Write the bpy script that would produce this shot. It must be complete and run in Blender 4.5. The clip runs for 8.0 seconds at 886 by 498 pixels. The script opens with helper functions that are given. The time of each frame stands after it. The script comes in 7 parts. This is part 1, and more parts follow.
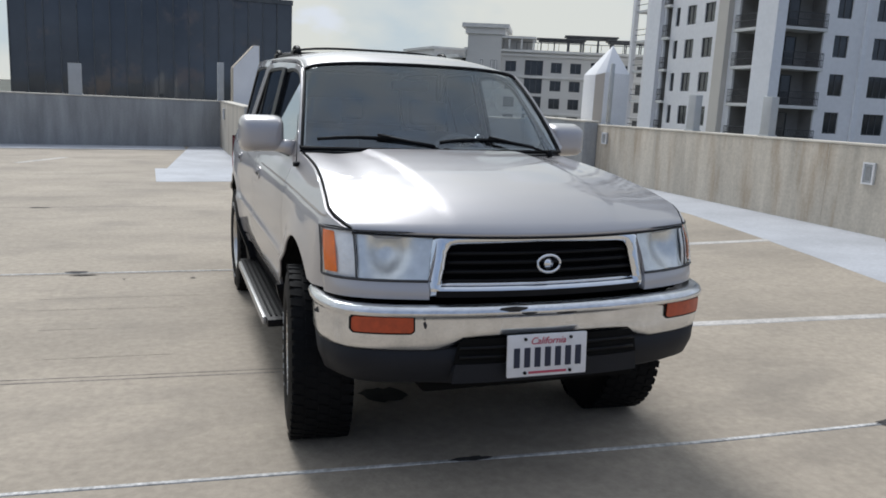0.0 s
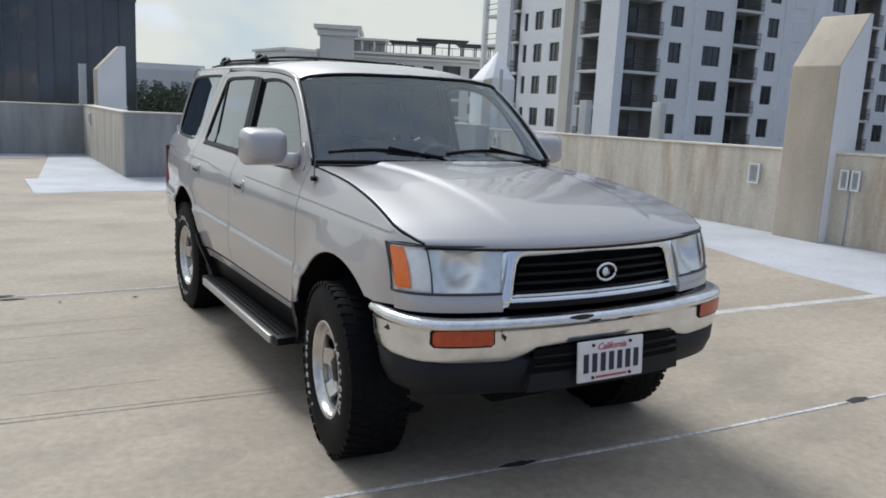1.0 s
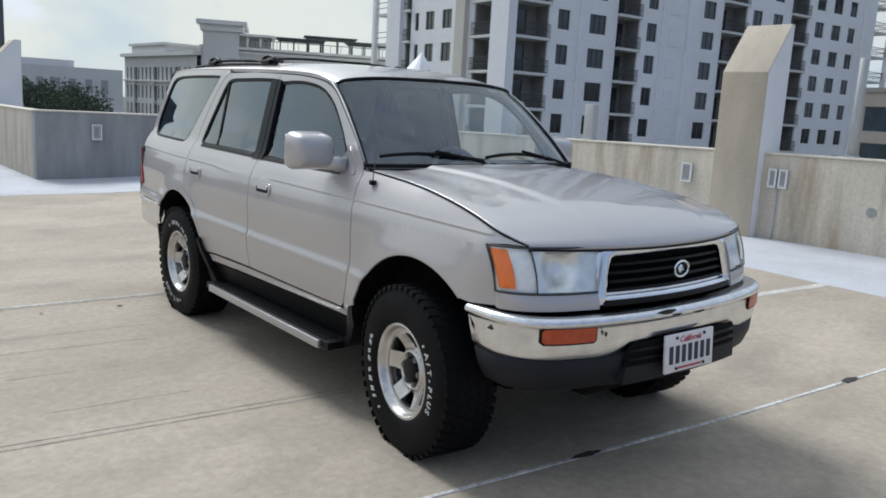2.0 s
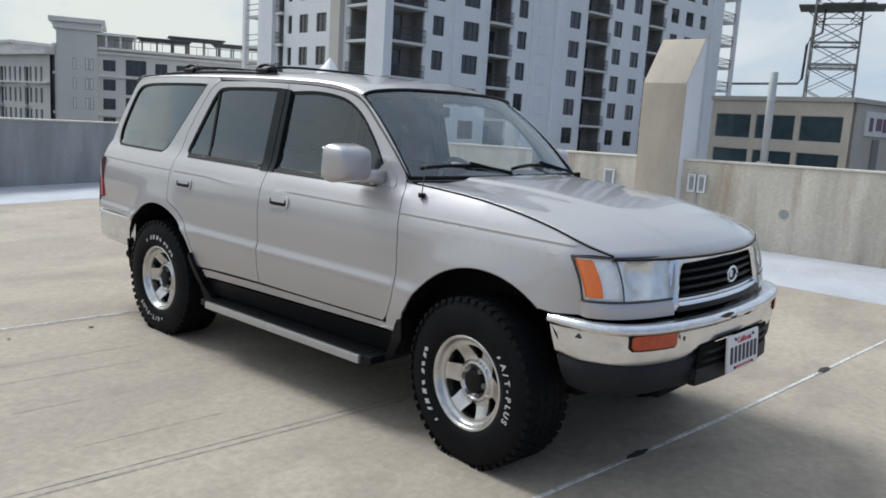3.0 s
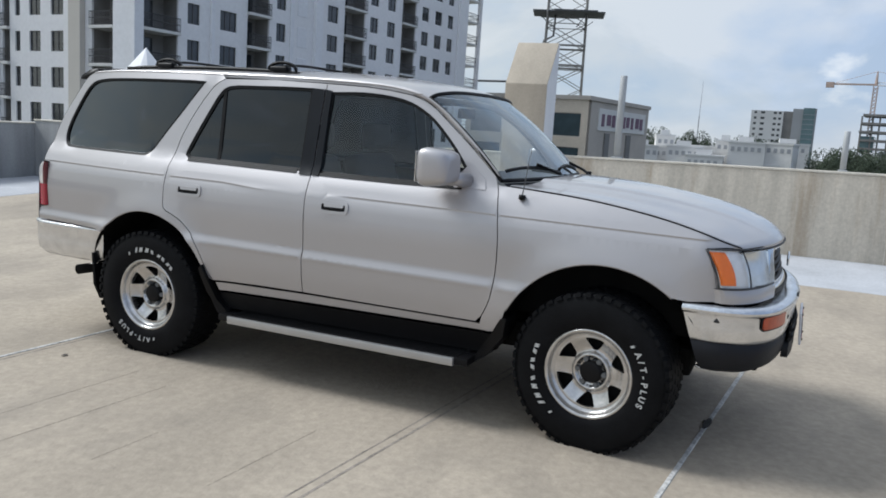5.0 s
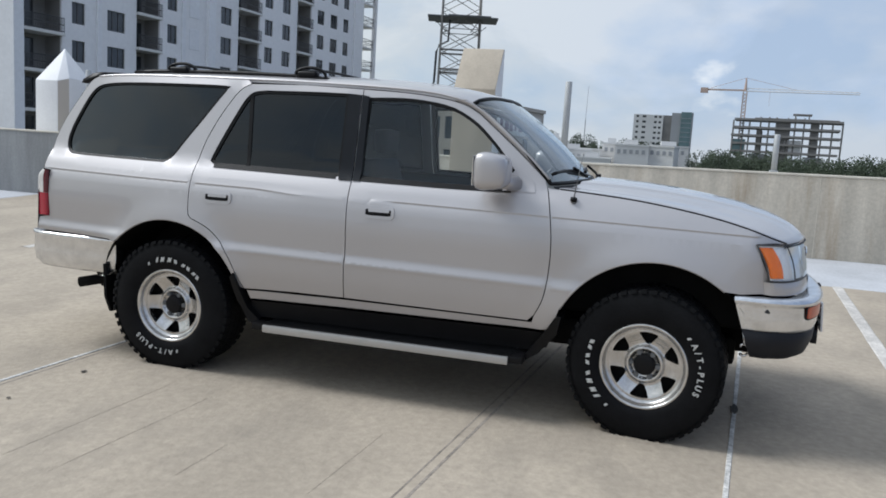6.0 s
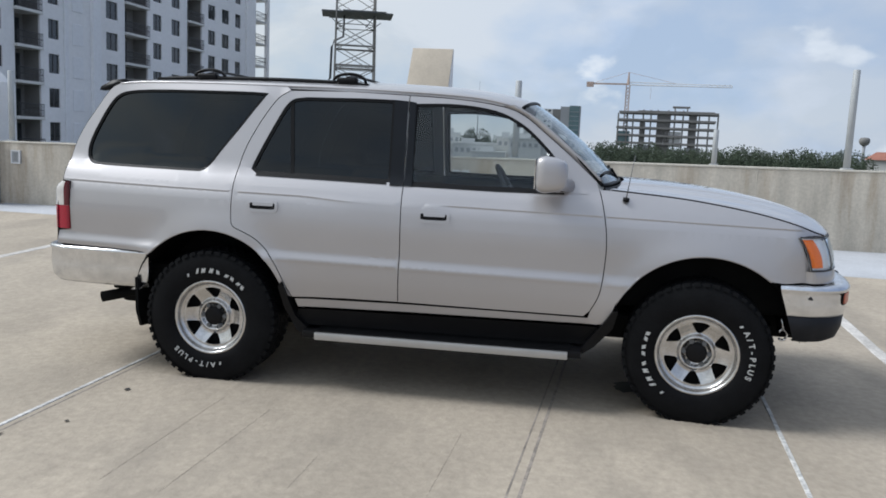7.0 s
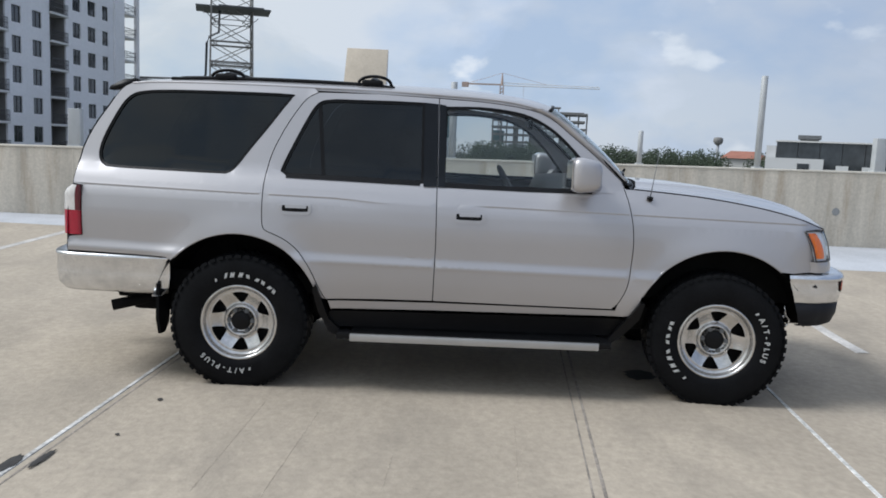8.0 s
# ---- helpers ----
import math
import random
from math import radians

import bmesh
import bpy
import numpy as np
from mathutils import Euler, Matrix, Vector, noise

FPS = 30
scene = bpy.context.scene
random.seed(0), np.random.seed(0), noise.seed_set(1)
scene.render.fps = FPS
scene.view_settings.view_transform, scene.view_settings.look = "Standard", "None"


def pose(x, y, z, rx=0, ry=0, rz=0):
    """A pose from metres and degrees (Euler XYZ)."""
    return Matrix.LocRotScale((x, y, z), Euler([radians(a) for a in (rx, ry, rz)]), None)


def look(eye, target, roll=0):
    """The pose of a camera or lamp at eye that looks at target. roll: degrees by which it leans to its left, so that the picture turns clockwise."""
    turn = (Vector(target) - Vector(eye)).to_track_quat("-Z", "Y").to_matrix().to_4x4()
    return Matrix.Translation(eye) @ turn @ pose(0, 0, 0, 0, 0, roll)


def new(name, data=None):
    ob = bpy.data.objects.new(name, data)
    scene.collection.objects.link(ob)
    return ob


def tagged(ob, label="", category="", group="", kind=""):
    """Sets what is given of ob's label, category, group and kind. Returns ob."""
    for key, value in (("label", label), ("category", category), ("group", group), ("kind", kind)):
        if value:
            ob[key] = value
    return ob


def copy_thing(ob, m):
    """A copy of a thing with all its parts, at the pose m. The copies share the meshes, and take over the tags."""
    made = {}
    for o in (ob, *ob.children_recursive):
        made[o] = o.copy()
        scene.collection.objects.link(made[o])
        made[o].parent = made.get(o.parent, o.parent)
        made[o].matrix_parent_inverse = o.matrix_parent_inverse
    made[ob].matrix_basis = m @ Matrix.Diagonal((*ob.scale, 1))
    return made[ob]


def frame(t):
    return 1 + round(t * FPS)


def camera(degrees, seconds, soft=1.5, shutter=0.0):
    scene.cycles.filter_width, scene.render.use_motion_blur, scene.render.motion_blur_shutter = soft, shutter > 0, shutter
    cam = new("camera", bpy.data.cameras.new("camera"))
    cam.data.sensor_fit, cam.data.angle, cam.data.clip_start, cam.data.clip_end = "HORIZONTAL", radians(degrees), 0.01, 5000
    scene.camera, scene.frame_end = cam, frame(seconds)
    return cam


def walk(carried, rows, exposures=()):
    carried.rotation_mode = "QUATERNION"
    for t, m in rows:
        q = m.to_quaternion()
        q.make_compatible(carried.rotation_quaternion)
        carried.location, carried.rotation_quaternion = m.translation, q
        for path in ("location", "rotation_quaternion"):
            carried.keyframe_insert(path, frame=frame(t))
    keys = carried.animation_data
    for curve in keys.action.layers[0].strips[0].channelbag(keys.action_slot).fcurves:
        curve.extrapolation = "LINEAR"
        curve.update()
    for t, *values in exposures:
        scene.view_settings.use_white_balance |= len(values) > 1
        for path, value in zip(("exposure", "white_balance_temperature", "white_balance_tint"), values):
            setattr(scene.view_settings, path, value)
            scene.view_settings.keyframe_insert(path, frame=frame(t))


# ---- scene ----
cam = camera(58.3, 8.0, soft=1.75)
PATH = [
    (0, (-1.414, -3.323, 1.489), (-0.721, -1.485, 1.113), 2.9),
    (0.5, (-1.773, -3.168, 1.493), (-0.907, -1.401, 1.132), 2.9),
    (1, (-2.143, -3.012, 1.502), (-1.117, -1.332, 1.148), 2.9),
    (2.5, (-3.162, -2.356, 1.482), (-1.789, -0.939, 1.154), 3.4),
    (3, (-3.463, -2.056, 1.48), (-1.967, -0.766, 1.167), 3.5),
    (3.5, (-3.785, -1.774, 1.458), (-2.177, -0.63, 1.134), 3.8),
    (4, (-4.042, -1.46, 1.44), (-2.329, -0.484, 1.103), 3.3),
    (4.5, (-4.229, -1.072, 1.441), (-2.455, -0.203, 1.126), 3.4),
    (6, (-4.733, 0.017, 1.383), (-2.818, 0.53, 1.119), 3.4),
    (6.5, (-4.898, 0.417, 1.387), (-2.953, 0.803, 1.124), 2.8),
    (7, (-4.997, 0.827, 1.391), (-3.031, 1.083, 1.129), 2.5),
    (7.5, (-5.105, 1.245, 1.378), (-3.124, 1.356, 1.123), 2.4),
    (8, (-5.152, 1.676, 1.37), (-3.169, 1.626, 1.119), 2.5),
]
walk(cam, [(t, look(eye, target, roll)) for t, eye, target, roll in PATH], exposures=[(0, -0.66, 5800, 10), (1.2, -0.56, 5770, 9), (2.5, -0.47, 5720, 8), (8, -0.50, 5720, 9)])

# ---- light ----
from mathutils import geometry

SUN_EL, SUN_ROT = 49.0, 355.0
world = bpy.data.worlds.new("sky")
scene.world = world
world.use_nodes = True
wn, wl = world.node_tree.nodes, world.node_tree.links
wn.clear()
w_out = wn.new("ShaderNodeOutputWorld")
w_bg = wn.new("ShaderNodeBackground")
w_sky = wn.new("ShaderNodeTexSky")
w_sky.sky_type = "NISHITA"
w_sky.sun_disc = False
w_sky.sun_elevation = radians(SUN_EL)
w_sky.sun_rotation = radians(SUN_ROT)
w_sky.dust_density = 0.5
w_sky.air_density = 1.0
w_co = wn.new("ShaderNodeTexCoord")
w_map = wn.new("ShaderNodeMapping")
w_map.inputs["Scale"].default_value = (1.0, 1.0, 1.9)
w_n = wn.new("ShaderNodeTexNoise")
w_n.inputs["Scale"].default_value = 4.6
w_n.inputs["Detail"].default_value = 9
w_n.inputs["Roughness"].default_value = 0.56
w_n.inputs["Distortion"].default_value = 0.35
w_r = wn.new("ShaderNodeValToRGB")
w_r.color_ramp.elements[0].position = 0.48
w_r.color_ramp.elements[0].color = (0.80, 0.80, 0.80, 1)
w_r.color_ramp.elements[1].position = 0.60
w_r.color_ramp.elements[1].color = (0.96, 0.96, 0.96, 1)
w_n2 = wn.new("ShaderNodeTexNoise")
w_n2.inputs["Scale"].default_value = 5.5
w_n2.inputs["Detail"].default_value = 6
w_c = wn.new("ShaderNodeValToRGB")
w_c.color_ramp.elements[0].position = 0.34
w_c.color_ramp.elements[0].color = (8.6, 9.8, 11.5, 1)
w_c.color_ramp.elements[1].position = 0.54
w_c.color_ramp.elements[1].color = (11.3, 11.5, 11.8, 1)
w_mix = wn.new("ShaderNodeMix")
w_mix.data_type = "RGBA"
wl.new(w_co.outputs["Generated"], w_map.inputs["Vector"])
wl.new(w_map.outputs["Vector"], w_n.inputs["Vector"])
wl.new(w_map.outputs["Vector"], w_n2.inputs["Vector"])
# the cloud deck closes towards the north, where it is lit from behind
w_sep = wn.new("ShaderNodeSeparateXYZ")
wl.new(w_co.outputs["Generated"], w_sep.inputs[0])
w_add = wn.new("ShaderNodeMath")
w_add.operation = "MULTIPLY_ADD"
w_add.inputs[1].default_value = 0.25
wl.new(w_sep.outputs[1], w_add.inputs[0])
wl.new(w_n.outputs["Fac"], w_add.inputs[2])
w_top = wn.new("ShaderNodeMath")
w_top.operation = "MULTIPLY_ADD"
w_top.inputs[1].default_value = 0.12
wl.new(w_sep.outputs[2], w_top.inputs[0])
wl.new(w_add.outputs[0], w_top.inputs[2])
wl.new(w_top.outputs[0], w_r.inputs["Fac"])
w_warm = wn.new("ShaderNodeMapRange")
w_warm.inputs["From Min"].default_value, w_warm.inputs["From Max"].default_value = -0.1, 0.9
wl.new(w_sep.outputs[1], w_warm.inputs["Value"])
w_tint = wn.new("ShaderNodeMix")
w_tint.data_type, w_tint.blend_type = "RGBA", "MULTIPLY"
w_tint.inputs[7].default_value = (1.21, 1.14, 0.94, 1)
wl.new(w_warm.outputs["Result"], w_tint.inputs[0])
wl.new(w_c.outputs["Color"], w_tint.inputs[6])
wl.new(w_n2.outputs["Fac"], w_c.inputs["Fac"])
wl.new(w_r.outputs["Color"], w_mix.inputs[0])
wl.new(w_sky.outputs["Color"], w_mix.inputs[6])
# small bright cumulus tops
w_n3 = wn.new("ShaderNodeTexNoise")
w_n3.inputs["Scale"].default_value = 8.0
w_n3.inputs["Detail"].default_value = 7
w_n3.inputs["Roughness"].default_value = 0.5
wl.new(w_map.outputs["Vector"], w_n3.inputs["Vector"])
w_puff = wn.new("ShaderNodeMapRange")
w_puff.interpolation_type = "SMOOTHSTEP"
w_puff.inputs["From Min"].default_value, w_puff.inputs["From Max"].default_value = 0.60, 0.70
wl.new(w_n3.outputs["Fac"], w_puff.inputs["Value"])
w_white = wn.new("ShaderNodeMix")
w_white.data_type = "RGBA"
w_white.inputs[7].default_value = (14.0, 13.9, 13.6, 1)
wl.new(w_puff.outputs["Result"], w_white.inputs[0])
wl.new(w_tint.outputs[2], w_white.inputs[6])
wl.new(w_white.outputs[2], w_mix.inputs[7])
# an overcast sky grows brighter towards its top
w_up = wn.new("ShaderNodeMapRange")
w_up.inputs["From Min"].default_value, w_up.inputs["From Max"].default_value = 0.12, 0.9
w_up.inputs["To Min"].default_value, w_up.inputs["To Max"].default_value = 1.0, 1.1
wl.new(w_sep.outputs[2], w_up.inputs["Value"])
w_mul = wn.new("ShaderNodeMix")
w_mul.data_type, w_mul.blend_type = "RGBA", "MULTIPLY"
w_mul.inputs[0].default_value = 1.0
wl.new(w_mix.outputs[2], w_mul.inputs[6])
wl.new(w_up.outputs["Result"], w_mul.inputs[7])
# and duller and bluer away from the veiled sun in the north
w_far = wn.new("ShaderNodeMapRange")
w_far.interpolation_type = "SMOOTHSTEP"
w_far.inputs["From Min"].default_value, w_far.inputs["From Max"].default_value = -1.0, -0.15
wl.new(w_sep.outputs[1], w_far.inputs["Value"])
w_dull = wn.new("ShaderNodeMix")
w_dull.data_type = "RGBA"
w_dull.inputs[6].default_value = (0.54, 0.60, 0.72, 1)
w_dull.inputs[7].default_value = (1.0, 1.0, 1.0, 1)
wl.new(w_far.outputs["Result"], w_dull.inputs[0])
w_grade = wn.new("ShaderNodeMix")
w_grade.data_type, w_grade.blend_type = "RGBA", "MULTIPLY"
w_grade.inputs[0].default_value = 1.0
wl.new(w_mul.outputs[2], w_grade.inputs[6])
wl.new(w_dull.outputs[2], w_grade.inputs[7])
wl.new(w_grade.outputs[2], w_bg.inputs["Color"])
w_bg.inputs["Strength"].default_value = 0.087
wl.new(w_bg.outputs["Background"], w_out.inputs["Surface"])

sun = new("sun", bpy.data.lights.new("sun", "SUN"))
sun.data.energy = 4.4
sun.data.angle = radians(22)
sun.data.color = (1.0, 0.94, 0.85)
_az, _el = radians(SUN_ROT), radians(SUN_EL)
sun.matrix_world = look(Vector((math.sin(_az) * math.cos(_el), math.cos(_az) * math.cos(_el), math.sin(_el))) * 60, (0, 0, 0))


# ---- materials ----
def material(name, colour, rough=0.5, metal=0.0, coat=0.0, var=0.0, scale=6.0, fine=0.0, fine_scale=60.0, bump=0.0, bump_scale=40.0,
             streak=None, coat_rough=0.04, tint=None, spec=0.5):
    """Principled surface with variation at two scales and a fine relief; streak stretches the large scale along one axis."""
    m = bpy.data.materials.new(name)
    m.use_nodes = True
    n, l = m.node_tree.nodes, m.node_tree.links
    p = n["Principled BSDF"]
    p.inputs["Roughness"].default_value = rough
    p.inputs["Metallic"].default_value = metal
    p.inputs["Specular IOR Level"].default_value = spec
    p.inputs["Coat Weight"].default_value = coat
    p.inputs["Coat Roughness"].default_value = coat_rough
    p.inputs["Base Color"].default_value = (*colour, 1)
    co = n.new("ShaderNodeTexCoord")
    vec = co.outputs["Object"]
    last = None
    if var or fine:
        mp = n.new("ShaderNodeMapping")
        l.new(vec, mp.inputs["Vector"])
        if streak:
            mp.inputs["Scale"].default_value = streak
        rgb = n.new("ShaderNodeRGB")
        rgb.outputs[0].default_value = (*colour, 1)
        last = rgb.outputs[0]
        for amount, sc, detail, source in ((var, scale, 7, mp.outputs["Vector"]), (fine, fine_scale, 3, vec)):
            if not amount:
                continue
            t = n.new("ShaderNodeTexNoise")
            t.inputs["Scale"].default_value = sc
            t.inputs["Detail"].default_value = detail
            t.inputs["Roughness"].default_value = 0.6
            l.new(source, t.inputs["Vector"])
            ramp = n.new("ShaderNodeMapRange")
            ramp.inputs["From Min"].default_value, ramp.inputs["From Max"].default_value = 0.3, 0.7
            ramp.inputs["To Min"].default_value, ramp.inputs["To Max"].default_value = 1 - amount, 1 + amount
            l.new(t.outputs["Fac"], ramp.inputs["Value"])
            mul = n.new("ShaderNodeMix")
            mul.data_type, mul.blend_type = "RGBA", "MULTIPLY"
            mul.inputs[0].default_value = 1
            l.new(last, mul.inputs[6])
            l.new(ramp.outputs["Result"], mul.inputs[7])
            last = mul.outputs[2]
        if tint:
            t = n.new("ShaderNodeTexNoise")
            t.inputs["Scale"].default_value = tint[1]
            t.inputs["Detail"].default_value = 8
            t.inputs["Roughness"].default_value = 0.65
            l.new(mp.outputs["Vector"], t.inputs["Vector"])
            ramp = n.new("ShaderNodeMapRange")
            ramp.inputs["From Min"].default_value, ramp.inputs["From Max"].default_value = tint[2], tint[3]
            l.new(t.outputs["Fac"], ramp.inputs["Value"])
            mul = n.new("ShaderNodeMix")
            mul.data_type = "RGBA"
            mul.inputs[7].default_value = (*tint[0], 1)
            l.new(ramp.outputs["Result"], mul.inputs[0])
            l.new(last, mul.inputs[6])
            last = mul.outputs[2]
        l.new(last, p.inputs["Base Color"])
    if bump:
        t = n.new("ShaderNodeTexNoise")
        t.inputs["Scale"].default_value = bump_scale
        t.inputs["Detail"].default_value = 5
        l.new(vec, t.inputs["Vector"])
        b = n.new("ShaderNodeBump")
        b.inputs["Strength"].default_value = bump
        b.inputs["Distance"].default_value = 0.01
        l.new(t.outputs["Fac"], b.inputs["Height"])
        l.new(b.outputs["Normal"], p.inputs["Normal"])
    return m


def glass(name, tint, ior=1.45, rough=0.0, power=5.0):
    """A thin pane: what is behind shows tinted, and the sky is mirrored by the angle."""
    m = bpy.data.materials.new(name)
    m.use_nodes = True
    n, l = m.node_tree.nodes, m.node_tree.links
    n.clear()
    out, mix = n.new("ShaderNodeOutputMaterial"), n.new("ShaderNodeMixShader")
    tr, gl, fr = n.new("ShaderNodeBsdfTransparent"), n.new("ShaderNodeBsdfGlossy"), n.new("ShaderNodeLayerWeight")
    p5, sch = n.new("ShaderNodeMath"), n.new("ShaderNodeMath")
    tr.inputs["Color"].default_value = (*tint, 1)
    gl.inputs["Roughness"].default_value = rough
    gl.inputs["Color"].default_value = (0.87, 0.94, 1, 1)
    # reflection grows with the angle, alike from both sides of the thin pane; two coated faces give a broader rise
    r0 = ((ior - 1) / (ior + 1)) ** 2
    fr.inputs["Blend"].default_value = 0.5
    p5.operation, sch.operation = "POWER", "MULTIPLY_ADD"
    p5.inputs[1].default_value = power
    sch.inputs[1].default_value, sch.inputs[2].default_value = 1 - r0, r0
    l.new(fr.outputs["Facing"], p5.inputs[0])
    l.new(p5.outputs[0], sch.inputs[0])
    l.new(sch.outputs[0], mix.inputs[0])
    l.new(tr.outputs[0], mix.inputs[1])
    l.new(gl.outputs[0], mix.inputs[2])
    l.new(mix.outputs[0], out.inputs["Surface"])
    return m


M_PAINT = material("champagne_paint", (0.460, 0.446, 0.456), rough=0.43, metal=0.62, coat=0.9, coat_rough=0.03, var=0.02, scale=2.0, fine=0.04, fine_scale=900)
M_CHROME = material("chrome", (0.78, 0.80, 0.83), rough=0.09, metal=1.0, var=0.05, scale=9, bump=0.02, bump_scale=14)
M_WORN = material("worn_chrome", (0.73, 0.74, 0.76), rough=0.24, metal=1.0, var=0.12, scale=14, fine=0.08, fine_scale=120, bump=0.05, bump_scale=30)
M_POSTTRIM = material("post_trim_black", (0.008, 0.010, 0.014), spec=0.2, rough=0.4, var=0.15, scale=12)
M_BLACKTRIM = material("black_trim", (0.006, 0.006, 0.007), spec=0.18, rough=0.45, var=0.15, scale=12, bump=0.05, bump_scale=300)
M_VALANCE = material("grey_plastic", (0.014, 0.015, 0.019), spec=0.22, rough=0.55, var=0.15, scale=5, fine=0.1, fine_scale=200, bump=0.08, bump_scale=260)
M_RUBBER = material("rubber", (0.0065, 0.0068, 0.0078), spec=0.09, rough=0.62, var=0.25, scale=8, fine=0.15, fine_scale=90, bump=0.1, bump_scale=120)
M_LETTER = material("white_letter_rubber", (0.50, 0.50, 0.49), rough=0.7, var=0.3, scale=60)
M_RIM = material("steel_rim", (0.56, 0.55, 0.54), rough=0.27, metal=0.95, var=0.2, scale=12, fine=0.06, fine_scale=150)
# near-black for hollows and undersides; part of their shade is in the colour
M_DARK = material("underbody_shade_black", (0.006, 0.006, 0.006), spec=0.12, rough=0.85, var=0.3, scale=8)
M_CLOTH = material("grey_cloth", (0.10, 0.10, 0.105), rough=0.9, var=0.1, scale=20, bump=0.1, bump_scale=300)
M_DASH = material("grey_dash", (0.17, 0.165, 0.16), rough=0.7, var=0.1, scale=10)
M_AMBER = material("amber_lens", (0.95, 0.19, 0.002), rough=0.4, coat=0.3, var=0.15, scale=60)
M_AMBER_DARK = material("dark_amber_lens", (0.42, 0.055, 0.010), rough=0.35, coat=0.3, var=0.2, scale=40)
M_RED = material("red_lens", (0.34, 0.004, 0.025), rough=0.25, coat=0.4, var=0.1, scale=60)
M_MAROON = material("maroon_lens", (0.10, 0.006, 0.014), rough=0.25, coat=0.4, var=0.1, scale=60)
M_CLEARLENS = material("white_lens", (0.62, 0.60, 0.58), rough=0.15, coat=1.0, var=0.1, scale=60)
M_REFLECT = material("lamp_reflector", (0.80, 0.785, 0.76), rough=0.34, metal=0.85, var=0.15, scale=16, bump=0.15, bump_scale=24)
M_RIMGREY = material("lamp_seal_grey", (0.045, 0.046, 0.05), rough=0.6, var=0.1, scale=20)
M_CLEARBACK = material("corner_reflector", (0.86, 0.83, 0.82), rough=0.3, metal=0.25, var=0.1, scale=30, bump=0.3, bump_scale=60)
M_LAMPGLASS = glass("lamp_glass", (0.95, 0.97, 0.98), 1.38)
M_WS = glass("windscreen_glass", (0.84, 0.88, 0.88), 2.2)
M_FGLASS = glass("door_glass", (0.80, 0.83, 0.83), 1.55, power=2.5)
M_TINT = glass("tinted_glass", (0.030, 0.035, 0.042), 1.48, power=2.4)
M_PLATE = material("plate_white", (0.72, 0.71, 0.72), rough=0.4, var=0.06, scale=30)
M_PLATEBLUE = material("plate_blue", (0.015, 0.02, 0.045), rough=0.5)
M_PLATERED = material("plate_red", (0.45, 0.06, 0.10), rough=0.5)
M_ALU = material("step_strip", (0.46, 0.46, 0.46), rough=0.35, metal=0.7, var=0.06, scale=10)

M_DECK = material("deck_concrete", (0.362, 0.311, 0.246), rough=0.82, var=0.17, scale=0.55, fine=0.12, fine_scale=22, bump=0.35, bump_scale=55,
                  streak=(1.0, 1.7, 1.0), tint=((0.232, 0.202, 0.165), 0.85, 0.50, 0.80))
M_PAD = material("pale_coating", (0.45, 0.46, 0.485), rough=0.75, var=0.14, scale=1.2, fine=0.08, fine_scale=30, bump=0.15, bump_scale=50)
M_LINE = material("white_paint_line", (0.52, 0.51, 0.49), rough=0.8, var=0.35, scale=5, fine=0.3, fine_scale=40)
M_STRIPE = material("faded_stripe", (0.49, 0.465, 0.435), rough=0.8, var=0.25, scale=4, fine=0.2, fine_scale=40)
M_SCRATCH = material("scratched_concrete", (0.335, 0.289, 0.231), rough=0.9, var=0.3, scale=9, fine=0.3, fine_scale=60)
M_JOINT = material("dark_joint", (0.24, 0.21, 0.18), rough=0.9, var=0.4, scale=9, fine=0.3, fine_scale=60)
M_TAR = material("tar_patch", (0.035, 0.033, 0.032), rough=0.85, var=0.3, scale=20, bump=0.3, bump_scale=60)
M_WALLTAN = material("tan_wall_paint", (0.50, 0.458, 0.388), rough=0.85, var=0.24, scale=1.4, fine=0.10, fine_scale=30, bump=0.2, bump_scale=60,
                     streak=(2.6, 2.6, 0.35), tint=((0.27, 0.19, 0.11), 1.0, 0.52, 0.78))
M_WALLGREY = material("grey_wall_paint", (0.30, 0.305, 0.305), rough=0.85, var=0.24, scale=1.4, fine=0.07, fine_scale=30, bump=0.2, bump_scale=60,
                      streak=(2.4, 2.4, 0.4))
M_CAP = material("pale_wall_cap", (0.62, 0.58, 0.50), rough=0.8, var=0.14, scale=4, fine=0.08, fine_scale=40)
M_TAN = material("tan_column_paint", (0.44, 0.385, 0.31), rough=0.8, var=0.10, scale=2, fine=0.06, fine_scale=40, bump=0.1, bump_scale=70, streak=(2, 2, 0.6))
M_WHITE = material("white_column_paint", (0.76, 0.76, 0.77), rough=0.7, var=0.05, scale=2, fine=0.04, fine_scale=40, bump=0.08, bump_scale=70)
M_POST = material("grey_post_paint", (0.42, 0.435, 0.445), rough=0.5, var=0.08, scale=6)
M_STEEL = material("dark_steel", (0.13, 0.135, 0.14), rough=0.6, metal=0.3, var=0.2, scale=3)

M_TOWER = material("tower_stucco", (0.87, 0.86, 0.865), rough=0.85, var=0.06, scale=0.12, fine=0.04, fine_scale=3)
M_TOWER2 = material("tower_white_stucco", (0.86, 0.86, 0.88), rough=0.85, var=0.05, scale=0.15, fine=0.04, fine_scale=3)
M_TOWERTAN = material("tower_beige_stucco", (0.62, 0.58, 0.52), rough=0.85, var=0.06, scale=0.15)
M_SLAB = material("balcony_slab", (0.68, 0.67, 0.65), rough=0.8, var=0.06, scale=1)
# recess walls: the shade inside is put into this darker colour
M_RECESS_SHADE = material("balcony_recess", (0.27, 0.26, 0.245), rough=0.9, var=0.15, scale=0.6)
M_PANE = material("far_window_pane", (0.035, 0.04, 0.045), rough=0.12, coat=0.5, var=0.5, scale=0.6)
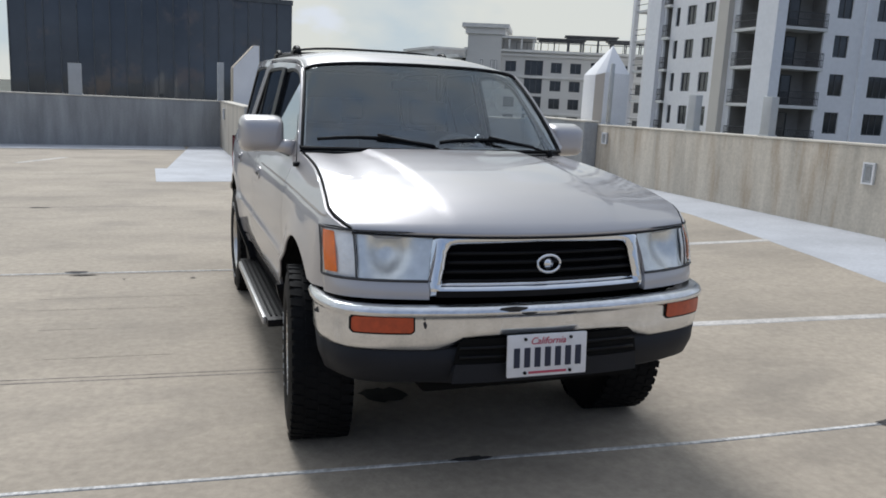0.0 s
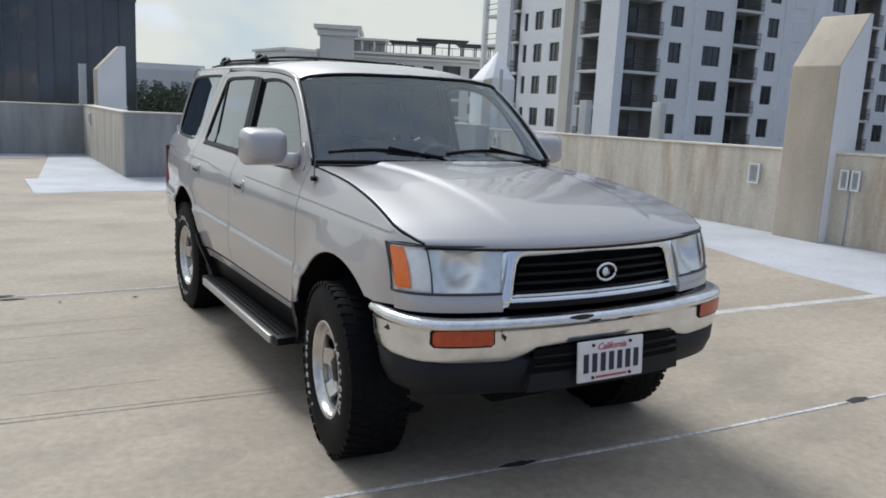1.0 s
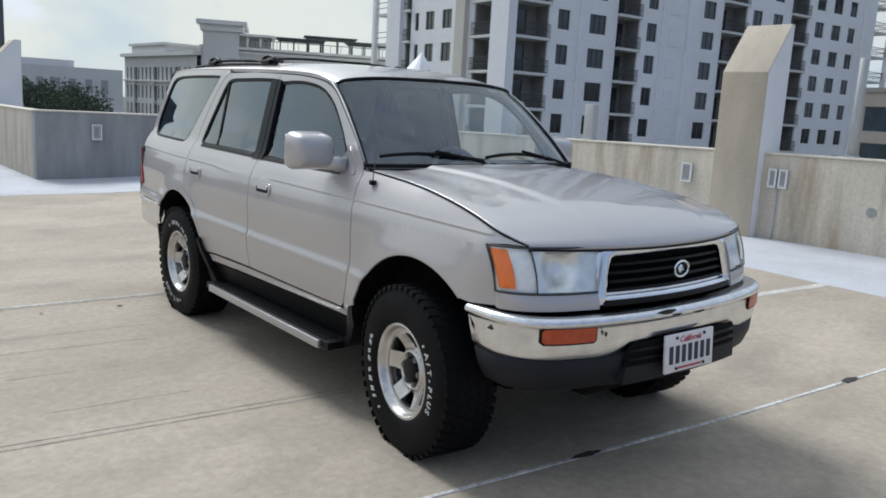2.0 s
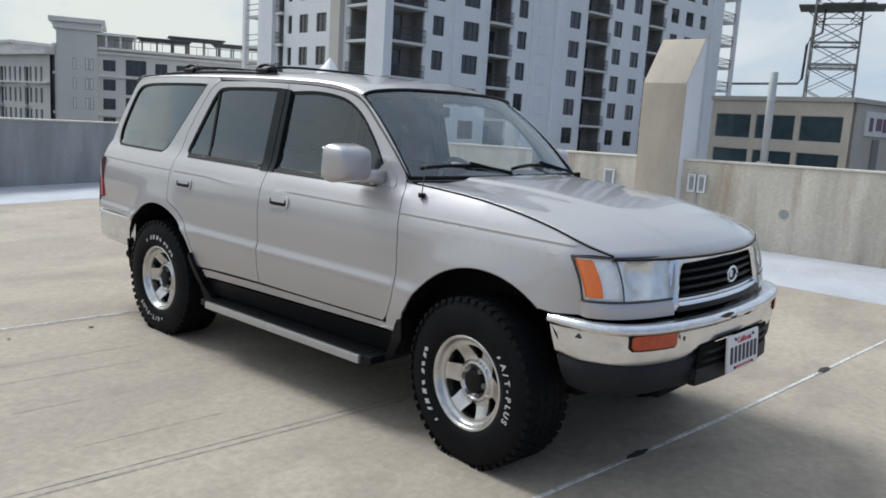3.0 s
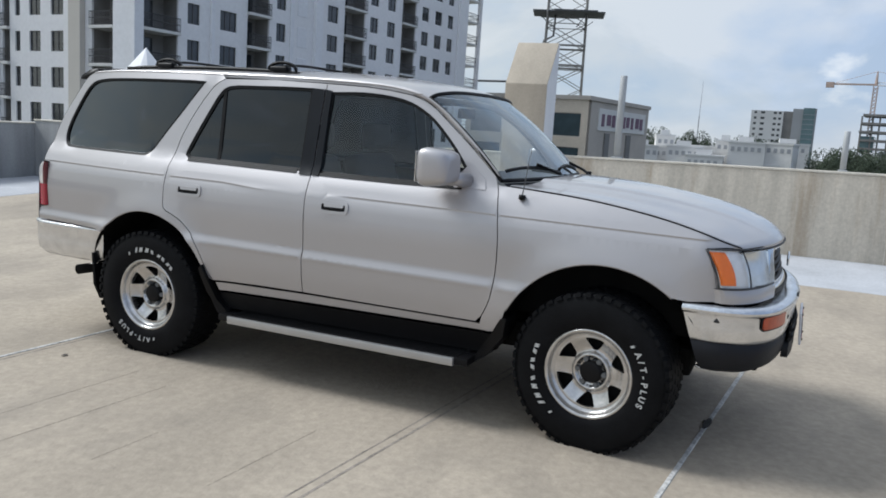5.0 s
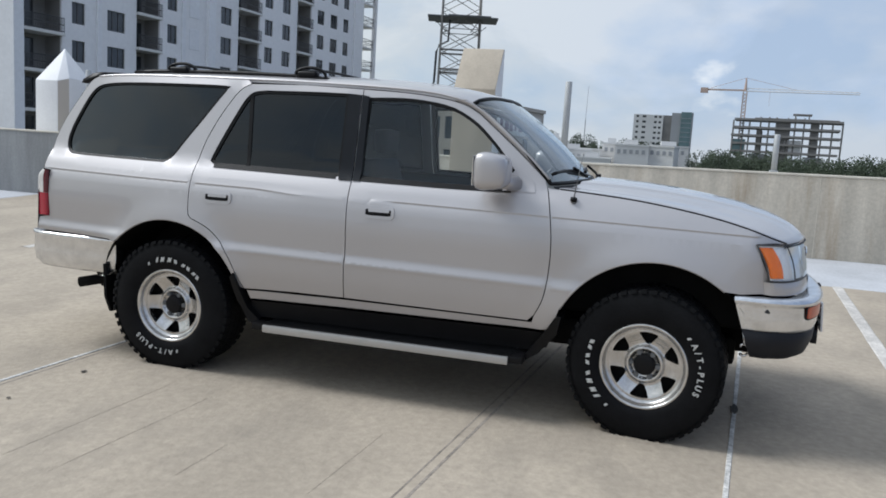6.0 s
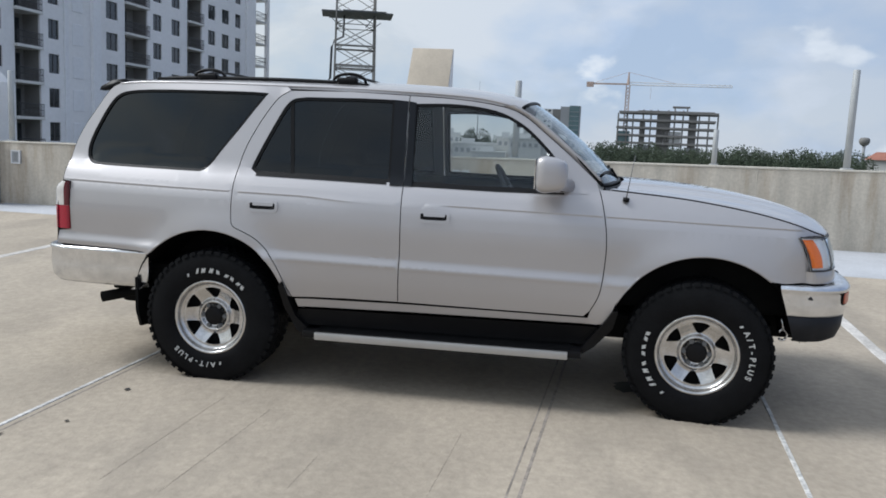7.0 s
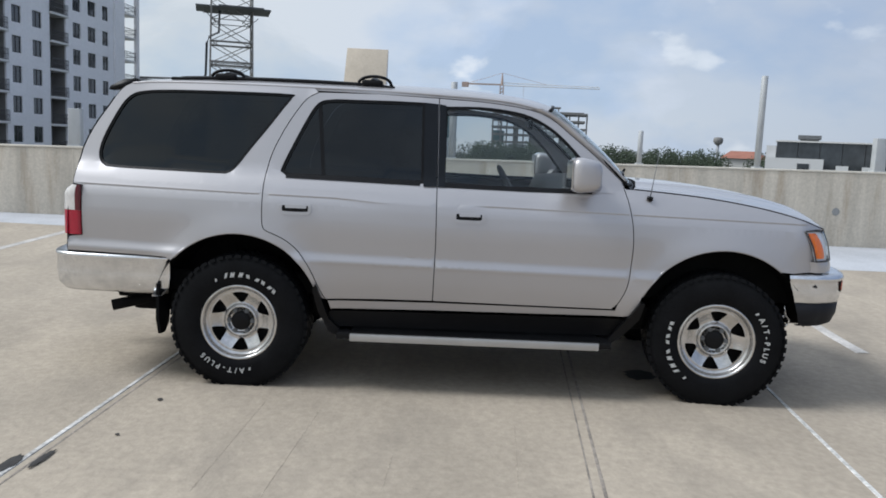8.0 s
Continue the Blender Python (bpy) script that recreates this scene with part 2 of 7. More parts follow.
M_FRAME = material("far_window_frame", (0.10, 0.10, 0.105), rough=0.6)
M_RAIL = material("balcony_railing", (0.05, 0.05, 0.052), rough=0.6)
# brown blotches and lighter tones paint in mirrored buildings that are not modelled
M_DGLASS = material("curtain_glass_painted_reflections", (0.052, 0.057, 0.065), rough=0.07, metal=0.0, coat=1.0, var=0.6, scale=0.12, bump=0.22, bump_scale=0.45, tint=((0.13, 0.10, 0.085), 0.28, 0.55, 0.66))
M_LOWB = material("cream_stucco", (0.60, 0.59, 0.57), rough=0.85, var=0.06, scale=0.2)
M_BROWN = material("ochre_panel", (0.614, 0.542, 0.448), rough=0.85, var=0.08, scale=0.4, fine=0.05, fine_scale=4)
M_BROWNGREY = material("grey_panel", (0.47, 0.43, 0.385), rough=0.85, var=0.08, scale=0.4)
M_BLUEPANE = material("blue_grey_pane", (0.055, 0.08, 0.09), rough=0.1, coat=0.6, var=0.3, scale=0.5)
M_FARWHITE = material("far_white_wall", (0.62, 0.62, 0.62), rough=0.9, var=0.08, scale=0.1)
M_FARGREY = material("far_grey_wall", (0.34, 0.35, 0.37), rough=0.9, var=0.1, scale=0.1)
M_FARGLASS = material("far_teal_glass", (0.10, 0.17, 0.18), rough=0.2, coat=0.4, var=0.2, scale=0.1)
M_FARDARK = material("far_concrete_frame", (0.20, 0.195, 0.19), rough=0.9, var=0.15, scale=0.3)
M_CRANE = material("crane_paint", (0.46, 0.35, 0.30), rough=0.7, var=0.1, scale=0.5)
M_REDROOF = material("red_roof_tile", (0.30, 0.13, 0.09), rough=0.85, var=0.15, scale=0.5)
M_MAST = material("galvanised_lattice", (0.34, 0.32, 0.29), rough=0.6, metal=0.2, var=0.15, scale=1.5)
M_SIGN = material("faded_maroon_sign", (0.17, 0.10, 0.15), rough=0.7, var=0.2, scale=1.0)
M_STAIN = material("oil_stain", (0.035, 0.033, 0.030), rough=0.6, var=0.4, scale=14, fine=0.2, fine_scale=60)
M_LEAF = material("far_foliage", (0.095, 0.12, 0.08), rough=0.9, var=0.45, scale=0.5, fine=0.3, fine_scale=3)
M_GROUND = material("city_ground", (0.10, 0.105, 0.085), rough=0.95, var=0.4, scale=0.02, fine=0.2, fine_scale=0.3)


# ---- mesh helpers ----
def part(name, bm, mat, parent=None, label="", smooth=False, sharp=None):
    """Links a bmesh as one mesh object, under a thing or under a part."""
    if sharp is not None:
        smooth = True
        for e in bm.edges:
            if len(e.link_faces) == 2 and e.calc_face_angle(0) > radians(sharp):
                e.smooth = False
    me = bpy.data.meshes.new(name)
    bm.to_mesh(me)
    bm.free()
    for f in me.polygons:
        f.use_smooth = smooth
    for m in (mat if isinstance(mat, (list, tuple)) else [mat]):
        me.materials.append(m)
    ob = new(name, me)
    if parent is not None:
        ob.parent = parent
    if label:
        tagged(ob, label)
    return ob


def shared(name, me, parent, m=None):
    ob = new(name, me)
    ob.parent = parent
    if m is not None:
        ob.matrix_local = m
    return ob


def thing(name, label, category, at=(0, 0, 0), rz=0.0, group="", kind=""):
    ob = new(name)
    ob.empty_display_size = 0.1
    ob.matrix_world = pose(*at, 0, 0, rz)
    return tagged(ob, label, category, group, kind)


def box(bm, x0, y0, z0, x1, y1, z1, bevel=0.0, segs=2):
    vs = [bm.verts.new(c) for c in ((x0, y0, z0), (x1, y0, z0), (x1, y1, z0), (x0, y1, z0), (x0, y0, z1), (x1, y0, z1), (x1, y1, z1), (x0, y1, z1))]
    fs = [bm.faces.new([vs[i] for i in q]) for q in ((3, 2, 1, 0), (4, 5, 6, 7), (0, 1, 5, 4), (1, 2, 6, 5), (2, 3, 7, 6), (3, 0, 4, 7))]
    if bevel:
        bmesh.ops.bevel(bm, geom=list({e for f in fs for e in f.edges}), offset=bevel, segments=segs, profile=0.6, affect="EDGES")
    return vs


def boxed(x0, y0, z0, x1, y1, z1, bevel=0.0, segs=2):
    bm = bmesh.new()
    box(bm, x0, y0, z0, x1, y1, z1, bevel, segs)
    return bm


def tube(bm, path, r, n=8, caps=True, ry=None):
    """A round bar along a path; r may be a list."""
    pts = [Vector(p) for p in path]
    rings = []
    for i, p in enumerate(pts):
        d = (pts[min(i + 1, len(pts) - 1)] - pts[max(i - 1, 0)]).normalized()
        a = d.orthogonal().normalized() if abs(d.z) > 0.95 else d.cross(Vector((0, 0, 1))).normalized()
        b = a.cross(d).normalized()
        rr = r[i] if isinstance(r, (list, tuple)) else r
        rings.append([bm.verts.new(p + a * (rr * math.cos(2 * math.pi * k / n)) + b * ((ry or rr) * math.sin(2 * math.pi * k / n))) for k in range(n)])
    for i in range(len(rings) - 1):
        for k in range(n):
            bm.faces.new((rings[i][k], rings[i][(k + 1) % n], rings[i + 1][(k + 1) % n], rings[i + 1][k]))
    if caps:
        bm.faces.new(rings[0][::-1])
        bm.faces.new(rings[-1])


def sheet(bm, rows, flip=False):
    """A grid of points skinned with quads."""
    vs = [[bm.verts.new(p) for p in row] for row in rows]
    for i in range(len(vs) - 1):
        for j in range(len(vs[i]) - 1):
            q = (vs[i][j], vs[i][j + 1], vs[i + 1][j + 1], vs[i + 1][j])
            bm.faces.new(q[::-1] if flip else q)
    return vs


def spline(pts, per=5, closed=False):
    """Catmull-Rom through the points."""
    p = [np.array(q, float) for q in pts]
    out, n = [], len(p)
    for i in range(n if closed else n - 1):
        a, b = p[i], p[(i + 1) % n]
        z = p[i - 1] if (closed or i) else 2 * a - b
        c = p[(i + 2) % n] if (closed or i + 2 < n) else 2 * b - a
        for k in range(per):
            t = k / per
            out.append(0.5 * (2 * a + (b - z) * t + (2 * z - 5 * a + 4 * b - c) * t * t + (3 * a - z - 3 * b + c) * t ** 3))
    if not closed:
        out.append(p[-1])
    return [tuple(q) for q in out]


def resample(loop, step):
    out = []
    for i, a in enumerate(loop):
        b = loop[(i + 1) % len(loop)]
        n = max(1, round(math.dist(a, b) / step))
        out += [tuple(np.array(a) + (np.array(b) - np.array(a)) * k / n) for k in range(n)]
    return out


def area2(loop):
    return 0.5 * sum(a[0] * b[1] - b[0] * a[1] for a, b in zip(loop, loop[1:] + loop[:1]))


def offset(loop, d):
    """The closed outline moved inwards by d."""
    s = 1 if area2(loop) > 0 else -1
    out = []
    for i, p in enumerate(loop):
        a, b = np.array(loop[i - 1]), np.array(loop[(i + 1) % len(loop)])
        p = np.array(p)
        e1, e2 = p - a, b - p
        n1 = np.array((-e1[1], e1[0])) / (np.linalg.norm(e1) + 1e-9)
        n2 = np.array((-e2[1], e2[0])) / (np.linalg.norm(e2) + 1e-9)
        m = n1 + n2
        m = m / max(0.35, (m @ m) / 2)
        out.append(tuple(p + s * d * m))
    return out


def within(p, loop):
    x, y, hit = p[0], p[1], False
    for a, b in zip(loop, loop[1:] + loop[:1]):
        if (a[1] > y) != (b[1] > y) and x < (b[0] - a[0]) * (y - a[1]) / (b[1] - a[1]) + a[0]:
            hit = not hit
    return hit


def fill(outer, holes=(), step=0.05, extra=()):
    """Triangles inside a flat outline, less its holes: points and index triples, and the rims as index loops."""
    loops = [outer, *holes]
    pts, edges, rims = [], [], []
    for lp in loops:
        s = len(pts)
        pts += list(lp)
        edges += [(s + i, s + (i + 1) % len(lp)) for i in range(len(lp))]
        rims.append(list(range(s, s + len(lp))))
    u0, u1 = min(p[0] for p in outer), max(p[0] for p in outer)
    v0, v1 = min(p[1] for p in outer), max(p[1] for p in outer)
    close = [offset(outer, 0.008)] + [offset(h, -0.008) for h in holes]
    for row in extra:
        last = None
        for p in row:
            if within(p, close[0]) and not any(within(p, h) for h in close[1:]):
                pts.append(p)
                if last is not None:
                    edges.append((last, len(pts) - 1))
                last = len(pts) - 1
            else:
                last = None
    inner = [offset(outer, step * 0.45)] + [offset(h, -step * 0.45) for h in holes]
    for u in np.arange(u0 + step / 2, u1, step):
        for v in np.arange(v0 + step / 2, v1, step):
            if within((u, v), inner[0]) and not any(within((u, v), h) for h in inner[1:]):
                pts.append((u, v))
    vs, _, fs, _, _, _ = geometry.delaunay_2d_cdt([Vector(p) for p in pts], edges, [], 0, 1e-5)
    tri = []
    for f in fs:
        c = sum((vs[i] for i in f), Vector((0, 0))) / len(f)
        if within(c, outer) and not any(within(c, h) for h in holes):
            sides = [(vs[f[i]] - vs[f[i - 1]]).length for i in range(len(f))]
            twice = abs(geometry.area_tri(*(vs[i].to_3d() for i in f[:3]))) * 2
            if twice / max(sides) > 0.0006:
                tri.append(tuple(f))
    return [tuple(v) for v in vs], tri, rims


# ---- the car ----
# y runs from the nose (negative) to the tail, x to the car's left, z up; the front axle is at y = 0, the rear one at y = 2.675
ZW = (0.38, 0.46, 0.52, 0.60, 0.692, 0.706, 0.745, 0.90, 1.00, 1.045, 1.06, 1.12, 1.18, 1.20, 1.62, 1.66, 1.70)
WW = (0.735, 0.762, 0.782, 0.799, 0.807, 0.811, 0.796, 0.803, 0.794, 0.785, 0.777, 0.750, 0.708, 0.702, 0.596, 0.575, 0.50)
ARCHES = ((-0.01, 0.375, 0.500), (2.69, 0.395, 0.468))


def half_width(y, z):
    """Half the body's width at a place on its side."""
    v = float(np.interp(z - 0.016 * (y - 1.0), ZW, WW))
    r = z - 0.016 * (y - 1.0)
    mask = min(1.0, max(0.0, (1.42 - y) / 0.10)) if y < 1.5 else min(1.0, max(0.0, (y - 1.85) / 0.25))
    r += 0.05 * max(0.0, 2.15 - y) if y > 1.5 else 0.0
    v -= 0.0055 * mask * min(1.0, max(0.0, min((r - 1.012) / 0.036, (1.0575 - r) / 0.007)))
    v += 0.018 * min(2.4, max(0.0, y - 0.5))
    v -= 1.06 * max(0.0, -y - 0.42) ** 1.5 + 0.06 * max(0.0, y - 2.5) ** 1.5
    if z < 1.0:
        for cy, cz, r in ARCHES:
            v += 0.018 * math.exp(-(max(0.0, math.hypot(y - cy, z - cz) - r) / 0.07) ** 2)
    return v


def skin(name, outer, mat, parent, side, holes=(), lift=0.0, depth=0.012, step=0.045, label="", gap=0.0025, smooth=True):
    """A body panel laid on the car's side (side -1: right, 1: left), with its edges turned in."""
    outer = offset(resample(outer, step), gap) if gap else resample(outer, step)
    holes = [resample(h, step) for h in holes]
    extra = []
    if step > 0.044 and lift == 0.0:
        for z0 in (0.680, 0.694, 0.706, 0.720, 0.734, 0.748, 0.762, 1.012, 1.030, 1.044, 1.0505, 1.0525, 1.055, 1.0575, 1.060, 1.072, 1.090):
            extra.append([(y, z0 + 0.016 * (y - 1.0) - (0.05 * max(0.0, 2.15 - y) if y > 1.5 and z0 > 1 else 0.0)) for y in np.arange(-0.6, 3.7, 0.03)])
    pts, tri, _ = fill(outer, holes, step, extra)
    bm = bmesh.new()
    vs = [bm.verts.new((side * (half_width(p[0], p[1]) + lift), p[0], p[1])) for p in pts]
    for t in tri:
        a, b, c = (vs[i] for i in t)
        n = (b.co - a.co).cross(c.co - a.co)
        bm.faces.new((a, b, c) if n.x * side > 0 else (a, c, b))
    for v in [v for v in bm.verts if not v.link_faces]:
        bm.verts.remove(v)
    rim = [e for e in bm.edges if len(e.link_faces) == 1]
    new_v = {}
    for e in rim:
        for v in e.verts:
            if v not in new_v:
                new_v[v] = bm.verts.new(v.co - Vector((side * depth, 0, 0)))
    for e in rim:
        a, b = e.verts
        lp = [l for l in e.link_loops][0]
        if lp.vert is a:
            a, b = b, a
        f = bm.faces.new((a, b, new_v[b], new_v[a]))
        e.smooth = False
    return part(name, bm, mat, parent, label, smooth=smooth)


def arc(cy, cz, r, a0, a1, n=16):
    return [(cy + r * math.cos(radians(a0 + (a1 - a0) * k / n)), cz + r * math.sin(radians(a0 + (a1 - a0) * k / n))) for k in range(n + 1)]


def mirrored(pts):
    return [(-x, y, z) for x, y, z in pts]


car = thing("car", "champagne silver four-door off-road car parked on concrete", "car")

# outlines on the side, as (y, z)
FENDER_TOP = spline([(0.545, 1.185), (0.42, 1.178), (0.10, 1.153), (-0.20, 1.11), (-0.40, 1.065), (-0.52, 1.025), (-0.583, 1.005)], 4)
SEAM_F = spline([(0.572, 1.225), (0.545, 1.143), (0.522, 1.037), (0.508, 0.928), (0.508, 0.80), (0.527, 0.64), (0.585, 0.512)], 4)
SEAM_B = [(1.612, 1.645), (1.610, 1.40), (1.605, 1.16), (1.600, 0.85), (1.605, 0.52)]
SEAM_R = spline([(2.287, 1.650), (2.354, 1.607), (2.42, 1.515), (2.478, 1.41), (2.525, 1.30), (2.552, 1.18), (2.556, 1.05), (2.552, 0.93),
                 (2.535, 0.888), (2.487, 0.866), (2.415, 0.83), (2.345, 0.768), (2.285, 0.681), (2.235, 0.575), (2.20, 0.51)], 3)
DOOR_TOP = spline([(0.572, 1.225), (0.72, 1.355), (0.86, 1.468), (0.975, 1.555), (1.10, 1.602), (1.33, 1.632), (1.612, 1.645)], 4)
DOOR_TOP_R = [(1.612, 1.645), (1.95, 1.655), (2.287, 1.650)]
DRIP = spline([(0.548, 1.215), (0.70, 1.352), (0.86, 1.482), (0.985, 1.583), (1.12, 1.628), (1.35, 1.656), (1.87, 1.674), (2.32, 1.678), (2.83, 1.680), (3.20, 1.674), (3.34, 1.662)], 4)
GLASS_F = spline([(1.578, 1.600), (1.385, 1.606), (1.223, 1.594), (1.092, 1.566), (0.978, 1.508), (0.895, 1.441), (0.796, 1.340), (0.705, 1.225)], 3) + \
    [(0.668, 1.160), (0.90, 1.156), (1.21, 1.156), (1.578, 1.163)]
GLASS_R = spline([(2.474, 1.205), (2.462, 1.245), (2.412, 1.36), (2.347, 1.496), (2.305, 1.570), (2.262, 1.604), (2.188, 1.615)], 3) + \
    [(1.868, 1.619), (1.690, 1.617), (1.678, 1.168), (2.163, 1.177), (2.435, 1.180)]
GLASS_Q = spline([(2.445, 1.632), (2.765, 1.634), (3.10, 1.630), (3.27, 1.618), (3.345, 1.592), (3.395, 1.535), (3.445, 1.440), (3.482, 1.355), (3.500, 1.285), (3.494, 1.230),
                  (3.462, 1.198), (3.402, 1.187), (3.11, 1.182), (2.82, 1.179), (2.762, 1.183), (2.719, 1.215), (2.647, 1.315), (2.559, 1.433), (2.480, 1.545), (2.432, 1.612)], 3, True)
REAR_EDGE = spline([(3.34, 1.662), (3.40, 1.625), (3.471, 1.52), (3.542, 1.405), (3.592, 1.285), (3.612, 1.165), (3.618, 1.09)], 4)

fender = FENDER_TOP + [(-0.52, 1.004), (-0.455, 0.998), (-0.472, 0.94), (-0.500, 0.88), (-0.522, 0.838), (-0.535, 0.80), (-0.535, 0.768), (-0.45, 0.763), (-0.395, 0.758)] + \
    arc(*ARCHES[0], 129, 26, 20) + [(0.455, 0.545), (0.490, 0.475), (0.545, 0.470), (0.580, 0.505)] + SEAM_F[-2:0:-1] + [(0.560, 1.195)]
fdoor = DOOR_TOP + SEAM_B[1:] + [(1.10, 0.515), (0.60, 0.512)] + SEAM_F[::-1][1:-1]
rdoor = DOOR_TOP_R + SEAM_R[1:] + [(1.90, 0.518)] + SEAM_B[::-1][:-1]
quarter = [(2.287, 1.650)] + [p for p in DRIP if p[0] > 2.30] + REAR_EDGE[1:] + [(3.562, 1.084), (3.560, 0.812), (3.640, 0.80), (3.645, 0.722)] + \
    [(3.30, 0.716), (3.085, 0.712)] + arc(*ARCHES[1], 40, 164, 20) + SEAM_R[::-1][:-1]
rocker = [(0.565, 0.507), (1.10, 0.510), (1.60, 0.512), (2.19, 0.504), (2.175, 0.452), (1.60, 0.462), (1.00, 0.466), (0.52, 0.470)]
liner = [(-0.40, 0.98), (-0.40, 0.80), (-0.40, 0.77)] + arc(*ARCHES[0], 136, 24, 14) + [(0.47, 0.56), (1.30, 0.55), (2.22, 0.56)] + arc(*ARCHES[1], 160, 42, 14) + \
    [(3.20, 0.74), (3.56, 0.76), (3.56, 1.08), (2.56, 1.165), (1.6, 1.145), (0.66, 1.14), (0.40, 1.15), (-0.20, 1.08)]

for side in (-1, 1):
    skin("fender", fender, M_PAINT, car, side)
    d = skin("front_door", fdoor, M_PAINT, car, side, [GLASS_F])
    d2 = skin("rear_door", rdoor, M_PAINT, car, side, [GLASS_R])
    q = skin("quarter_panel", quarter, M_PAINT, car, side, [GLASS_Q])
    skin("rocker_panel", rocker, M_PAINT, car, side)
    skin("inner_panel", liner, M_DARK, car, side, lift=-0.034, depth=0.004, gap=0)
    # window gaskets and panes
    for nm, g, owner, mat, lab in (("front_window", GLASS_F, d, M_FGLASS, "clear side window"), ("rear_window", GLASS_R, d2, M_TINT, "dark tinted side window"),
                                   ("quarter_window", GLASS_Q, q, M_TINT, "dark tinted quarter window")):
        g = resample(g, 0.04)
        skin("window_gasket", g, M_BLACKTRIM, owner, side, [offset(g, 0.014 if nm == "quarter_window" else 0.017)], lift=-0.004, depth=0.012, gap=0)
        pane = skin(nm, offset(g, 0.006), mat, owner, side, lift=-0.012, depth=0.004, gap=0, label=lab, step=0.06)
    # the black post between the doors and the rear window's divider
    skin("post_trim", [(1.572, 1.606), (1.608, 1.612), (1.601, 1.156), (1.559, 1.155)], M_POSTTRIM, d, side, lift=0.007, depth=0.014, gap=0)
    skin("post_trim", [(1.616, 1.612), (1.692, 1.617), (1.681, 1.155), (1.608, 1.155)], M_POSTTRIM, d2, side, lift=0.007, depth=0.014, gap=0)
    skin("window_divider", [(2.288, 1.585), (2.268, 1.590), (2.226, 1.182), (2.246, 1.182)], M_BLACKTRIM, d2, side, lift=-0.006, depth=0.01, gap=0)
    # belt moulding, the pressed crease and the ridge low on the doors
    for pts, own in (([(0.74, 1.166), (1.10, 1.163), (1.57, 1.170), (1.57, 1.154), (1.10, 1.148), (0.74, 1.150)], d), ([(1.70, 1.176), (2.10, 1.184), (2.44, 1.188), (2.44, 1.172), (2.10, 1.166), (1.70, 1.158)], d2)):
        skin("belt_moulding", pts, M_BLACKTRIM, own, side, lift=0.003, depth=0.01, gap=0)
    # door handles: a cup, its shade laid in as a black sheet, and a pull
    for y0, own in ((1.338, d), (2.290, d2)):
        z0 = 0.968 + 0.010 * (y0 > 2)
        cup = spline([(y0 - 0.004, z0 + 0.032), (y0 + 0.008, z0 + 0.064), (y0 + 0.08, z0 + 0.067), (y0 + 0.160, z0 + 0.064), (y0 + 0.172, z0 + 0.032), (y0 + 0.160, z0 + 0.002), (y0 + 0.08, z0 - 0.002), (y0 + 0.008, z0 + 0.002)], 3, True)
        h = skin("door_handle", cup, M_PAINT, own, side, [offset(resample(cup, 0.02), 0.017)], lift=0.006, depth=0.012, gap=0, step=0.02, label="body-coloured door handle")
        skin("handle_recess", offset(resample(cup, 0.02), 0.016), M_BLACKTRIM, h, side, lift=0.002, depth=0.004, gap=0, step=0.02)
        skin("handle_pull", [(y0 + 0.020, z0 + 0.052), (y0 + 0.140, z0 + 0.052), (y0 + 0.136, z0 + 0.034), (y0 + 0.024, z0 + 0.034)], M_PAINT, h, side, lift=0.010, depth=0.008, gap=0, step=0.02)
    skin("door_lock", arc(1.478, 0.945, 0.009, 0, 340, 10), M_PAINT, d, side, lift=0.0015, depth=0.004, gap=0, step=0.01)

# windscreen, posts beside it and roof
WS_B = [(0.0, 0.415, 1.212), (0.35, 0.448, 1.211), (0.60, 0.505, 1.209), (0.698, 0.545, 1.207)]
WS_T = [(0.0, 0.925, 1.640), (0.35, 0.938, 1.634), (0.55, 0.965, 1.615), (0.612, 0.995, 1.590)]


def half_curve(pts, per=4):
    right = spline(pts, per)
    return [(-x, y, z) for x, y, z in right[::-1]] + right[1:]


def between(a, b, n, bow=0.0, axis=Vector((0, -0.64, 0.77))):
    rows = []
    for i in range(n + 1):
        t = i / n
        rows.append([tuple(Vector(p).lerp(Vector(q), t) + axis * (bow * 4 * t * (1 - t))) for p, q in zip(a, b)])
    return rows


wb, wt = half_curve(WS_B), half_curve(WS_T)
bm = bmesh.new()
sheet(bm, between(wb, wt, 10, 0.022))
windscreen = part("windscreen", bm, M_WS, car, "curved clear windscreen mirroring the sky", smooth=True)
rows = between(wb, wt, 24, 0.022)
rim = [rows[i][0] for i in range(25)] + rows[-1][1:] + [rows[i][-1] for i in range(23, -1, -1)] + rows[0][-2:0:-1]
bm = bmesh.new()
tube(bm, rim + rim[:1], 0.011, 6, False)
part("windscreen_gasket", bm, M_BLACKTRIM, windscreen, smooth=True)

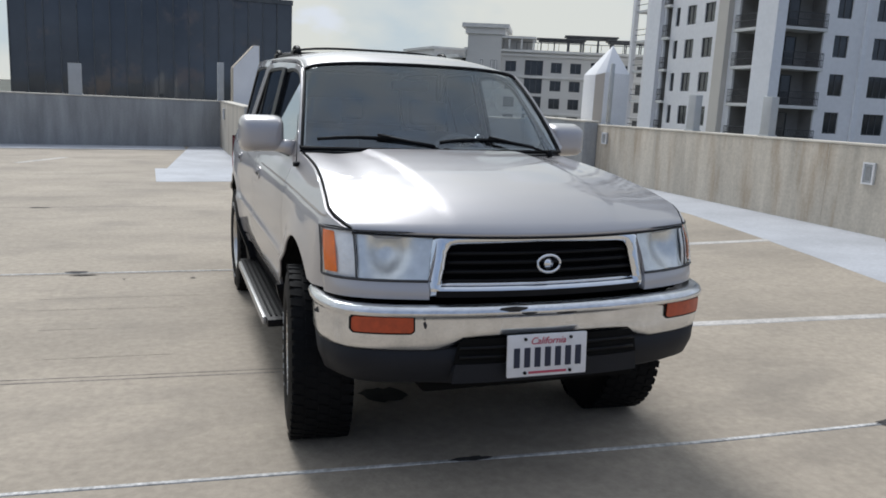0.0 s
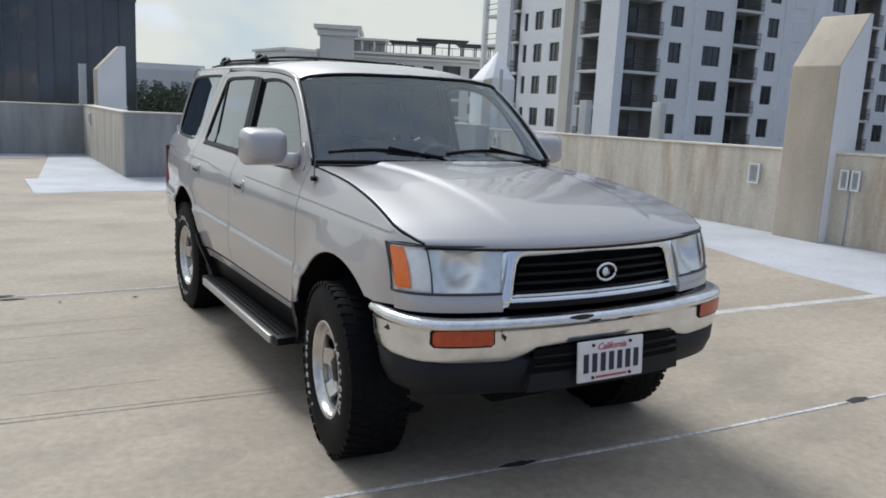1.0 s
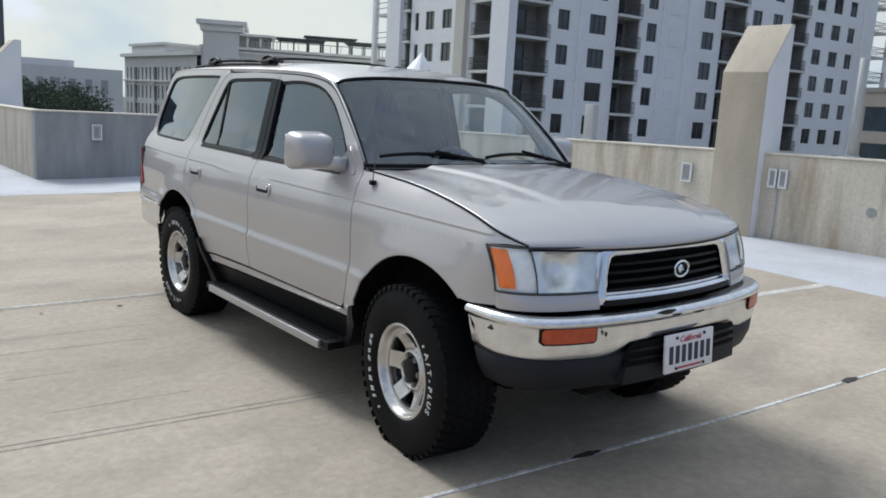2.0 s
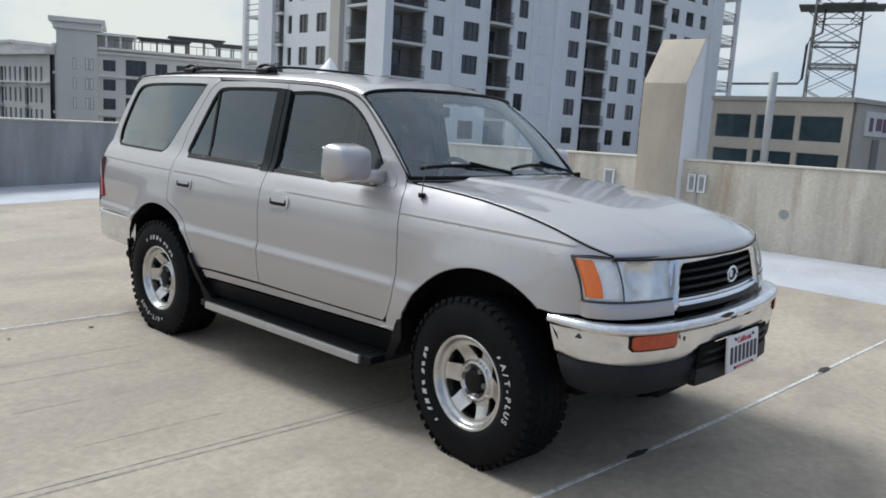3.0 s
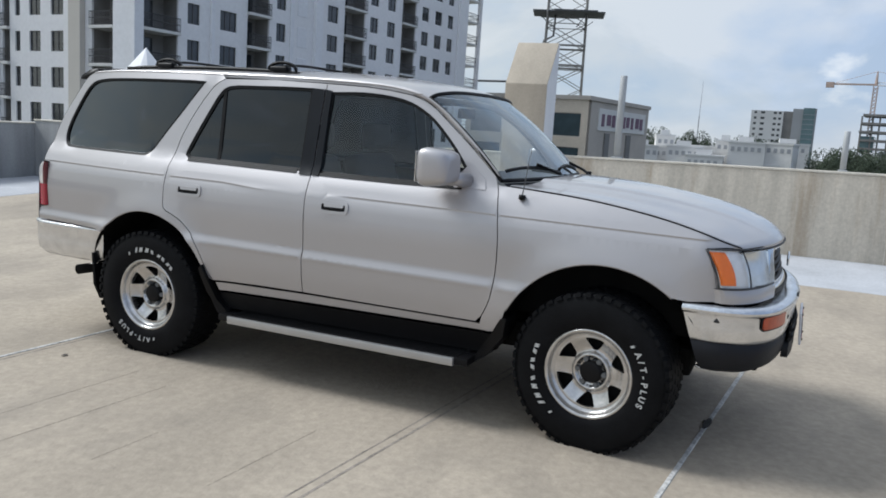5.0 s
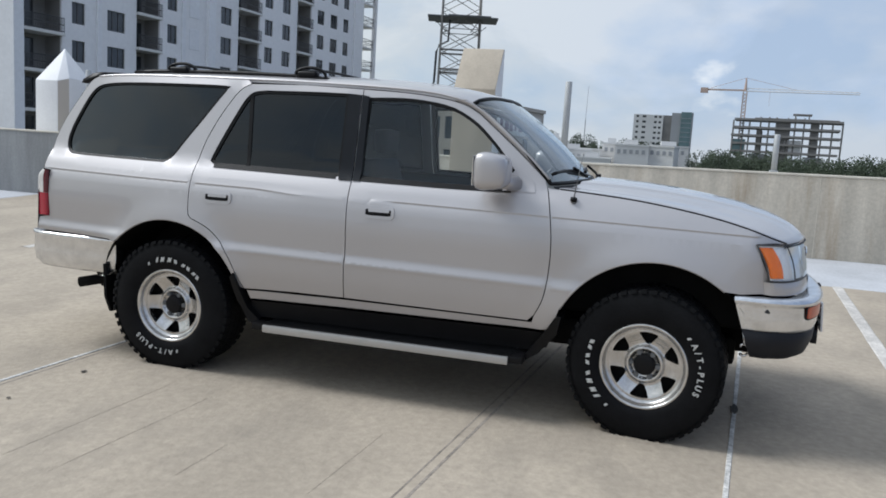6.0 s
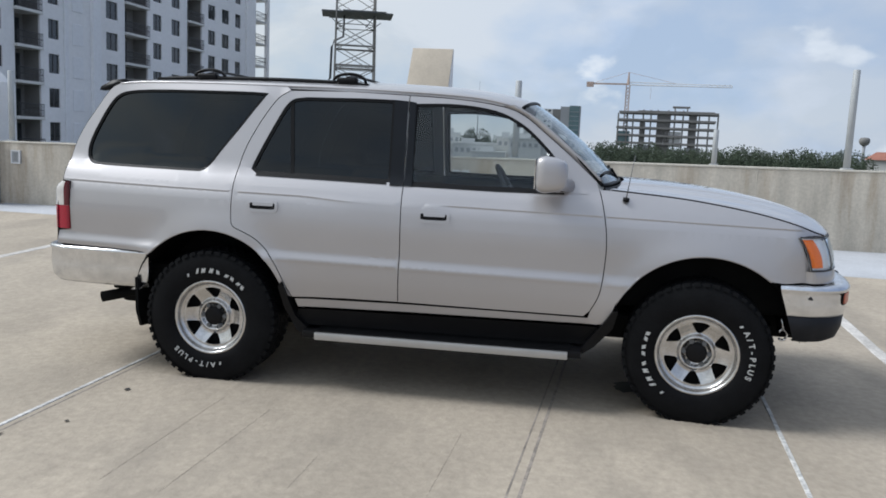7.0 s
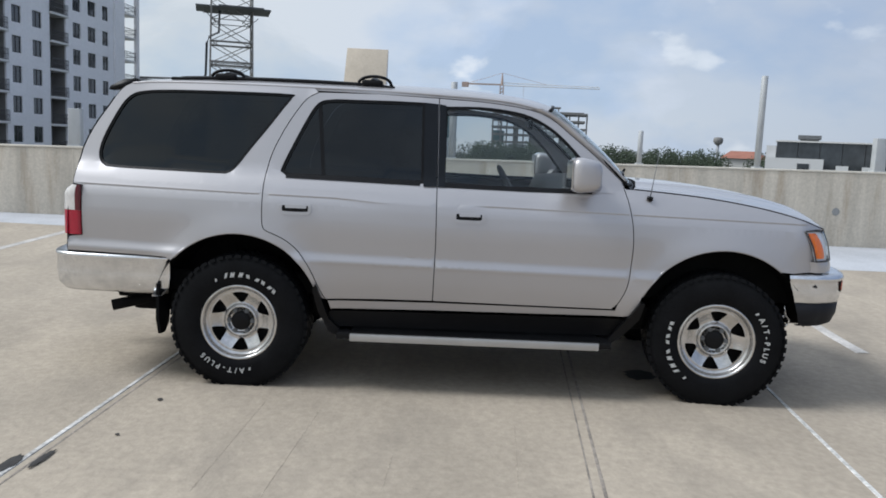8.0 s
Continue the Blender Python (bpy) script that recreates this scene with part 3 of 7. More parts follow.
for side in (-1, 1):
    outer = [(side * abs(r[0][0]) , r[0][1], r[0][2]) for r in rows]
    lower = [p for p in DOOR_TOP if p[0] < 1.12]
    n = len(outer)
    lo = [(float(np.interp(k / (n - 1), np.linspace(0, 1, len(lower)), [p[0] for p in lower])), float(np.interp(k / (n - 1), np.linspace(0, 1, len(lower)), [p[1] for p in lower]))) for k in range(n)]
    inner = [(side * (half_width(y, z)), y, z) for y, z in lo]
    bm = bmesh.new()
    g = []
    for a, b in zip(outer, inner):
        va, vb = Vector(a) + Vector((0, -0.004, 0.004)), Vector(b) + Vector((0, -0.003, 0.003))
        mid = va.lerp(vb, 0.5) + Vector((side * 0.018, -0.012, 0.012))
        ins = vb + Vector((-side * 0.02, 0.005, -0.005))
        g.append([va, va.lerp(vb, 0.2) * 0.5 + (va.lerp(mid, 0.4)) * 0.5, mid, vb.lerp(mid, 0.35), vb, ins])
    sheet(bm, g, side > 0)
    part("windscreen_post", bm, M_PAINT, car, smooth=True)

ROOF_C = [(0.925, 1.646), (1.08, 1.684), (1.30, 1.712), (1.60, 1.728), (2.10, 1.734), (2.70, 1.730), (3.15, 1.714), (3.36, 1.694), (3.46, 1.676)]
ROOF_E = [(0.985, 1.585), (1.12, 1.628), (1.35, 1.655), (1.62, 1.667), (2.10, 1.676), (2.70, 1.680), (3.12, 1.676), (3.28, 1.669), (3.34, 1.662)]
rc, re_ = spline(ROOF_C, 5), spline(ROOF_E, 5)
bm = bmesh.new()
g = []
for (yc, zc), (ye, ze) in zip(rc, re_):
    xe = half_width(ye, ze) - 0.001
    row = []
    for k in range(-14, 15):
        u = k / 14
        a = abs(u)
        x = math.copysign(xe * (a ** 0.85 if a < 1 else 1), u) if u else 0.0
        row.append((x, yc + (ye - yc) * a ** 2.2, ze + (zc - ze) * (1 - a ** 3.0)))
    g.append([(row[0][0] + 0.002, row[0][1], row[0][2] - 0.02)] + row + [(row[-1][0] - 0.002, row[-1][1], row[-1][2] - 0.02)])
sheet(bm, g)
roof = part("roof", bm, M_PAINT, car, smooth=True)
for side in (-1, 1):
    bm = bmesh.new()
    tube(bm, [(side * (half_width(y, z + 0.003) + 0.001), y, z - 0.004) for y, z in DRIP if y > 1.0], 0.006, 6)
    part("drip_rail", bm, M_PAINT, roof, smooth=True)

# tailgate: glass, lid, lamps
bm = bmesh.new()
edge = REAR_EDGE
g = []
for y, z in edge + [(3.64, 0.95), (3.645, 0.72)]:
    xe = half_width(min(y, 3.62), z)
    g.append([(xe * u, y + 0.10 * (1 - abs(u) ** 3), z + 0.012 * (1 - u * u) * (z > 1.6)) for u in np.linspace(-1, 1, 17)])
sheet(bm, g, False)
tailgate = part("tailgate", bm, M_PAINT, car, smooth=True)
bm = bmesh.new()
g = []
for y, z in [p for p in edge if 1.19 < p[1] < 1.60]:
    xe = half_width(y, z) - 0.07
    g.append([(xe * u, y + 0.107 + 0.10 * (-abs(u * 0.9) ** 3), z + 0.004) for u in np.linspace(-1, 1, 13)])
sheet(bm, g, False)
part("rear_glass", bm, M_TINT, tailgate, smooth=True)
bm = bmesh.new()
g = []
for x in np.linspace(-0.58, 0.58, 21):
    dy, dz = 0.05 * (1 - abs(x / 0.58) ** 3), 0.022 * (1 - (x / 0.58) ** 2)
    g.append([(x, y + dy, z + dz) for y, z in ((3.30, 1.668), (3.33, 1.686), (3.40, 1.676), (3.47, 1.640), (3.482, 1.618), (3.45, 1.614), (3.36, 1.645), (3.30, 1.668))])
sheet(bm, g, True)
for row in (g[0], g[-1]):
    bm.faces.new([bm.verts.new(p) for p in row[:-1]])
bmesh.ops.remove_doubles(bm, verts=bm.verts, dist=1e-5)
bmesh.ops.recalc_face_normals(bm, faces=bm.faces)
part("rear_spoiler", bm, M_BLACKTRIM, tailgate, "black strip spoiler", smooth=True)
for side in (-1, 1):
    hw = half_width(3.58, 0.95)

    def lens(name, cols, z0, z1, mat, label):
        rows_ = []
        for z in np.linspace(z0, z1, 7):
            k = 1 - max(0.0, (z - 1.03) / 0.06) ** 2 * 0.5
            rows_.append([(side * (hw + dx), 3.566 + dy * k, z) for dx, dy in cols])
        bm = bmesh.new()
        sheet(bm, rows_, side < 0)
        return part(name, bm, mat, car, label, smooth=True)
    edge_ = [(-0.012, -0.001), (0.007, 0.0), (0.008, 0.012), (0.004, 0.030)]
    round_ = [(0.004, 0.030), (-0.002, 0.056), (-0.014, 0.085), (-0.034, 0.104), (-0.075, 0.116), (-0.14, 0.122)]
    lens("tail_lamp", edge_ + round_[1:], 0.812, 0.946, M_RED, "red tail lamp")
    lens("lamp_edge", edge_, 0.947, 1.086, M_MAROON, "dark maroon edge of the tail lamp")
    lens("reversing_lamp", round_, 0.947, 1.086, M_CLEARLENS, "pale pink reversing lens")

# bonnet
def bonnet_point(u, v):
    a = abs(u)
    ye = float(np.interp(v, (0, 0.25, 0.5, 0.75, 0.9, 1), (0.50, 0.22, -0.06, -0.34, -0.49, -0.583)))
    ze = float(np.interp(ye, [p[0] for p in FENDER_TOP[::-1]], [p[1] for p in FENDER_TOP[::-1]]))
    yc = float(np.interp(v, (0, 0.25, 0.5, 0.75, 0.9, 1), (0.39, 0.10, -0.19, -0.48, -0.65, -0.740)))
    zc = float(np.interp(v, (0, 0.12, 0.25, 0.4, 0.55, 0.7, 0.82, 0.92, 0.97, 1), (1.203, 1.201, 1.195, 1.181, 1.160, 1.130, 1.095, 1.050, 1.022, 1.000)))
    xe = half_width(ye, ze) - 0.016
    x = u * xe
    y = yc + (ye - yc) * a ** 2.1
    z = ze + (zc - ze) * (1 - a ** 2.6)
    k = min(1.0, max(0.0, (0.60 - 0.14 * v - a) / 0.05 + 0.5))
    ridge = 0.012 * k * k * (3 - 2 * k) * (1 - v) ** 0.5
    dish = -0.010 * math.exp(-((a - 0.78) / 0.12) ** 2) * (1 - v * v)
    return (x, y, z + 0.006 + ridge + dish)


bm = bmesh.new()
g = []
for i in range(27):
    v = i / 26
    g.append([bonnet_point(u, v) for u in [-1.0, -0.994] + [k / 40 for k in range(-39, 40)] + [0.994, 1.0]])
front = [(x, y - 0.004, z - 0.016) for x, y, z in g[-1]]
g.append(front)
g.append([(x, y + 0.03, z - 0.024) for x, y, z in front])
g = [[(r[0][0] * 0.982, r[0][1], r[0][2] - 0.02)] + r + [(r[-1][0] * 0.982, r[-1][1], r[-1][2] - 0.02)] for r in g]
sheet(bm, g, True)
bonnet = part("bonnet", bm, M_PAINT, car, smooth=True)
bm = bmesh.new()
tube(bm, [(x, y - 0.001, z - 0.005) for x, y, z in front if abs(x) < 0.70], 0.0045, 6)
part("front_seal", bm, M_BLACKTRIM, bonnet, smooth=True)
for side in (-1, 1):
    bm = bmesh.new()
    tube(bm, [(side * (half_width(y, z) - 0.012), y, z + 0.0) for y, z in FENDER_TOP if y < 0.5], 0.0036, 6)
    part("bonnet_seal", bm, M_DARK, car, smooth=True)
# black scuttle under the wipers
bm = bmesh.new()
cow = [[(x, y - 0.012, z - 0.012) for x, y, z in wb], [bonnet_point(k / 12, 0.0) for k in range(-12, 13)]]
cow[1] = [(x, y + 0.006, z - 0.018) for x, y, z in cow[1]]
m_ = [tuple(np.interp(t, np.linspace(0, 1, 25), [p[c] for p in cow[0]]) for c in range(3)) for t in np.linspace(0, 1, 25)]
sheet(bm, [m_, cow[1]])
part("scuttle", bm, M_BLACKTRIM, car, smooth=True)
bm = bmesh.new()
box(bm, -0.60, -0.50, 0.55, 0.60, 0.45, 0.97, 0.02)
part("engine_bay", bm, M_DARK, car)

# wipers
for x0, x1, tip in ((-0.05, -0.62, 0.055), (0.52, -0.02, 0.055)):
    wiper = bmesh.new()
    n_ = []
    for k in range(9):
        t = k / 8
        x = x0 + (x1 - x0) * t
        yb = 0.415 + 0.13 * (abs(x) / 0.7) ** 2.2
        n_.append((x, yb + 0.020 + tip * math.sin(t * 2.6) * 0.6, 1.222 + tip * math.sin(t * 2.6) * 0.62 + 0.012))
    tube(wiper, n_, 0.009, 6)
    tube(wiper, [(x0 + 0.06, 0.43, 1.205), (x0 - 0.03, 0.44, 1.235), (x0 + (x1 - x0) * 0.5, n_[4][1] - 0.012, n_[4][2] + 0.016)], 0.008, 6)
    tube(wiper, [(x0 + 0.06, 0.43, 1.19), (x0 + 0.06, 0.43, 1.225)], 0.018, 8)
    part("wiper", wiper, M_BLACKTRIM, car, smooth=True)

# aerial
bm = bmesh.new()
tube(bm, [(-0.741, 0.42, 1.132), (-0.743, 0.418, 1.150)], 0.017, 10)
aerial = part("aerial_base", bm, M_BLACKTRIM, car, smooth=True)
bm = bmesh.new()
tube(bm, [(-0.742, 0.418, 1.15), (-0.741, 0.405, 1.25), (-0.740, 0.388, 1.37)], [0.003, 0.0022, 0.0016], 6)
part("aerial_rod", bm, M_STEEL, aerial, smooth=True)

# nose: plan lines of the lamps and the grille
LAMP_TOP = spline([(0.788, -0.445), (0.782, -0.475), (0.754, -0.528), (0.694, -0.583), (0.568, -0.638), (0.407, -0.684)], 15)
LAMP_BOT = spline([(0.792, -0.515), (0.786, -0.540), (0.754, -0.590), (0.692, -0.638), (0.592, -0.682), (0.450, -0.720)], 15)
NL = len(LAMP_TOP)
for side in (-1, 1):
    def lamp_grid(i0, i1, lift, n=8, top=0.998, bot=0.832):
        out = []
        for r in range(n + 1):
            t = r / n
            row = []
            for i in range(i0, i1 + 1):
                a, b = LAMP_TOP[i], LAMP_BOT[i]
                d = Vector(LAMP_TOP[min(i + 1, NL - 1)]) - Vector(LAMP_TOP[max(i - 1, 0)])
                nn = Vector((-d.y, d.x)).normalized() * -1
                if nn.y > 0 and nn.x < 0:
                    nn = -nn
                x = a[0] + (b[0] - a[0]) * t
                y = a[1] + (b[1] - a[1]) * t - 0.010 * math.sin(math.pi * t)
                lf = lift if isinstance(lift, float) else lift((i - i0) / (i1 - i0) - 0.5, t - 0.5) if not isinstance(lift, tuple) else lift[0] + lift[1] * (2 * (i - i0) / max(1, i1 - i0) - 1) ** 2 + lift[2] * (2 * t - 1) ** 2
                row.append((side * (x + nn.x * lf), y + nn.y * lf, top + (bot - top) * t))
            out.append(row)
        return out
    split = 45

    def bowl(u, v):
        return -0.010 - 0.055 * math.exp(-(((u + 0.06) / 0.24) ** 2 + (v / 0.42) ** 2) ** 1.5) - 0.012 * (1 - (2 * v) ** 2)
    bm = bmesh.new()
    sheet(bm, lamp_grid(split, NL - 1, 0.004), side < 0)
    headlamp = part("headlamp", bm, M_LAMPGLASS, car, "clear rectangular headlamp", smooth=True)
    bm = bmesh.new()
    sheet(bm, lamp_grid(split, NL - 1, bowl, 28), side < 0)
    part("reflector", bm, M_REFLECT, headlamp, smooth=True)
    bm = bmesh.new()
    sheet(bm, lamp_grid(0, split, 0.004), side < 0)
    corner = part("indicator", bm, M_LAMPGLASS, car, "orange and clear corner lamp", smooth=True)
    bm = bmesh.new()
    sheet(bm, lamp_grid(0, split, -0.012), side < 0)
    part("reflector", bm, M_CLEARBACK, corner, smooth=True)
    bm = bmesh.new()
    sheet(bm, lamp_grid(4, 29, (0.001, -0.006, -0.004), 8, 0.986, 0.846), side < 0)
    part("orange_lens", bm, M_AMBER, corner, "orange lens", smooth=True)
    # dark rim round both lamps and between them
    bm = bmesh.new()
    gtop = lamp_grid(0, NL - 1, 0.002)
    loop_ = gtop[0][::-1] + [r[0] for r in gtop[1:-1]] + gtop[-1]
    tube(bm, loop_, 0.0048, 6)
    tube(bm, [r[split] for r in gtop], 0.0035, 6)
    part("lamp_rim", bm, M_RIMGREY, car, smooth=True)
    # painted strip below the lamps
    bm = bmesh.new()
    g = []
    for t in np.linspace(0, 1, 5):
        g.append([(side * (x - 0.004 * t), y - 0.012 * t - 0.006 * math.sin(math.pi * t), 0.826 - 0.060 * t) for x, y in [(0.764, -0.46)] + LAMP_BOT])
    sheet(bm, g, side < 0)
    part("lamp_apron", bm, M_PAINT, car, smooth=True)
    # inner end of the lamp and its strip
    gin = [r[-1] for r in gtop] + [g[k][-1] for k in range(5)]
    bm = bmesh.new()
    sheet(bm, [gin, [(x - side * 0.012, y + 0.09, z) for x, y, z in gin]], side < 0)
    part("lamp_end", bm, M_PAINT, car)
    # body behind the lamps
    bm = bmesh.new()
    sheet(bm, lamp_grid(0, NL - 1, -0.11, 4, 1.0, 0.76), side < 0)
    part("lamp_bucket", bm, M_DARK, car)


def nose_y(x, z):
    """The grille's face: bowed in plan, leaning back towards the top."""
    return -0.752 + 0.24 * x * x + 0.20 * max(0.0, z - 0.80)


def nose_sheet(name, outer, mat, parent, holes=(), lift=0.0, depth=0.03, step=0.05, label="", smooth=True, face=nose_y, roll=0.0):
    loops_ = [outer, *holes]
    outer = resample(outer, step)
    holes = [resample(h, step) for h in holes]
    pts, tri, _ = fill(outer, holes, step)
    bm = bmesh.new()

    def bead(p):
        if not roll:
            return 0.0
        near = 1.0
        for lp in loops_:
            for a, b in zip(lp, lp[1:] + lp[:1]):
                a, b = Vector(a), Vector(b)
                k = min(1.0, max(0.0, (Vector(p) - a).dot(b - a) / (b - a).length_squared))
                near = min(near, (Vector(p) - a.lerp(b, k)).length)
        return roll * max(0.0, 1 - near / 0.020) ** 2
    vs = [bm.verts.new((p[0], face(p[0], p[1]) - lift + bead(p), p[1])) for p in pts]
    for t in tri:
        a, b, c = (vs[i] for i in t)
        nn = (b.co - a.co).cross(c.co - a.co)
        bm.faces.new((a, b, c) if nn.y < 0 else (a, c, b))
    for v in [v for v in bm.verts if not v.link_faces]:
        bm.verts.remove(v)
    rim_ = [e for e in bm.edges if len(e.link_faces) == 1]
    nv = {}
    for e in rim_:
        for v in e.verts:
            if v not in nv:
                nv[v] = bm.verts.new(v.co + Vector((0, depth, 0)))
    for e in rim_:
        a, b = e.verts
        if e.link_loops[0].vert is a:
            a, b = b, a
        bm.faces.new((a, b, nv[b], nv[a]))
        e.smooth = False
    return part(name, bm, mat, parent, label, smooth=smooth)


GX = 0.935
grille_out = [(GX * x, z) for x, z in [(-0.438, 0.998), (-0.2, 1.003), (0, 1.004), (0.2, 1.003), (0.438, 0.998), (0.452, 0.985), (0.482, 0.80), (0.478, 0.772), (-0.478, 0.772), (-0.482, 0.80), (-0.452, 0.985)]]
grille_in = [(GX * x, z) for x, z in [(-0.385, 0.952), (-0.36, 0.960), (0, 0.966), (0.36, 0.960), (0.385, 0.952), (0.40, 0.93), (0.428, 0.808), (-0.428, 0.808), (-0.40, 0.93)]]
grille = nose_sheet("grille_surround", grille_out, M_CHROME, car, [grille_in], lift=0.024, depth=0.06, label="chrome grille surround", step=0.014, roll=0.016)
bm = bmesh.new()
for s_ in (-1, 1):
    tube(bm, [(s_ * GX * (0.4465 + 0.036 * k / 6), nose_y(0.45, 0.99 - 0.21 * k / 6) - 0.012 + 0.006 * k / 6, 0.99 - 0.21 * k / 6) for k in range(7)], 0.004, 6)
part("grille_seal", bm, M_BLACKTRIM, grille, smooth=True)
low = [(-0.42, 0.797), (0.42, 0.797), (0.422, 0.774), (-0.422, 0.774)]
nose_sheet("grille_slot", low, M_BLACKTRIM, grille, lift=0.026, depth=0.004)
nose_sheet("grille_backing", offset(grille_in, -0.02), M_DARK, grille, lift=-0.045, depth=0.004)
for k in range(4):
    z = 0.826 + 0.033 * k
    xr = GX * (0.425 - 0.010 * k - 0.006)
    bm = bmesh.new()
    tube(bm, [(x, nose_y(x, z) + 0.016, z) for x in np.linspace(-xr, xr, 15)], 0.020, 8, True, 0.009)
    part("grille_bar", bm, M_BLACKTRIM, grille, smooth=True)
bm = bmesh.new()
tube(bm, [(x, nose_y(x, 0.815) + 0.002, 0.815) for x in np.linspace(-0.397, 0.397, 15)], 0.007, 6)
part("grille_strip", bm, M_CHROME, grille, smooth=True)
bm = bmesh.new()
for rx, rz, dx, dz in ((0.046, 0.032, 0, 0),):
    ring = [(rx * math.cos(a) + dx, -0.772, 0.893 + rz * math.sin(a) + dz) for a in np.linspace(0, 2 * math.pi, 25)]
    tube(bm, ring, 0.0055, 6, False)
tube(bm, [(0, -0.765, 0.893), (0, -0.771, 0.893)], 0.018, 16)
part("badge", bm, M_CHROME, grille, "plain oval chrome badge", smooth=True)

# front bumper
BUMP = [(0.846, -0.372), (0.852, -0.46), (0.842, -0.555), (0.800, -0.660), (0.715, -0.735), (0.56, -0.790), (0.30, -0.832), (0.0, -0.846)]
bplan = [(0.968 * x, y) for x, y in spline(BUMP, 5)]
bplan = [(-x, y) for x, y in bplan] + [(x, y) for x, y in bplan[::-1][1:]]


def bumper_rows(levels):
    """Rows along the bumper; each level is a height and how far it stands in from the plan line."""
    out = []
    for k, (z, inset, rise) in enumerate(levels):
        row = []
        for i, (x, y) in enumerate(bplan):
            a, b = bplan[max(i - 1, 0)], bplan[min(i + 1, len(bplan) - 1)]
            d = Vector((b[0] - a[0], b[1] - a[1])).normalized()
            nn = Vector((d.y, -d.x))
            slant = 0.33 * max(0.0, 0.735 - z) * min(1.0, max(0.0, (y + 0.58) / 0.18))
            row.append((x - nn.x * inset, y - nn.y * inset - slant, z + rise * (1 - min(1, abs(x) / 0.42) ** 6)))
        out.append(row)
    return out


bm = bmesh.new()
sheet(bm, bumper_rows([(0.742, 0.11, 0), (0.756, 0.045, 0), (0.757, 0.026, 0), (0.750, 0.008, 0), (0.735, 0.0, 0), (0.722, 0.003, 0), (0.716, 0.013, 0), (0.706, 0.014, 0), (0.66, 0.012, 0.012), (0.615, 0.014, 0.035), (0.592, 0.022, 0.045), (0.588, 0.045, 0.045)]), True)
bumper = part("front_bumper", bm, M_WORN, car, "worn chrome front bumper with scuffs", smooth=True)
bm = bmesh.new()
g = []
levels = [(0.602, 0.038, 0.0), (0.59, 0.020, 0.0), (0.53, 0.024, 0.0), (0.475, 0.045, 0.0), (0.452, 0.085, -0.01), (0.45, 0.14, -0.01)]
sheet(bm, bumper_rows(levels), True)
part("lower_valance", bm, M_VALANCE, bumper, "dark grey lower bumper skirt", smooth=True)


def plan_y(x, z=0):
    return float(np.interp(x, [p[0] for p in bplan], [p[1] for p in bplan]))


slot = [(-0.375, 0.545), (-0.36, 0.62), (-0.34, 0.637), (0, 0.642), (0.34, 0.637), (0.36, 0.62), (0.375, 0.545)]
nose_sheet("air_slot", slot, M_DARK, bumper, lift=-0.006, depth=0.004, face=plan_y)
for z in (0.572, 0.606):
    bm = bmesh.new()
    tube(bm, [(x, plan_y(x) + 0.006, z) for x in np.linspace(-0.355, 0.355, 13)], 0.010, 6, True, 0.007)
    part("slot_bar", bm, M_BLACKTRIM, bumper, smooth=True)
step_low = [(-0.38, 0.475), (-0.37, 0.545), (0.37, 0.545), (0.38, 0.475)]
nose_sheet("skirt_step", step_low, M_VALANCE, bumper, lift=-0.002, depth=0.03, face=plan_y)
for side in (-1, 1):
    lamp_ = [(side * 0.952 * x, z) for x, z in ((0.548, 0.722), (0.70, 0.722), (0.752, 0.720), (0.760, 0.712), (0.760, 0.674), (0.752, 0.666), (0.556, 0.668), (0.546, 0.676))]
    if side < 0:
        lamp_ = lamp_[::-1]
    lamp_ = [(x, z - 0.004) for x, z in lamp_]
    fog = nose_sheet("bumper_lamp", lamp_, M_AMBER_DARK, bumper, lift=-0.004, depth=0.01, step=0.03, face=plan_y, label="dark orange bumper lamp")
    nose_sheet("lamp_seat", offset(resample(lamp_, 0.03), -0.007), M_BLACKTRIM, fog, lift=-0.008, depth=0.004, step=0.03, face=plan_y)
scuffs = ((-0.16, 0.745, 0.05, 0.010), (-0.10, 0.728, 0.03, 0.006), (-0.48, 0.690, 0.005, 0.010), (0.05, 0.722, 0.04, 0.004))
for sx, sz, sw, sh in scuffs:
    nose_sheet("scuff", [(sx + sw * math.cos(a) * (1 + 0.3 * math.sin(3 * a)), sz + sh * math.sin(a)) for a in np.linspace(0, 2 * math.pi, 11)[:-1]], M_TAR, bumper, lift=-0.0005, depth=0.004, step=0.02, face=plan_y)
skin("scuff", [(-0.545, 0.700), (-0.520, 0.704), (-0.510, 0.688), (-0.530, 0.684)], M_TAR, bumper, -1, lift=0.038, depth=0.006, gap=0, step=0.02)

# number plate: header word in red, the rest as plain bars
plate = boxed(-0.158, -0.006, -0.078, 0.158, 0.006, 0.078, 0.005)
plate = part("number_plate", plate, M_PLATE, car, "white number plate with dark blue characters", sharp=40)
plate.matrix_local = pose(-0.032, -0.866, 0.577, -4, 0, -1)
for k in range(7):
    bm = bmesh.new()
    cx = -0.122 + k * 0.0407
    box(bm, cx - 0.0115, -0.0085, -0.042, cx + 0.0115, -0.0055, 0.030)
    part("plate_bar", bm, M_PLATEBLUE, plate)
bm = bmesh.new()
box(bm, -0.075, -0.0085, -0.066, 0.075, -0.0055, -0.058)
part("plate_bar", bm, M_PLATERED, plate)
txt = bpy.data.curves.new("plate_word", "FONT")
txt.body, txt.size, txt.align_x, txt.extrude, txt.shear = "California", 0.036, "CENTER", 0.001, 0.3
word = new("plate_word", txt)
word.data.materials.append(M_PLATERED)
word.parent = plate
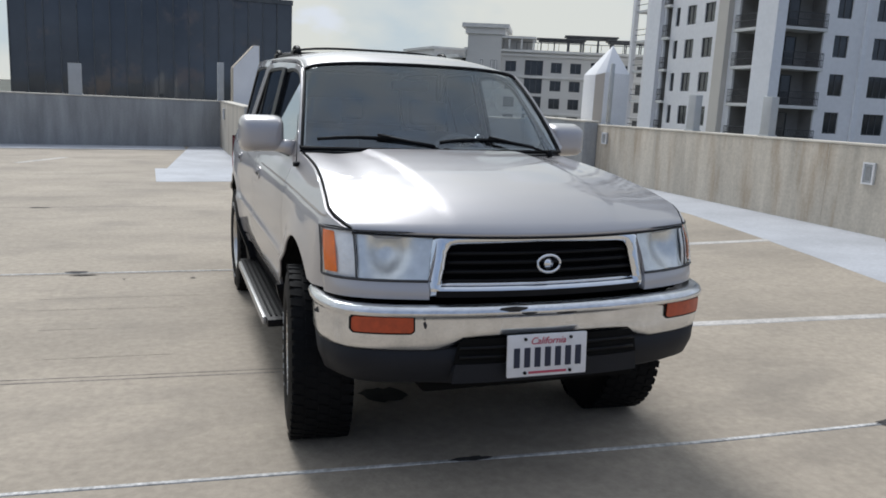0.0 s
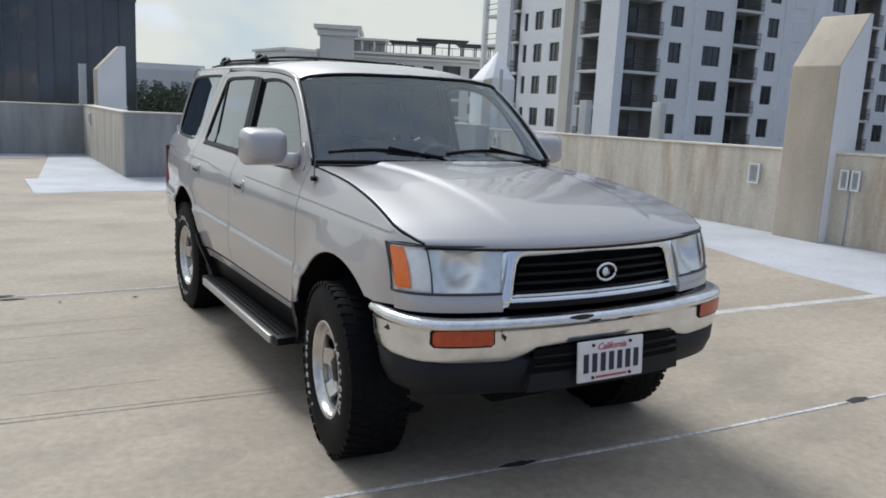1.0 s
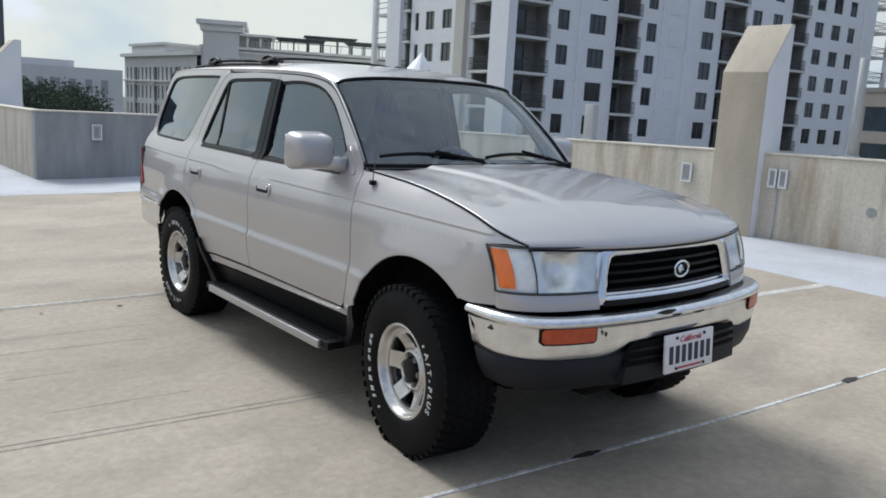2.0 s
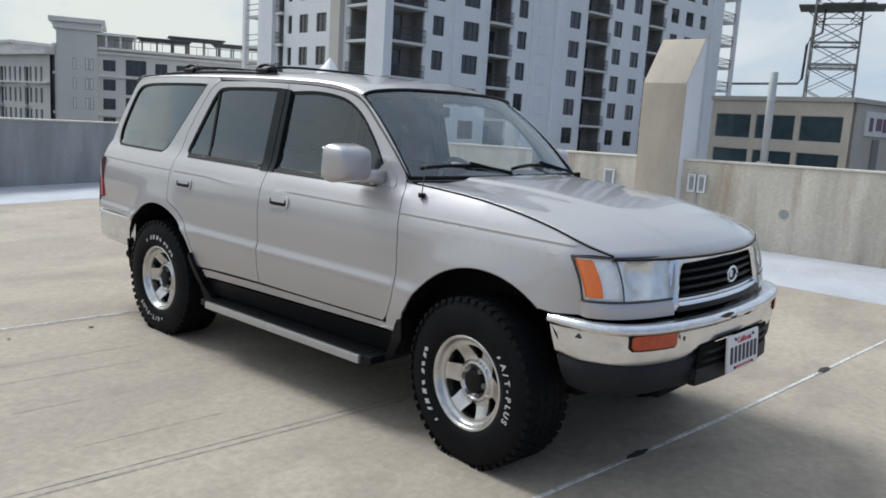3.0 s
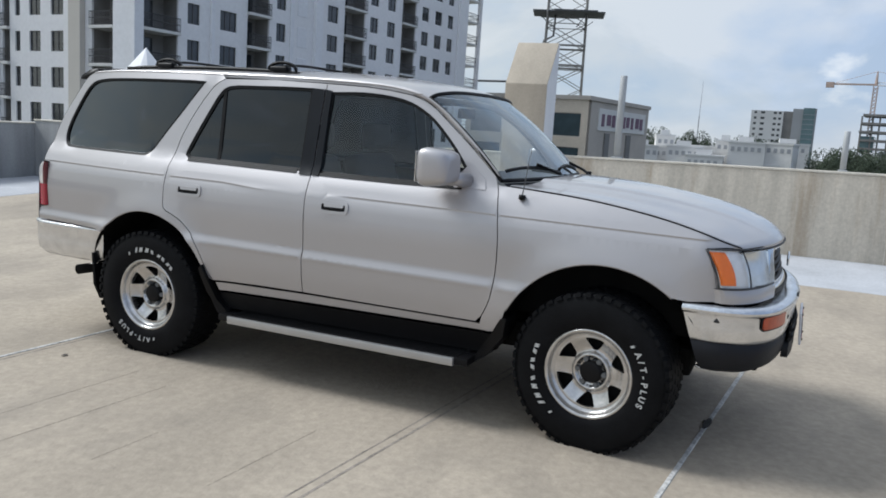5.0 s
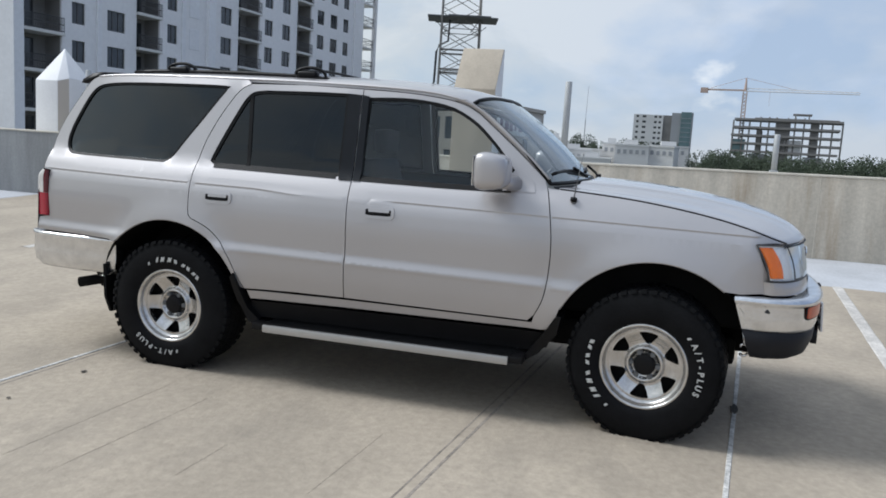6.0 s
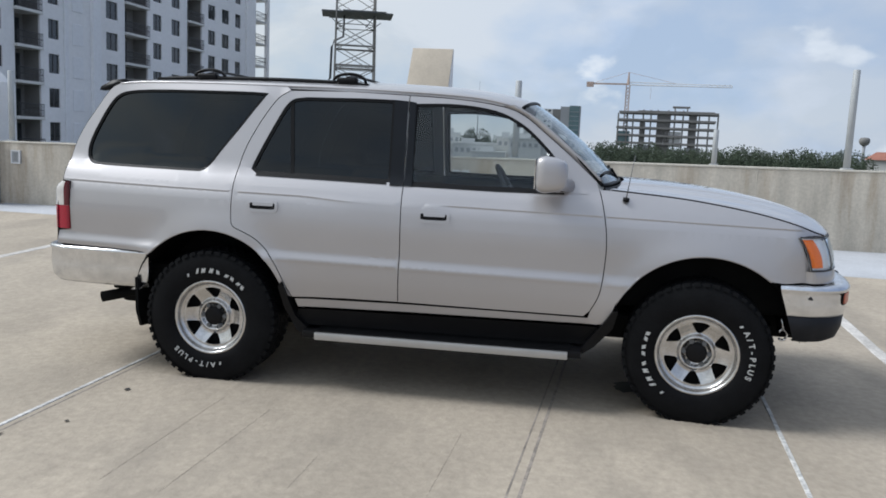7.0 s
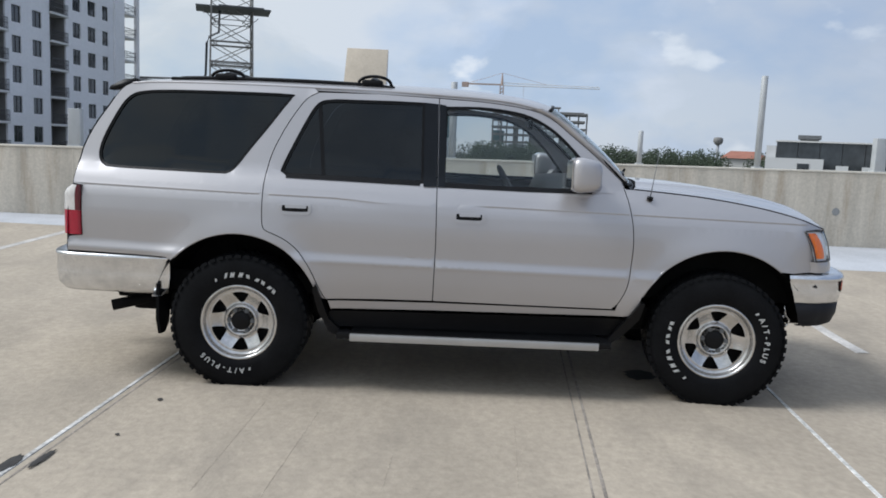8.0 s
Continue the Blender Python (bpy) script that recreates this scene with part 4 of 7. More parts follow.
word.matrix_local = pose(0, -0.0075, 0.042, 90, 0, 0)
for bx, bz in ((-0.09, 0.062), (0.09, 0.062), (-0.09, -0.062), (0.09, -0.062)):
    bm = bmesh.new()
    tube(bm, [(bx, -0.012, bz), (bx, -0.004, bz)], 0.006, 8)
    part("plate_bolt", bm, M_BLACKTRIM, plate)

# rear bumper
for_b = [(-0.66, 3.10), (-0.765, 3.075), (-0.802, 3.085), (-0.81, 3.30), (-0.797, 3.50), (-0.774, 3.65), (-0.69, 3.75), (-0.45, 3.80), (0.0, 3.825)]
rb = spline(for_b, 5)
rb = rb + [(-x, y) for x, y in rb[::-1][1:]]
bm = bmesh.new()
g = []
for z, inset in ((0.700, 0.06), (0.712, 0.02), (0.708, 0.002), (0.690, 0.0), (0.682, 0.008), (0.60, 0.004), (0.53, 0.014), (0.492, 0.05), (0.488, 0.10)):
    row = []
    for i, (x, y) in enumerate(rb):
        a, b = rb[max(i - 1, 0)], rb[min(i + 1, len(rb) - 1)]
        d = Vector((b[0] - a[0], b[1] - a[1])).normalized()
        nn = Vector((-d.y, d.x))
        row.append((x - nn.x * inset, y - nn.y * inset + (0.06 if i == 0 and z < 0.55 else 0), z))
    g.append(row)
sheet(bm, g, False)
part("rear_bumper", bm, M_WORN, car, "dull chrome rear bumper", smooth=True)
bm = bmesh.new()
box(bm, -0.60, 3.16, 0.46, 0.60, 3.66, 0.50, 0.015)
part("bumper_underside", bm, M_DARK, car)
bm = bmesh.new()
box(bm, -0.04, 3.60, 0.40, 0.04, 3.90, 0.46, 0.008)
part("tow_hitch", bm, M_BLACKTRIM, car)
bm = bmesh.new()
tube(bm, [(-0.55, 3.0, 0.44), (-0.58, 3.25, 0.43), (-0.62, 3.36, 0.41), (-0.65, 3.45, 0.39)], 0.032, 12)
part("exhaust_pipe", bm, M_DARK, car, smooth=True)

# front tow eye
bm = bmesh.new()
tube(bm, [(-0.62, -0.455 + 0.022 * math.cos(a), 0.455 + 0.030 * math.sin(a)) for a in np.linspace(0.4, 5.6, 15)], 0.007, 8)
tube(bm, [(-0.62, -0.455, 0.484), (-0.62, -0.445, 0.545)], 0.010, 8)
part("tow_eye", bm, M_WORN, car, smooth=True)

# underside, wheel wells: near-black, with their deep shade put into the colour
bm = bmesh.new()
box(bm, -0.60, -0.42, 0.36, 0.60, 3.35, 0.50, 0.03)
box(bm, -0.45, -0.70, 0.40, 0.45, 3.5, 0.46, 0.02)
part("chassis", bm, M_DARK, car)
bm = bmesh.new()
for cy in (0.0, 2.675):
    tube(bm, [(-0.62, cy, 0.37), (0.62, cy, 0.37)], 0.05, 10)
part("axle", bm, M_DARK, car)
for side in (-1, 1):
    for cy, cz, r in ARCHES:
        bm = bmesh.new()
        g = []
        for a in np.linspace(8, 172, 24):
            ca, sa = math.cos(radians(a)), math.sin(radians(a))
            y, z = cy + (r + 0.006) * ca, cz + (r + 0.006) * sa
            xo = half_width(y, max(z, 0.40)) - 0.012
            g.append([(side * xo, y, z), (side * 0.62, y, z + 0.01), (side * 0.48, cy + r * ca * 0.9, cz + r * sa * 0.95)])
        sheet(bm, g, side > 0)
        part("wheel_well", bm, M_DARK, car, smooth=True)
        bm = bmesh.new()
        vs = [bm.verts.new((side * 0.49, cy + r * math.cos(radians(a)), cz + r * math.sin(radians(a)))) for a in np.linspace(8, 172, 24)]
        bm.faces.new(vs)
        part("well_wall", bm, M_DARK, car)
        lip = [(cy + (r + 0.001) * math.cos(radians(a)), cz + (r + 0.001) * math.sin(radians(a))) for a in np.linspace(*((26, 129) if cy < 1 else (43, 160)), 24)]
        bm = bmesh.new()
        tube(bm, [(side * (half_width(y, z) - 0.006), y, z) for y, z in lip], 0.007, 6)
        part("arch_lip", bm, M_PAINT, car, smooth=True)
    # running board
    sill = [(0.475, 0.452), (1.30, 0.446), (2.18, 0.436), (2.20, 0.36), (2.15, 0.345), (0.58, 0.345), (0.50, 0.372)]
    skin("sill_cladding", sill, M_BLACKTRIM, car, side, lift=-0.018, depth=0.03, gap=0, step=0.05)
    bm = bmesh.new()
    box(bm, -0.855, 0.60, 0.295, -0.62, 2.13, 0.335, 0.008)
    if side > 0:
        bmesh.ops.scale(bm, vec=(-1, 1, 1), verts=bm.verts)
        bmesh.ops.reverse_faces(bm, faces=bm.faces)
    board = part("running_board", bm, M_BLACKTRIM, car, "black ribbed running board", sharp=40)
    for k in range(6):
        yy = side * (0.835 - 0.028 * k)
        part("tread_rib", boxed(min(yy, yy - side * 0.010), 0.66, 0.3355, max(yy, yy - side * 0.010), 2.05, 0.341), M_RUBBER, board)
    bm = bmesh.new()
    box(bm, -0.872, 0.672, 0.290, -0.850, 2.055, 0.332, 0.006)
    if side > 0:
        bmesh.ops.scale(bm, vec=(-1, 1, 1), verts=bm.verts)
        bmesh.ops.reverse_faces(bm, faces=bm.faces)
    part("edge_strip", bm, M_ALU, board, "pale metal edge strip", sharp=40)
    for pts in ([(0.60, 0.335), (0.66, 0.34), (0.66, 0.292), (0.60, 0.298), (0.535, 0.345), (0.445, 0.46), (0.425, 0.56), (0.455, 0.555), (0.505, 0.47)],
                [(2.05, 0.335), (2.12, 0.335), (2.185, 0.40), (2.215, 0.50), (2.25, 0.60), (2.268, 0.575), (2.24, 0.44), (2.18, 0.325), (2.12, 0.290), (2.05, 0.292)]):
        skin("step_fairing", pts, M_BLACKTRIM, board, side, lift=0.025, depth=0.16, gap=0, step=0.04)
    # mud flaps
    bm = bmesh.new()
    fl = [(0.82, 0.56), (0.60, 0.56), (0.62, 0.30), (0.68, 0.255), (0.75, 0.26), (0.80, 0.36)]
    rings = [[bm.verts.new((side * x, y + 0.05 * (0.56 - z), z)) for x, z in fl] for y in (3.12, 3.138)]
    bm.faces.new(rings[0])
    bm.faces.new(rings[1][::-1])
    for k in range(6):
        bm.faces.new((rings[0][k], rings[1][k], rings[1][(k + 1) % 6], rings[0][(k + 1) % 6]))
    bmesh.ops.recalc_face_normals(bm, faces=bm.faces)
    part("mud_flap", bm, M_RUBBER, car)
    # mirror
    bm = bmesh.new()
    box(bm, -0.970, 0.728, 1.164, -0.745, 0.893, 1.352, 0.054, 5)
    for v in bm.verts:
        if v.co.y < 0.83:
            k = min(1.0, (0.83 - v.co.y) / 0.10)
            v.co.z = 1.252 + (v.co.z - 1.252) * (1 - 0.20 * k)
            v.co.x = -0.84 + (v.co.x + 0.84) * (1 - 0.12 * k)
    tube(bm, [(-0.80, 0.80, 1.205), (-0.755, 0.76, 1.20), (-0.70, 0.72, 1.195)], [0.036, 0.034, 0.042], 10)
    if side > 0:
        bmesh.ops.scale(bm, vec=(-1, 1, 1), verts=bm.verts)
        bmesh.ops.reverse_faces(bm, faces=bm.faces)
    mir = part("door_mirror", bm, M_PAINT, car, sharp=35)
    bm = bmesh.new()
    xs = sorted((side * 0.768, side * 0.950))
    box(bm, xs[0] , 0.890, 1.186, xs[1], 0.8945, 1.332, 0.0)
    part("mirror_glass", bm, M_CHROME, mir)
    skin("mirror_foot", [(0.615, 1.158), (0.625, 1.205), (0.715, 1.285), (0.775, 1.21), (0.785, 1.158)], M_PAINT, mir, side, lift=0.004, depth=0.02, gap=0, step=0.03)

# roof rack
rack = new("roof_rack")
rack.parent = car
for side in (-1, 1):
    bm = bmesh.new()
    tube(bm, [(side * 0.50, y, 1.689 + 0.022 * math.sin(math.pi * min(1, max(0, (y - 1.88) / 1.26))) ** 0.4 + 0.002) for y in np.linspace(1.88, 3.14, 21)], 0.017, 8, True, 0.013)
    part("side_rail", bm, M_BLACKTRIM, rack, "black roof rail", smooth=True)
    for y in (1.93, 2.50, 3.09):
        bm = bmesh.new()
        box(bm, side * 0.50 - 0.025, y - 0.06, 1.680, side * 0.50 + 0.025, y + 0.06, 1.708, 0.012)
        part("rail_foot", bm, M_BLACKTRIM, rack, sharp=40)
for y in (2.00, 2.84):
    bm = bmesh.new()
    tube(bm, [(x, y, 1.729 + 0.030 * (1 - (x / 0.52) ** 4)) for x in np.linspace(-0.52, 0.52, 15)], 0.018, 8, True, 0.008)
    part("cross_bar", bm, M_BLACKTRIM, rack, "black roof cross bar", smooth=True)
    for side in (-1, 1):
        bm = bmesh.new()
        box(bm, side * 0.50 - 0.028, y - 0.06, 1.704, side * 0.50 + 0.028, y + 0.06, 1.737, 0.014, 3)
        hoop = [(side * 0.50, y + 0.095 * math.cos(a) + 0.012 * side, 1.706 + 0.052 * math.sin(a) ** 0.8) for a in np.linspace(0.01, math.pi - 0.01, 13)]
        tube(bm, hoop, 0.016, 8, True, 0.009)
        part("bar_clamp", bm, M_BLACKTRIM, rack, sharp=40)

# cabin
bm = bmesh.new()
box(bm, -0.66, 0.45, 0.50, 0.66, 3.45, 0.62, 0.02)
part("cabin_floor", bm, M_DARK, car)
bm = bmesh.new()
g = [[(x, 0.50 + 0.06 * abs(x), 1.165) for x in np.linspace(-0.66, 0.66, 9)], [(x, 0.66, 1.185 + (0.03 if x > 0.1 else 0.0)) for x in np.linspace(-0.66, 0.66, 9)],
     [(x, 0.90, 1.165 + (0.035 if x > 0.1 else 0.0)) for x in np.linspace(-0.66, 0.66, 9)], [(x, 0.95, 1.08) for x in np.linspace(-0.66, 0.66, 9)], [(x, 0.86, 0.75) for x in np.linspace(-0.66, 0.66, 9)]]
sheet(bm, g)
part("dashboard", bm, M_DASH, car, smooth=True)
bm = bmesh.new()
centre = Vector((0.34, 1.10, 1.08))
tilt = Matrix.Rotation(radians(62), 4, "X")
ring = [centre + tilt @ Vector((0.19 * math.cos(a), 0.19 * math.sin(a), 0)) for a in np.linspace(0, 2 * math.pi, 33)]
tube(bm, ring, 0.015, 8, False)
for a in (0.15, math.pi - 0.15, 1.5 * math.pi):
    tube(bm, [centre, centre + tilt @ Vector((0.18 * math.cos(a), 0.18 * math.sin(a), 0))], 0.014, 6)
tube(bm, [centre, centre + tilt @ Vector((0, 0, -0.30))], 0.03, 8)
part("steering_wheel", bm, M_DASH, car, "grey steering wheel", smooth=True)
for x, y, wide in ((-0.36, 1.20, 0.50), (0.36, 1.20, 0.50), (0.0, 2.12, 0.92)):
    bm = bmesh.new()
    box(bm, x - wide / 2, y, 0.60, x + wide / 2, y + 0.52, 0.78, 0.06, 3)
    seat = part("seat_cushion", bm, M_CLOTH, car, sharp=50)
    bm = bmesh.new()
    box(bm, x - wide / 2, 0, 0, x + wide / 2, 0.15, 0.58, 0.06, 3)
    bmesh.ops.rotate(bm, cent=(0, 0, 0), matrix=Matrix.Rotation(radians(-16), 3, "X"), verts=bm.verts)
    bmesh.ops.translate(bm, vec=(0, y + 0.46, 0.70), verts=bm.verts)
    part("seat_back", bm, M_CLOTH, seat, sharp=50)
    for hx in ((x,) if wide < 1 else (x - 0.36, x + 0.36)):
        bm = bmesh.new()
        box(bm, hx - 0.13, y + 0.58, 1.28, hx + 0.13, y + 0.68, 1.44, 0.04, 3)
        part("headrest", bm, M_CLOTH, seat, sharp=50)
bm = bmesh.new()
g = [[(x, y, z - 0.03) for x in np.linspace(-0.52, 0.52, 5)] for y, z in ((1.02, 1.64), (1.5, 1.70), (2.4, 1.71), (3.25, 1.68))]
sheet(bm, g, True)
part("headlining", bm, M_CLOTH, car, smooth=True)
bm = bmesh.new()
box(bm, -0.12, 1.02, 1.50, 0.10, 1.05, 1.56, 0.015)
part("inside_mirror", bm, M_BLACKTRIM, car, sharp=40)


# ---- wheels ----
def wheel(name, at, side, steer=0.0, spin=0.0):
    """A six-slot steel wheel with a rugged tyre: its outer face looks along -x before it is turned."""
    root = new(name)
    root.parent = car
    R, W = 0.380, 0.262
    prof = [(0.205, -0.110), (0.215, -0.122), (0.245, -0.131), (0.290, -0.134), (0.335, -0.127), (0.360, -0.118), (0.372, -0.112), (0.3765, -0.104),
            (0.3765, -0.05), (0.3765, 0.0), (0.3765, 0.05), (0.3765, 0.104), (0.372, 0.112), (0.335, 0.127), (0.290, 0.134), (0.245, 0.131), (0.205, 0.110)]
    n = 72
    bm = bmesh.new()
    sheet(bm, [[(x, r * math.cos(2 * math.pi * k / n), r * math.sin(2 * math.pi * k / n)) for r, x in prof] for k in range(n + 1)], True)
    bmesh.ops.remove_doubles(bm, verts=bm.verts, dist=1e-5)
    tyre = part("tyre", bm, M_RUBBER, root, "black all-terrain tyre with raised white marks", smooth=True)
    # tread blocks and shoulder lugs
    bm = bmesh.new()
    for k in range(48):
        a = 2 * math.pi * k / 48
        for x0, x1, da, r0, r1 in ((-0.122, -0.075, 0.0, 0.362, R), (-0.066, -0.024, 0.5, 0.372, R), (-0.016, 0.026, 0.1, 0.372, R), (0.034, 0.068, 0.6, 0.372, R), (0.076, 0.122, 0.2, 0.362, R)):
            half = 0.040
            aa = a + da * 2 * math.pi / 48
            vs = []
            for r in (r0, r1):
                for x, sk in ((x0, -0.012), (x1, 0.012)):
                    for s in (-1, 1):
                        ang = aa + s * half + sk
                        xx = x if not (r == r0 and abs(x) > 0.1) else math.copysign(0.126, x)
                        vs.append(bm.verts.new((xx, r * math.cos(ang), r * math.sin(ang))))
            for q in ((4, 5, 7, 6), (0, 4, 6, 2), (1, 3, 7, 5), (0, 1, 5, 4), (2, 6, 7, 3)):
                bm.faces.new([vs[i] for i in q])
    bmesh.ops.recalc_face_normals(bm, faces=bm.faces)
    part("tread", bm, M_RUBBER, tyre)
    # raised white lettering on the wall: the model word as letters, the maker's as plain bars
    def on_wall(deg, r=0.258, x=-0.1335):
        a = radians(deg)
        m = Matrix(((0, 0, -1, x), (-math.sin(a), math.cos(a), 0, r * math.cos(a)), (math.cos(a), math.sin(a), 0, r * math.sin(a)), (0, 0, 0, 1)))
        return m
    for k, ch in enumerate("A/T-PLUS"):
        cu = bpy.data.curves.new("white_letter", "FONT")
        cu.body, cu.size, cu.align_x, cu.extrude, cu.offset = ch, 0.040, "CENTER", 0.0015, 0.0010
        cu.materials.append(M_LETTER)
        shared("white_letter", cu, tyre, on_wall(265 + 7.2 * k))
    for k, (deg, wide, high, lean) in enumerate(((62, 0.012, 0.020, 0.3), (74, 0.015, 0.034, 0.5), (82, 0.026, 0.031, 0.35), (92, 0.025, 0.031, 0.3), (102, 0.020, 0.025, -0.3), (112, 0.022, 0.022, 0.4), (121, 0.022, 0.024, -0.3),
                                                 (129, 0.022, 0.023, 0.4), (137, 0.021, 0.025, -0.3), (255, 0.012, 0.020, 0.3))):
        bm = bmesh.new()
        w2, high = wide * 0.43, high * 0.86
        vs = [bm.verts.new((x + lean * z, z, d)) for d in (-0.003, 0.0015) for x, z in ((-w2, 0), (-w2 * 0.2, 0), (0, high * 0.4), (w2 * 0.2, 0), (w2, 0), (w2, high), (w2 * 0.3, high), (0, high * 0.75), (-w2 * 0.4, high), (-w2, high))]
        n_ = len(vs) // 2
        bm.faces.new(vs[n_:])
        for i in range(n_):
            bm.faces.new((vs[i], vs[(i + 1) % n_], vs[n_ + (i + 1) % n_], vs[n_ + i]))
        part("white_mark", bm, M_LETTER, tyre).matrix_local = on_wall(deg)
    # rim: flange and barrel
    rp = [(0.2, 0.10), (0.185, 0.0), (0.190, -0.082), (0.206, -0.100), (0.214, -0.113), (0.212, -0.121), (0.203, -0.122), (0.196, -0.112), (0.192, -0.098), (0.186, -0.088), (0.176, -0.084)]
    bm = bmesh.new()
    sheet(bm, [[(x, r * math.cos(2 * math.pi * k / n), r * math.sin(2 * math.pi * k / n)) for r, x in rp] for k in range(n + 1)])
    bmesh.ops.remove_doubles(bm, verts=bm.verts, dist=1e-5)
    bmesh.ops.recalc_face_normals(bm, faces=bm.faces)
    rim_ = part("rim", bm, M_RIM, root, "bright steel rim with six slots", smooth=True)

    def disc_x(r):
        return -float(np.interp(r, (0.0, 0.070, 0.076, 0.082, 0.089, 0.098, 0.112, 0.14, 0.165, 0.176, 0.185), (0.052, 0.054, 0.070, 0.073, 0.068, 0.052, 0.050, 0.066, 0.083, 0.084, 0.080)))
    outer = [(0.182 * math.cos(a), 0.182 * math.sin(a)) for a in np.linspace(0, 2 * math.pi, 61)[:-1]]
    holes = []
    for k in range(6):
        a = radians(60 * k + 30)
        wedge = spline([(0.105, -0.010), (0.119, -0.022), (0.148, -0.041), (0.160, -0.042), (0.167, 0.0), (0.160, 0.042), (0.148, 0.041), (0.119, 0.022), (0.105, 0.010)], 2, True)
        holes.append([(r * math.cos(a) - s * math.sin(a), r * math.sin(a) + s * math.cos(a)) for r, s in wedge])
    hub = [(0.05 * math.cos(a), 0.05 * math.sin(a)) for a in np.linspace(0, 2 * math.pi, 25)[:-1]]
    pts, tri, _ = fill(outer, holes + [hub], 0.011, [[(r * math.cos(a), r * math.sin(a)) for a in np.linspace(0, 2 * math.pi, 49)[:-1]] for r in (0.076, 0.082, 0.089, 0.098)])
    bm = bmesh.new()
    vs = [bm.verts.new((disc_x(math.hypot(*p)), p[0], p[1])) for p in pts]
    for t in tri:
        a, b, c = (vs[i] for i in t)
        nn = (b.co - a.co).cross(c.co - a.co)
        bm.faces.new((a, b, c) if nn.x < 0 else (a, c, b))
    for v in [v for v in bm.verts if not v.link_faces]:
        bm.verts.remove(v)
    edge_ = [e for e in bm.edges if len(e.link_faces) == 1]
    nv = {}
    for e in edge_:
        for v in e.verts:
            if v not in nv:
                nv[v] = bm.verts.new(v.co + Vector((0.02, 0, 0)))
    for e in edge_:
        a, b = e.verts
        if e.link_loops[0].vert is a:
            a, b = b, a
        bm.faces.new((a, b, nv[b], nv[a]))
        e.smooth = False
    part("rim_disc", bm, M_RIM, rim_, smooth=True)
    # dark disc standing in for the shade behind the rim's slots
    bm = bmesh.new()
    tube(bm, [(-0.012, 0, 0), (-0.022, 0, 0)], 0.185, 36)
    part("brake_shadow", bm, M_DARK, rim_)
    for k in range(6):
        a = radians(60 * k)
        bm = bmesh.new()
        tube(bm, [(-0.050, 0.064 * math.cos(a), 0.064 * math.sin(a)), (-0.074, 0.064 * math.cos(a), 0.064 * math.sin(a))], 0.0125, 6)
        part("wheel_nut", bm, M_STEEL, rim_)
    bm = bmesh.new()
    sheet(bm, [[(x, r * math.cos(2 * math.pi * k / 30), r * math.sin(2 * math.pi * k / 30)) for r, x in ((0.0005, -0.082), (0.040, -0.081), (0.050, -0.077), (0.054, -0.068), (0.056, -0.04))] for k in range(31)])
    bmesh.ops.recalc_face_normals(bm, faces=bm.faces)
    part("centre_cap", bm, M_BLACKTRIM, rim_, "black centre cap", smooth=True)
    root.matrix_local = Matrix.Translation(at) @ Matrix.Rotation(radians(steer), 4, "Z") @ Matrix.Rotation(radians(180 if side > 0 else 0), 4, "Z") @ Matrix.Rotation(radians(spin), 4, "X")
    return root


front_right = wheel("front_wheel", (-0.717, 0.0, 0.362), -1, steer=-6.0, spin=244)
rear_right = wheel("rear_wheel", (-0.717, 2.675, 0.362), -1, spin=0)
for src, at, steer in ((front_right, (0.717, 0.0, 0.362), -6.0), (rear_right, (0.717, 2.675, 0.362), 0.0)):
    copy_thing(src, Matrix.Translation(at) @ Matrix.Rotation(radians(steer + 180), 4, "Z"))


# the car stands on the deck's slope
car.matrix_world = pose(-0.012, -0.0066, 0.0117, -0.06, -0.60, -0.99)

# ---- the deck ----
WALL_X, WALL_TOP = 6.08, 1.215


def deck_z(x):
    """The deck falls for drainage from the east parapet past the car, and is level beyond."""
    return 0.0117 + 0.0105 * max(x, -8.0) + 0.026 * max(0.0, x - 0.9)


def strip(bm, a, b, wide, lift=0.004, n=1):
    """A thin raised band on the deck from a to b."""
    a, b = Vector((*a, 0)), Vector((*b, 0))
    d = (b - a).normalized()
    s = Vector((-d.y, d.x, 0)) * wide / 2
    n = max(n, int((b - a).length / 0.25))
    g = []
    for i in range(n + 1):
        p = a.lerp(b, i / n)
        j = 1 + 0.16 * (noise.noise(p * 7.0))
        g.append([p - s * j, p - s * j * 0.8, p + s * j * 0.8, p + s * j])
    for row in g:
        for k, v in enumerate(row):
            v.z = deck_z(v.x) + (0.0005 if k in (0, 3) else lift)
    sheet(bm, g, True)


xs = [-40, -20, -12, -8, -5, -3, -1, 0.9, 2, 2.5, 3, 4, 5, 6, 6.25, 6.5]
ys = list(range(-40, 9, 4)) + [11.5, 14, 16.8]
bm = bmesh.new()
g = [[(x, y, deck_z(x)) for x in xs] for y in ys if y <= 11.5]
sheet(bm, g, False)
sheet(bm, [[(x, y, deck_z(x)) for x in (-40, -20, -8, 0.25)] for y in (11.5, 14, 16.8)], False)
floor = part("floor", bm, M_DECK)
tagged(floor, "stained sun-bleached concrete parking deck", "floor", kind="structure")
bm = bmesh.new()
box(bm, -40, -40, -0.5, 6.5, 16.9, -0.26)
part("deck_slab", bm, M_WALLGREY, floor)

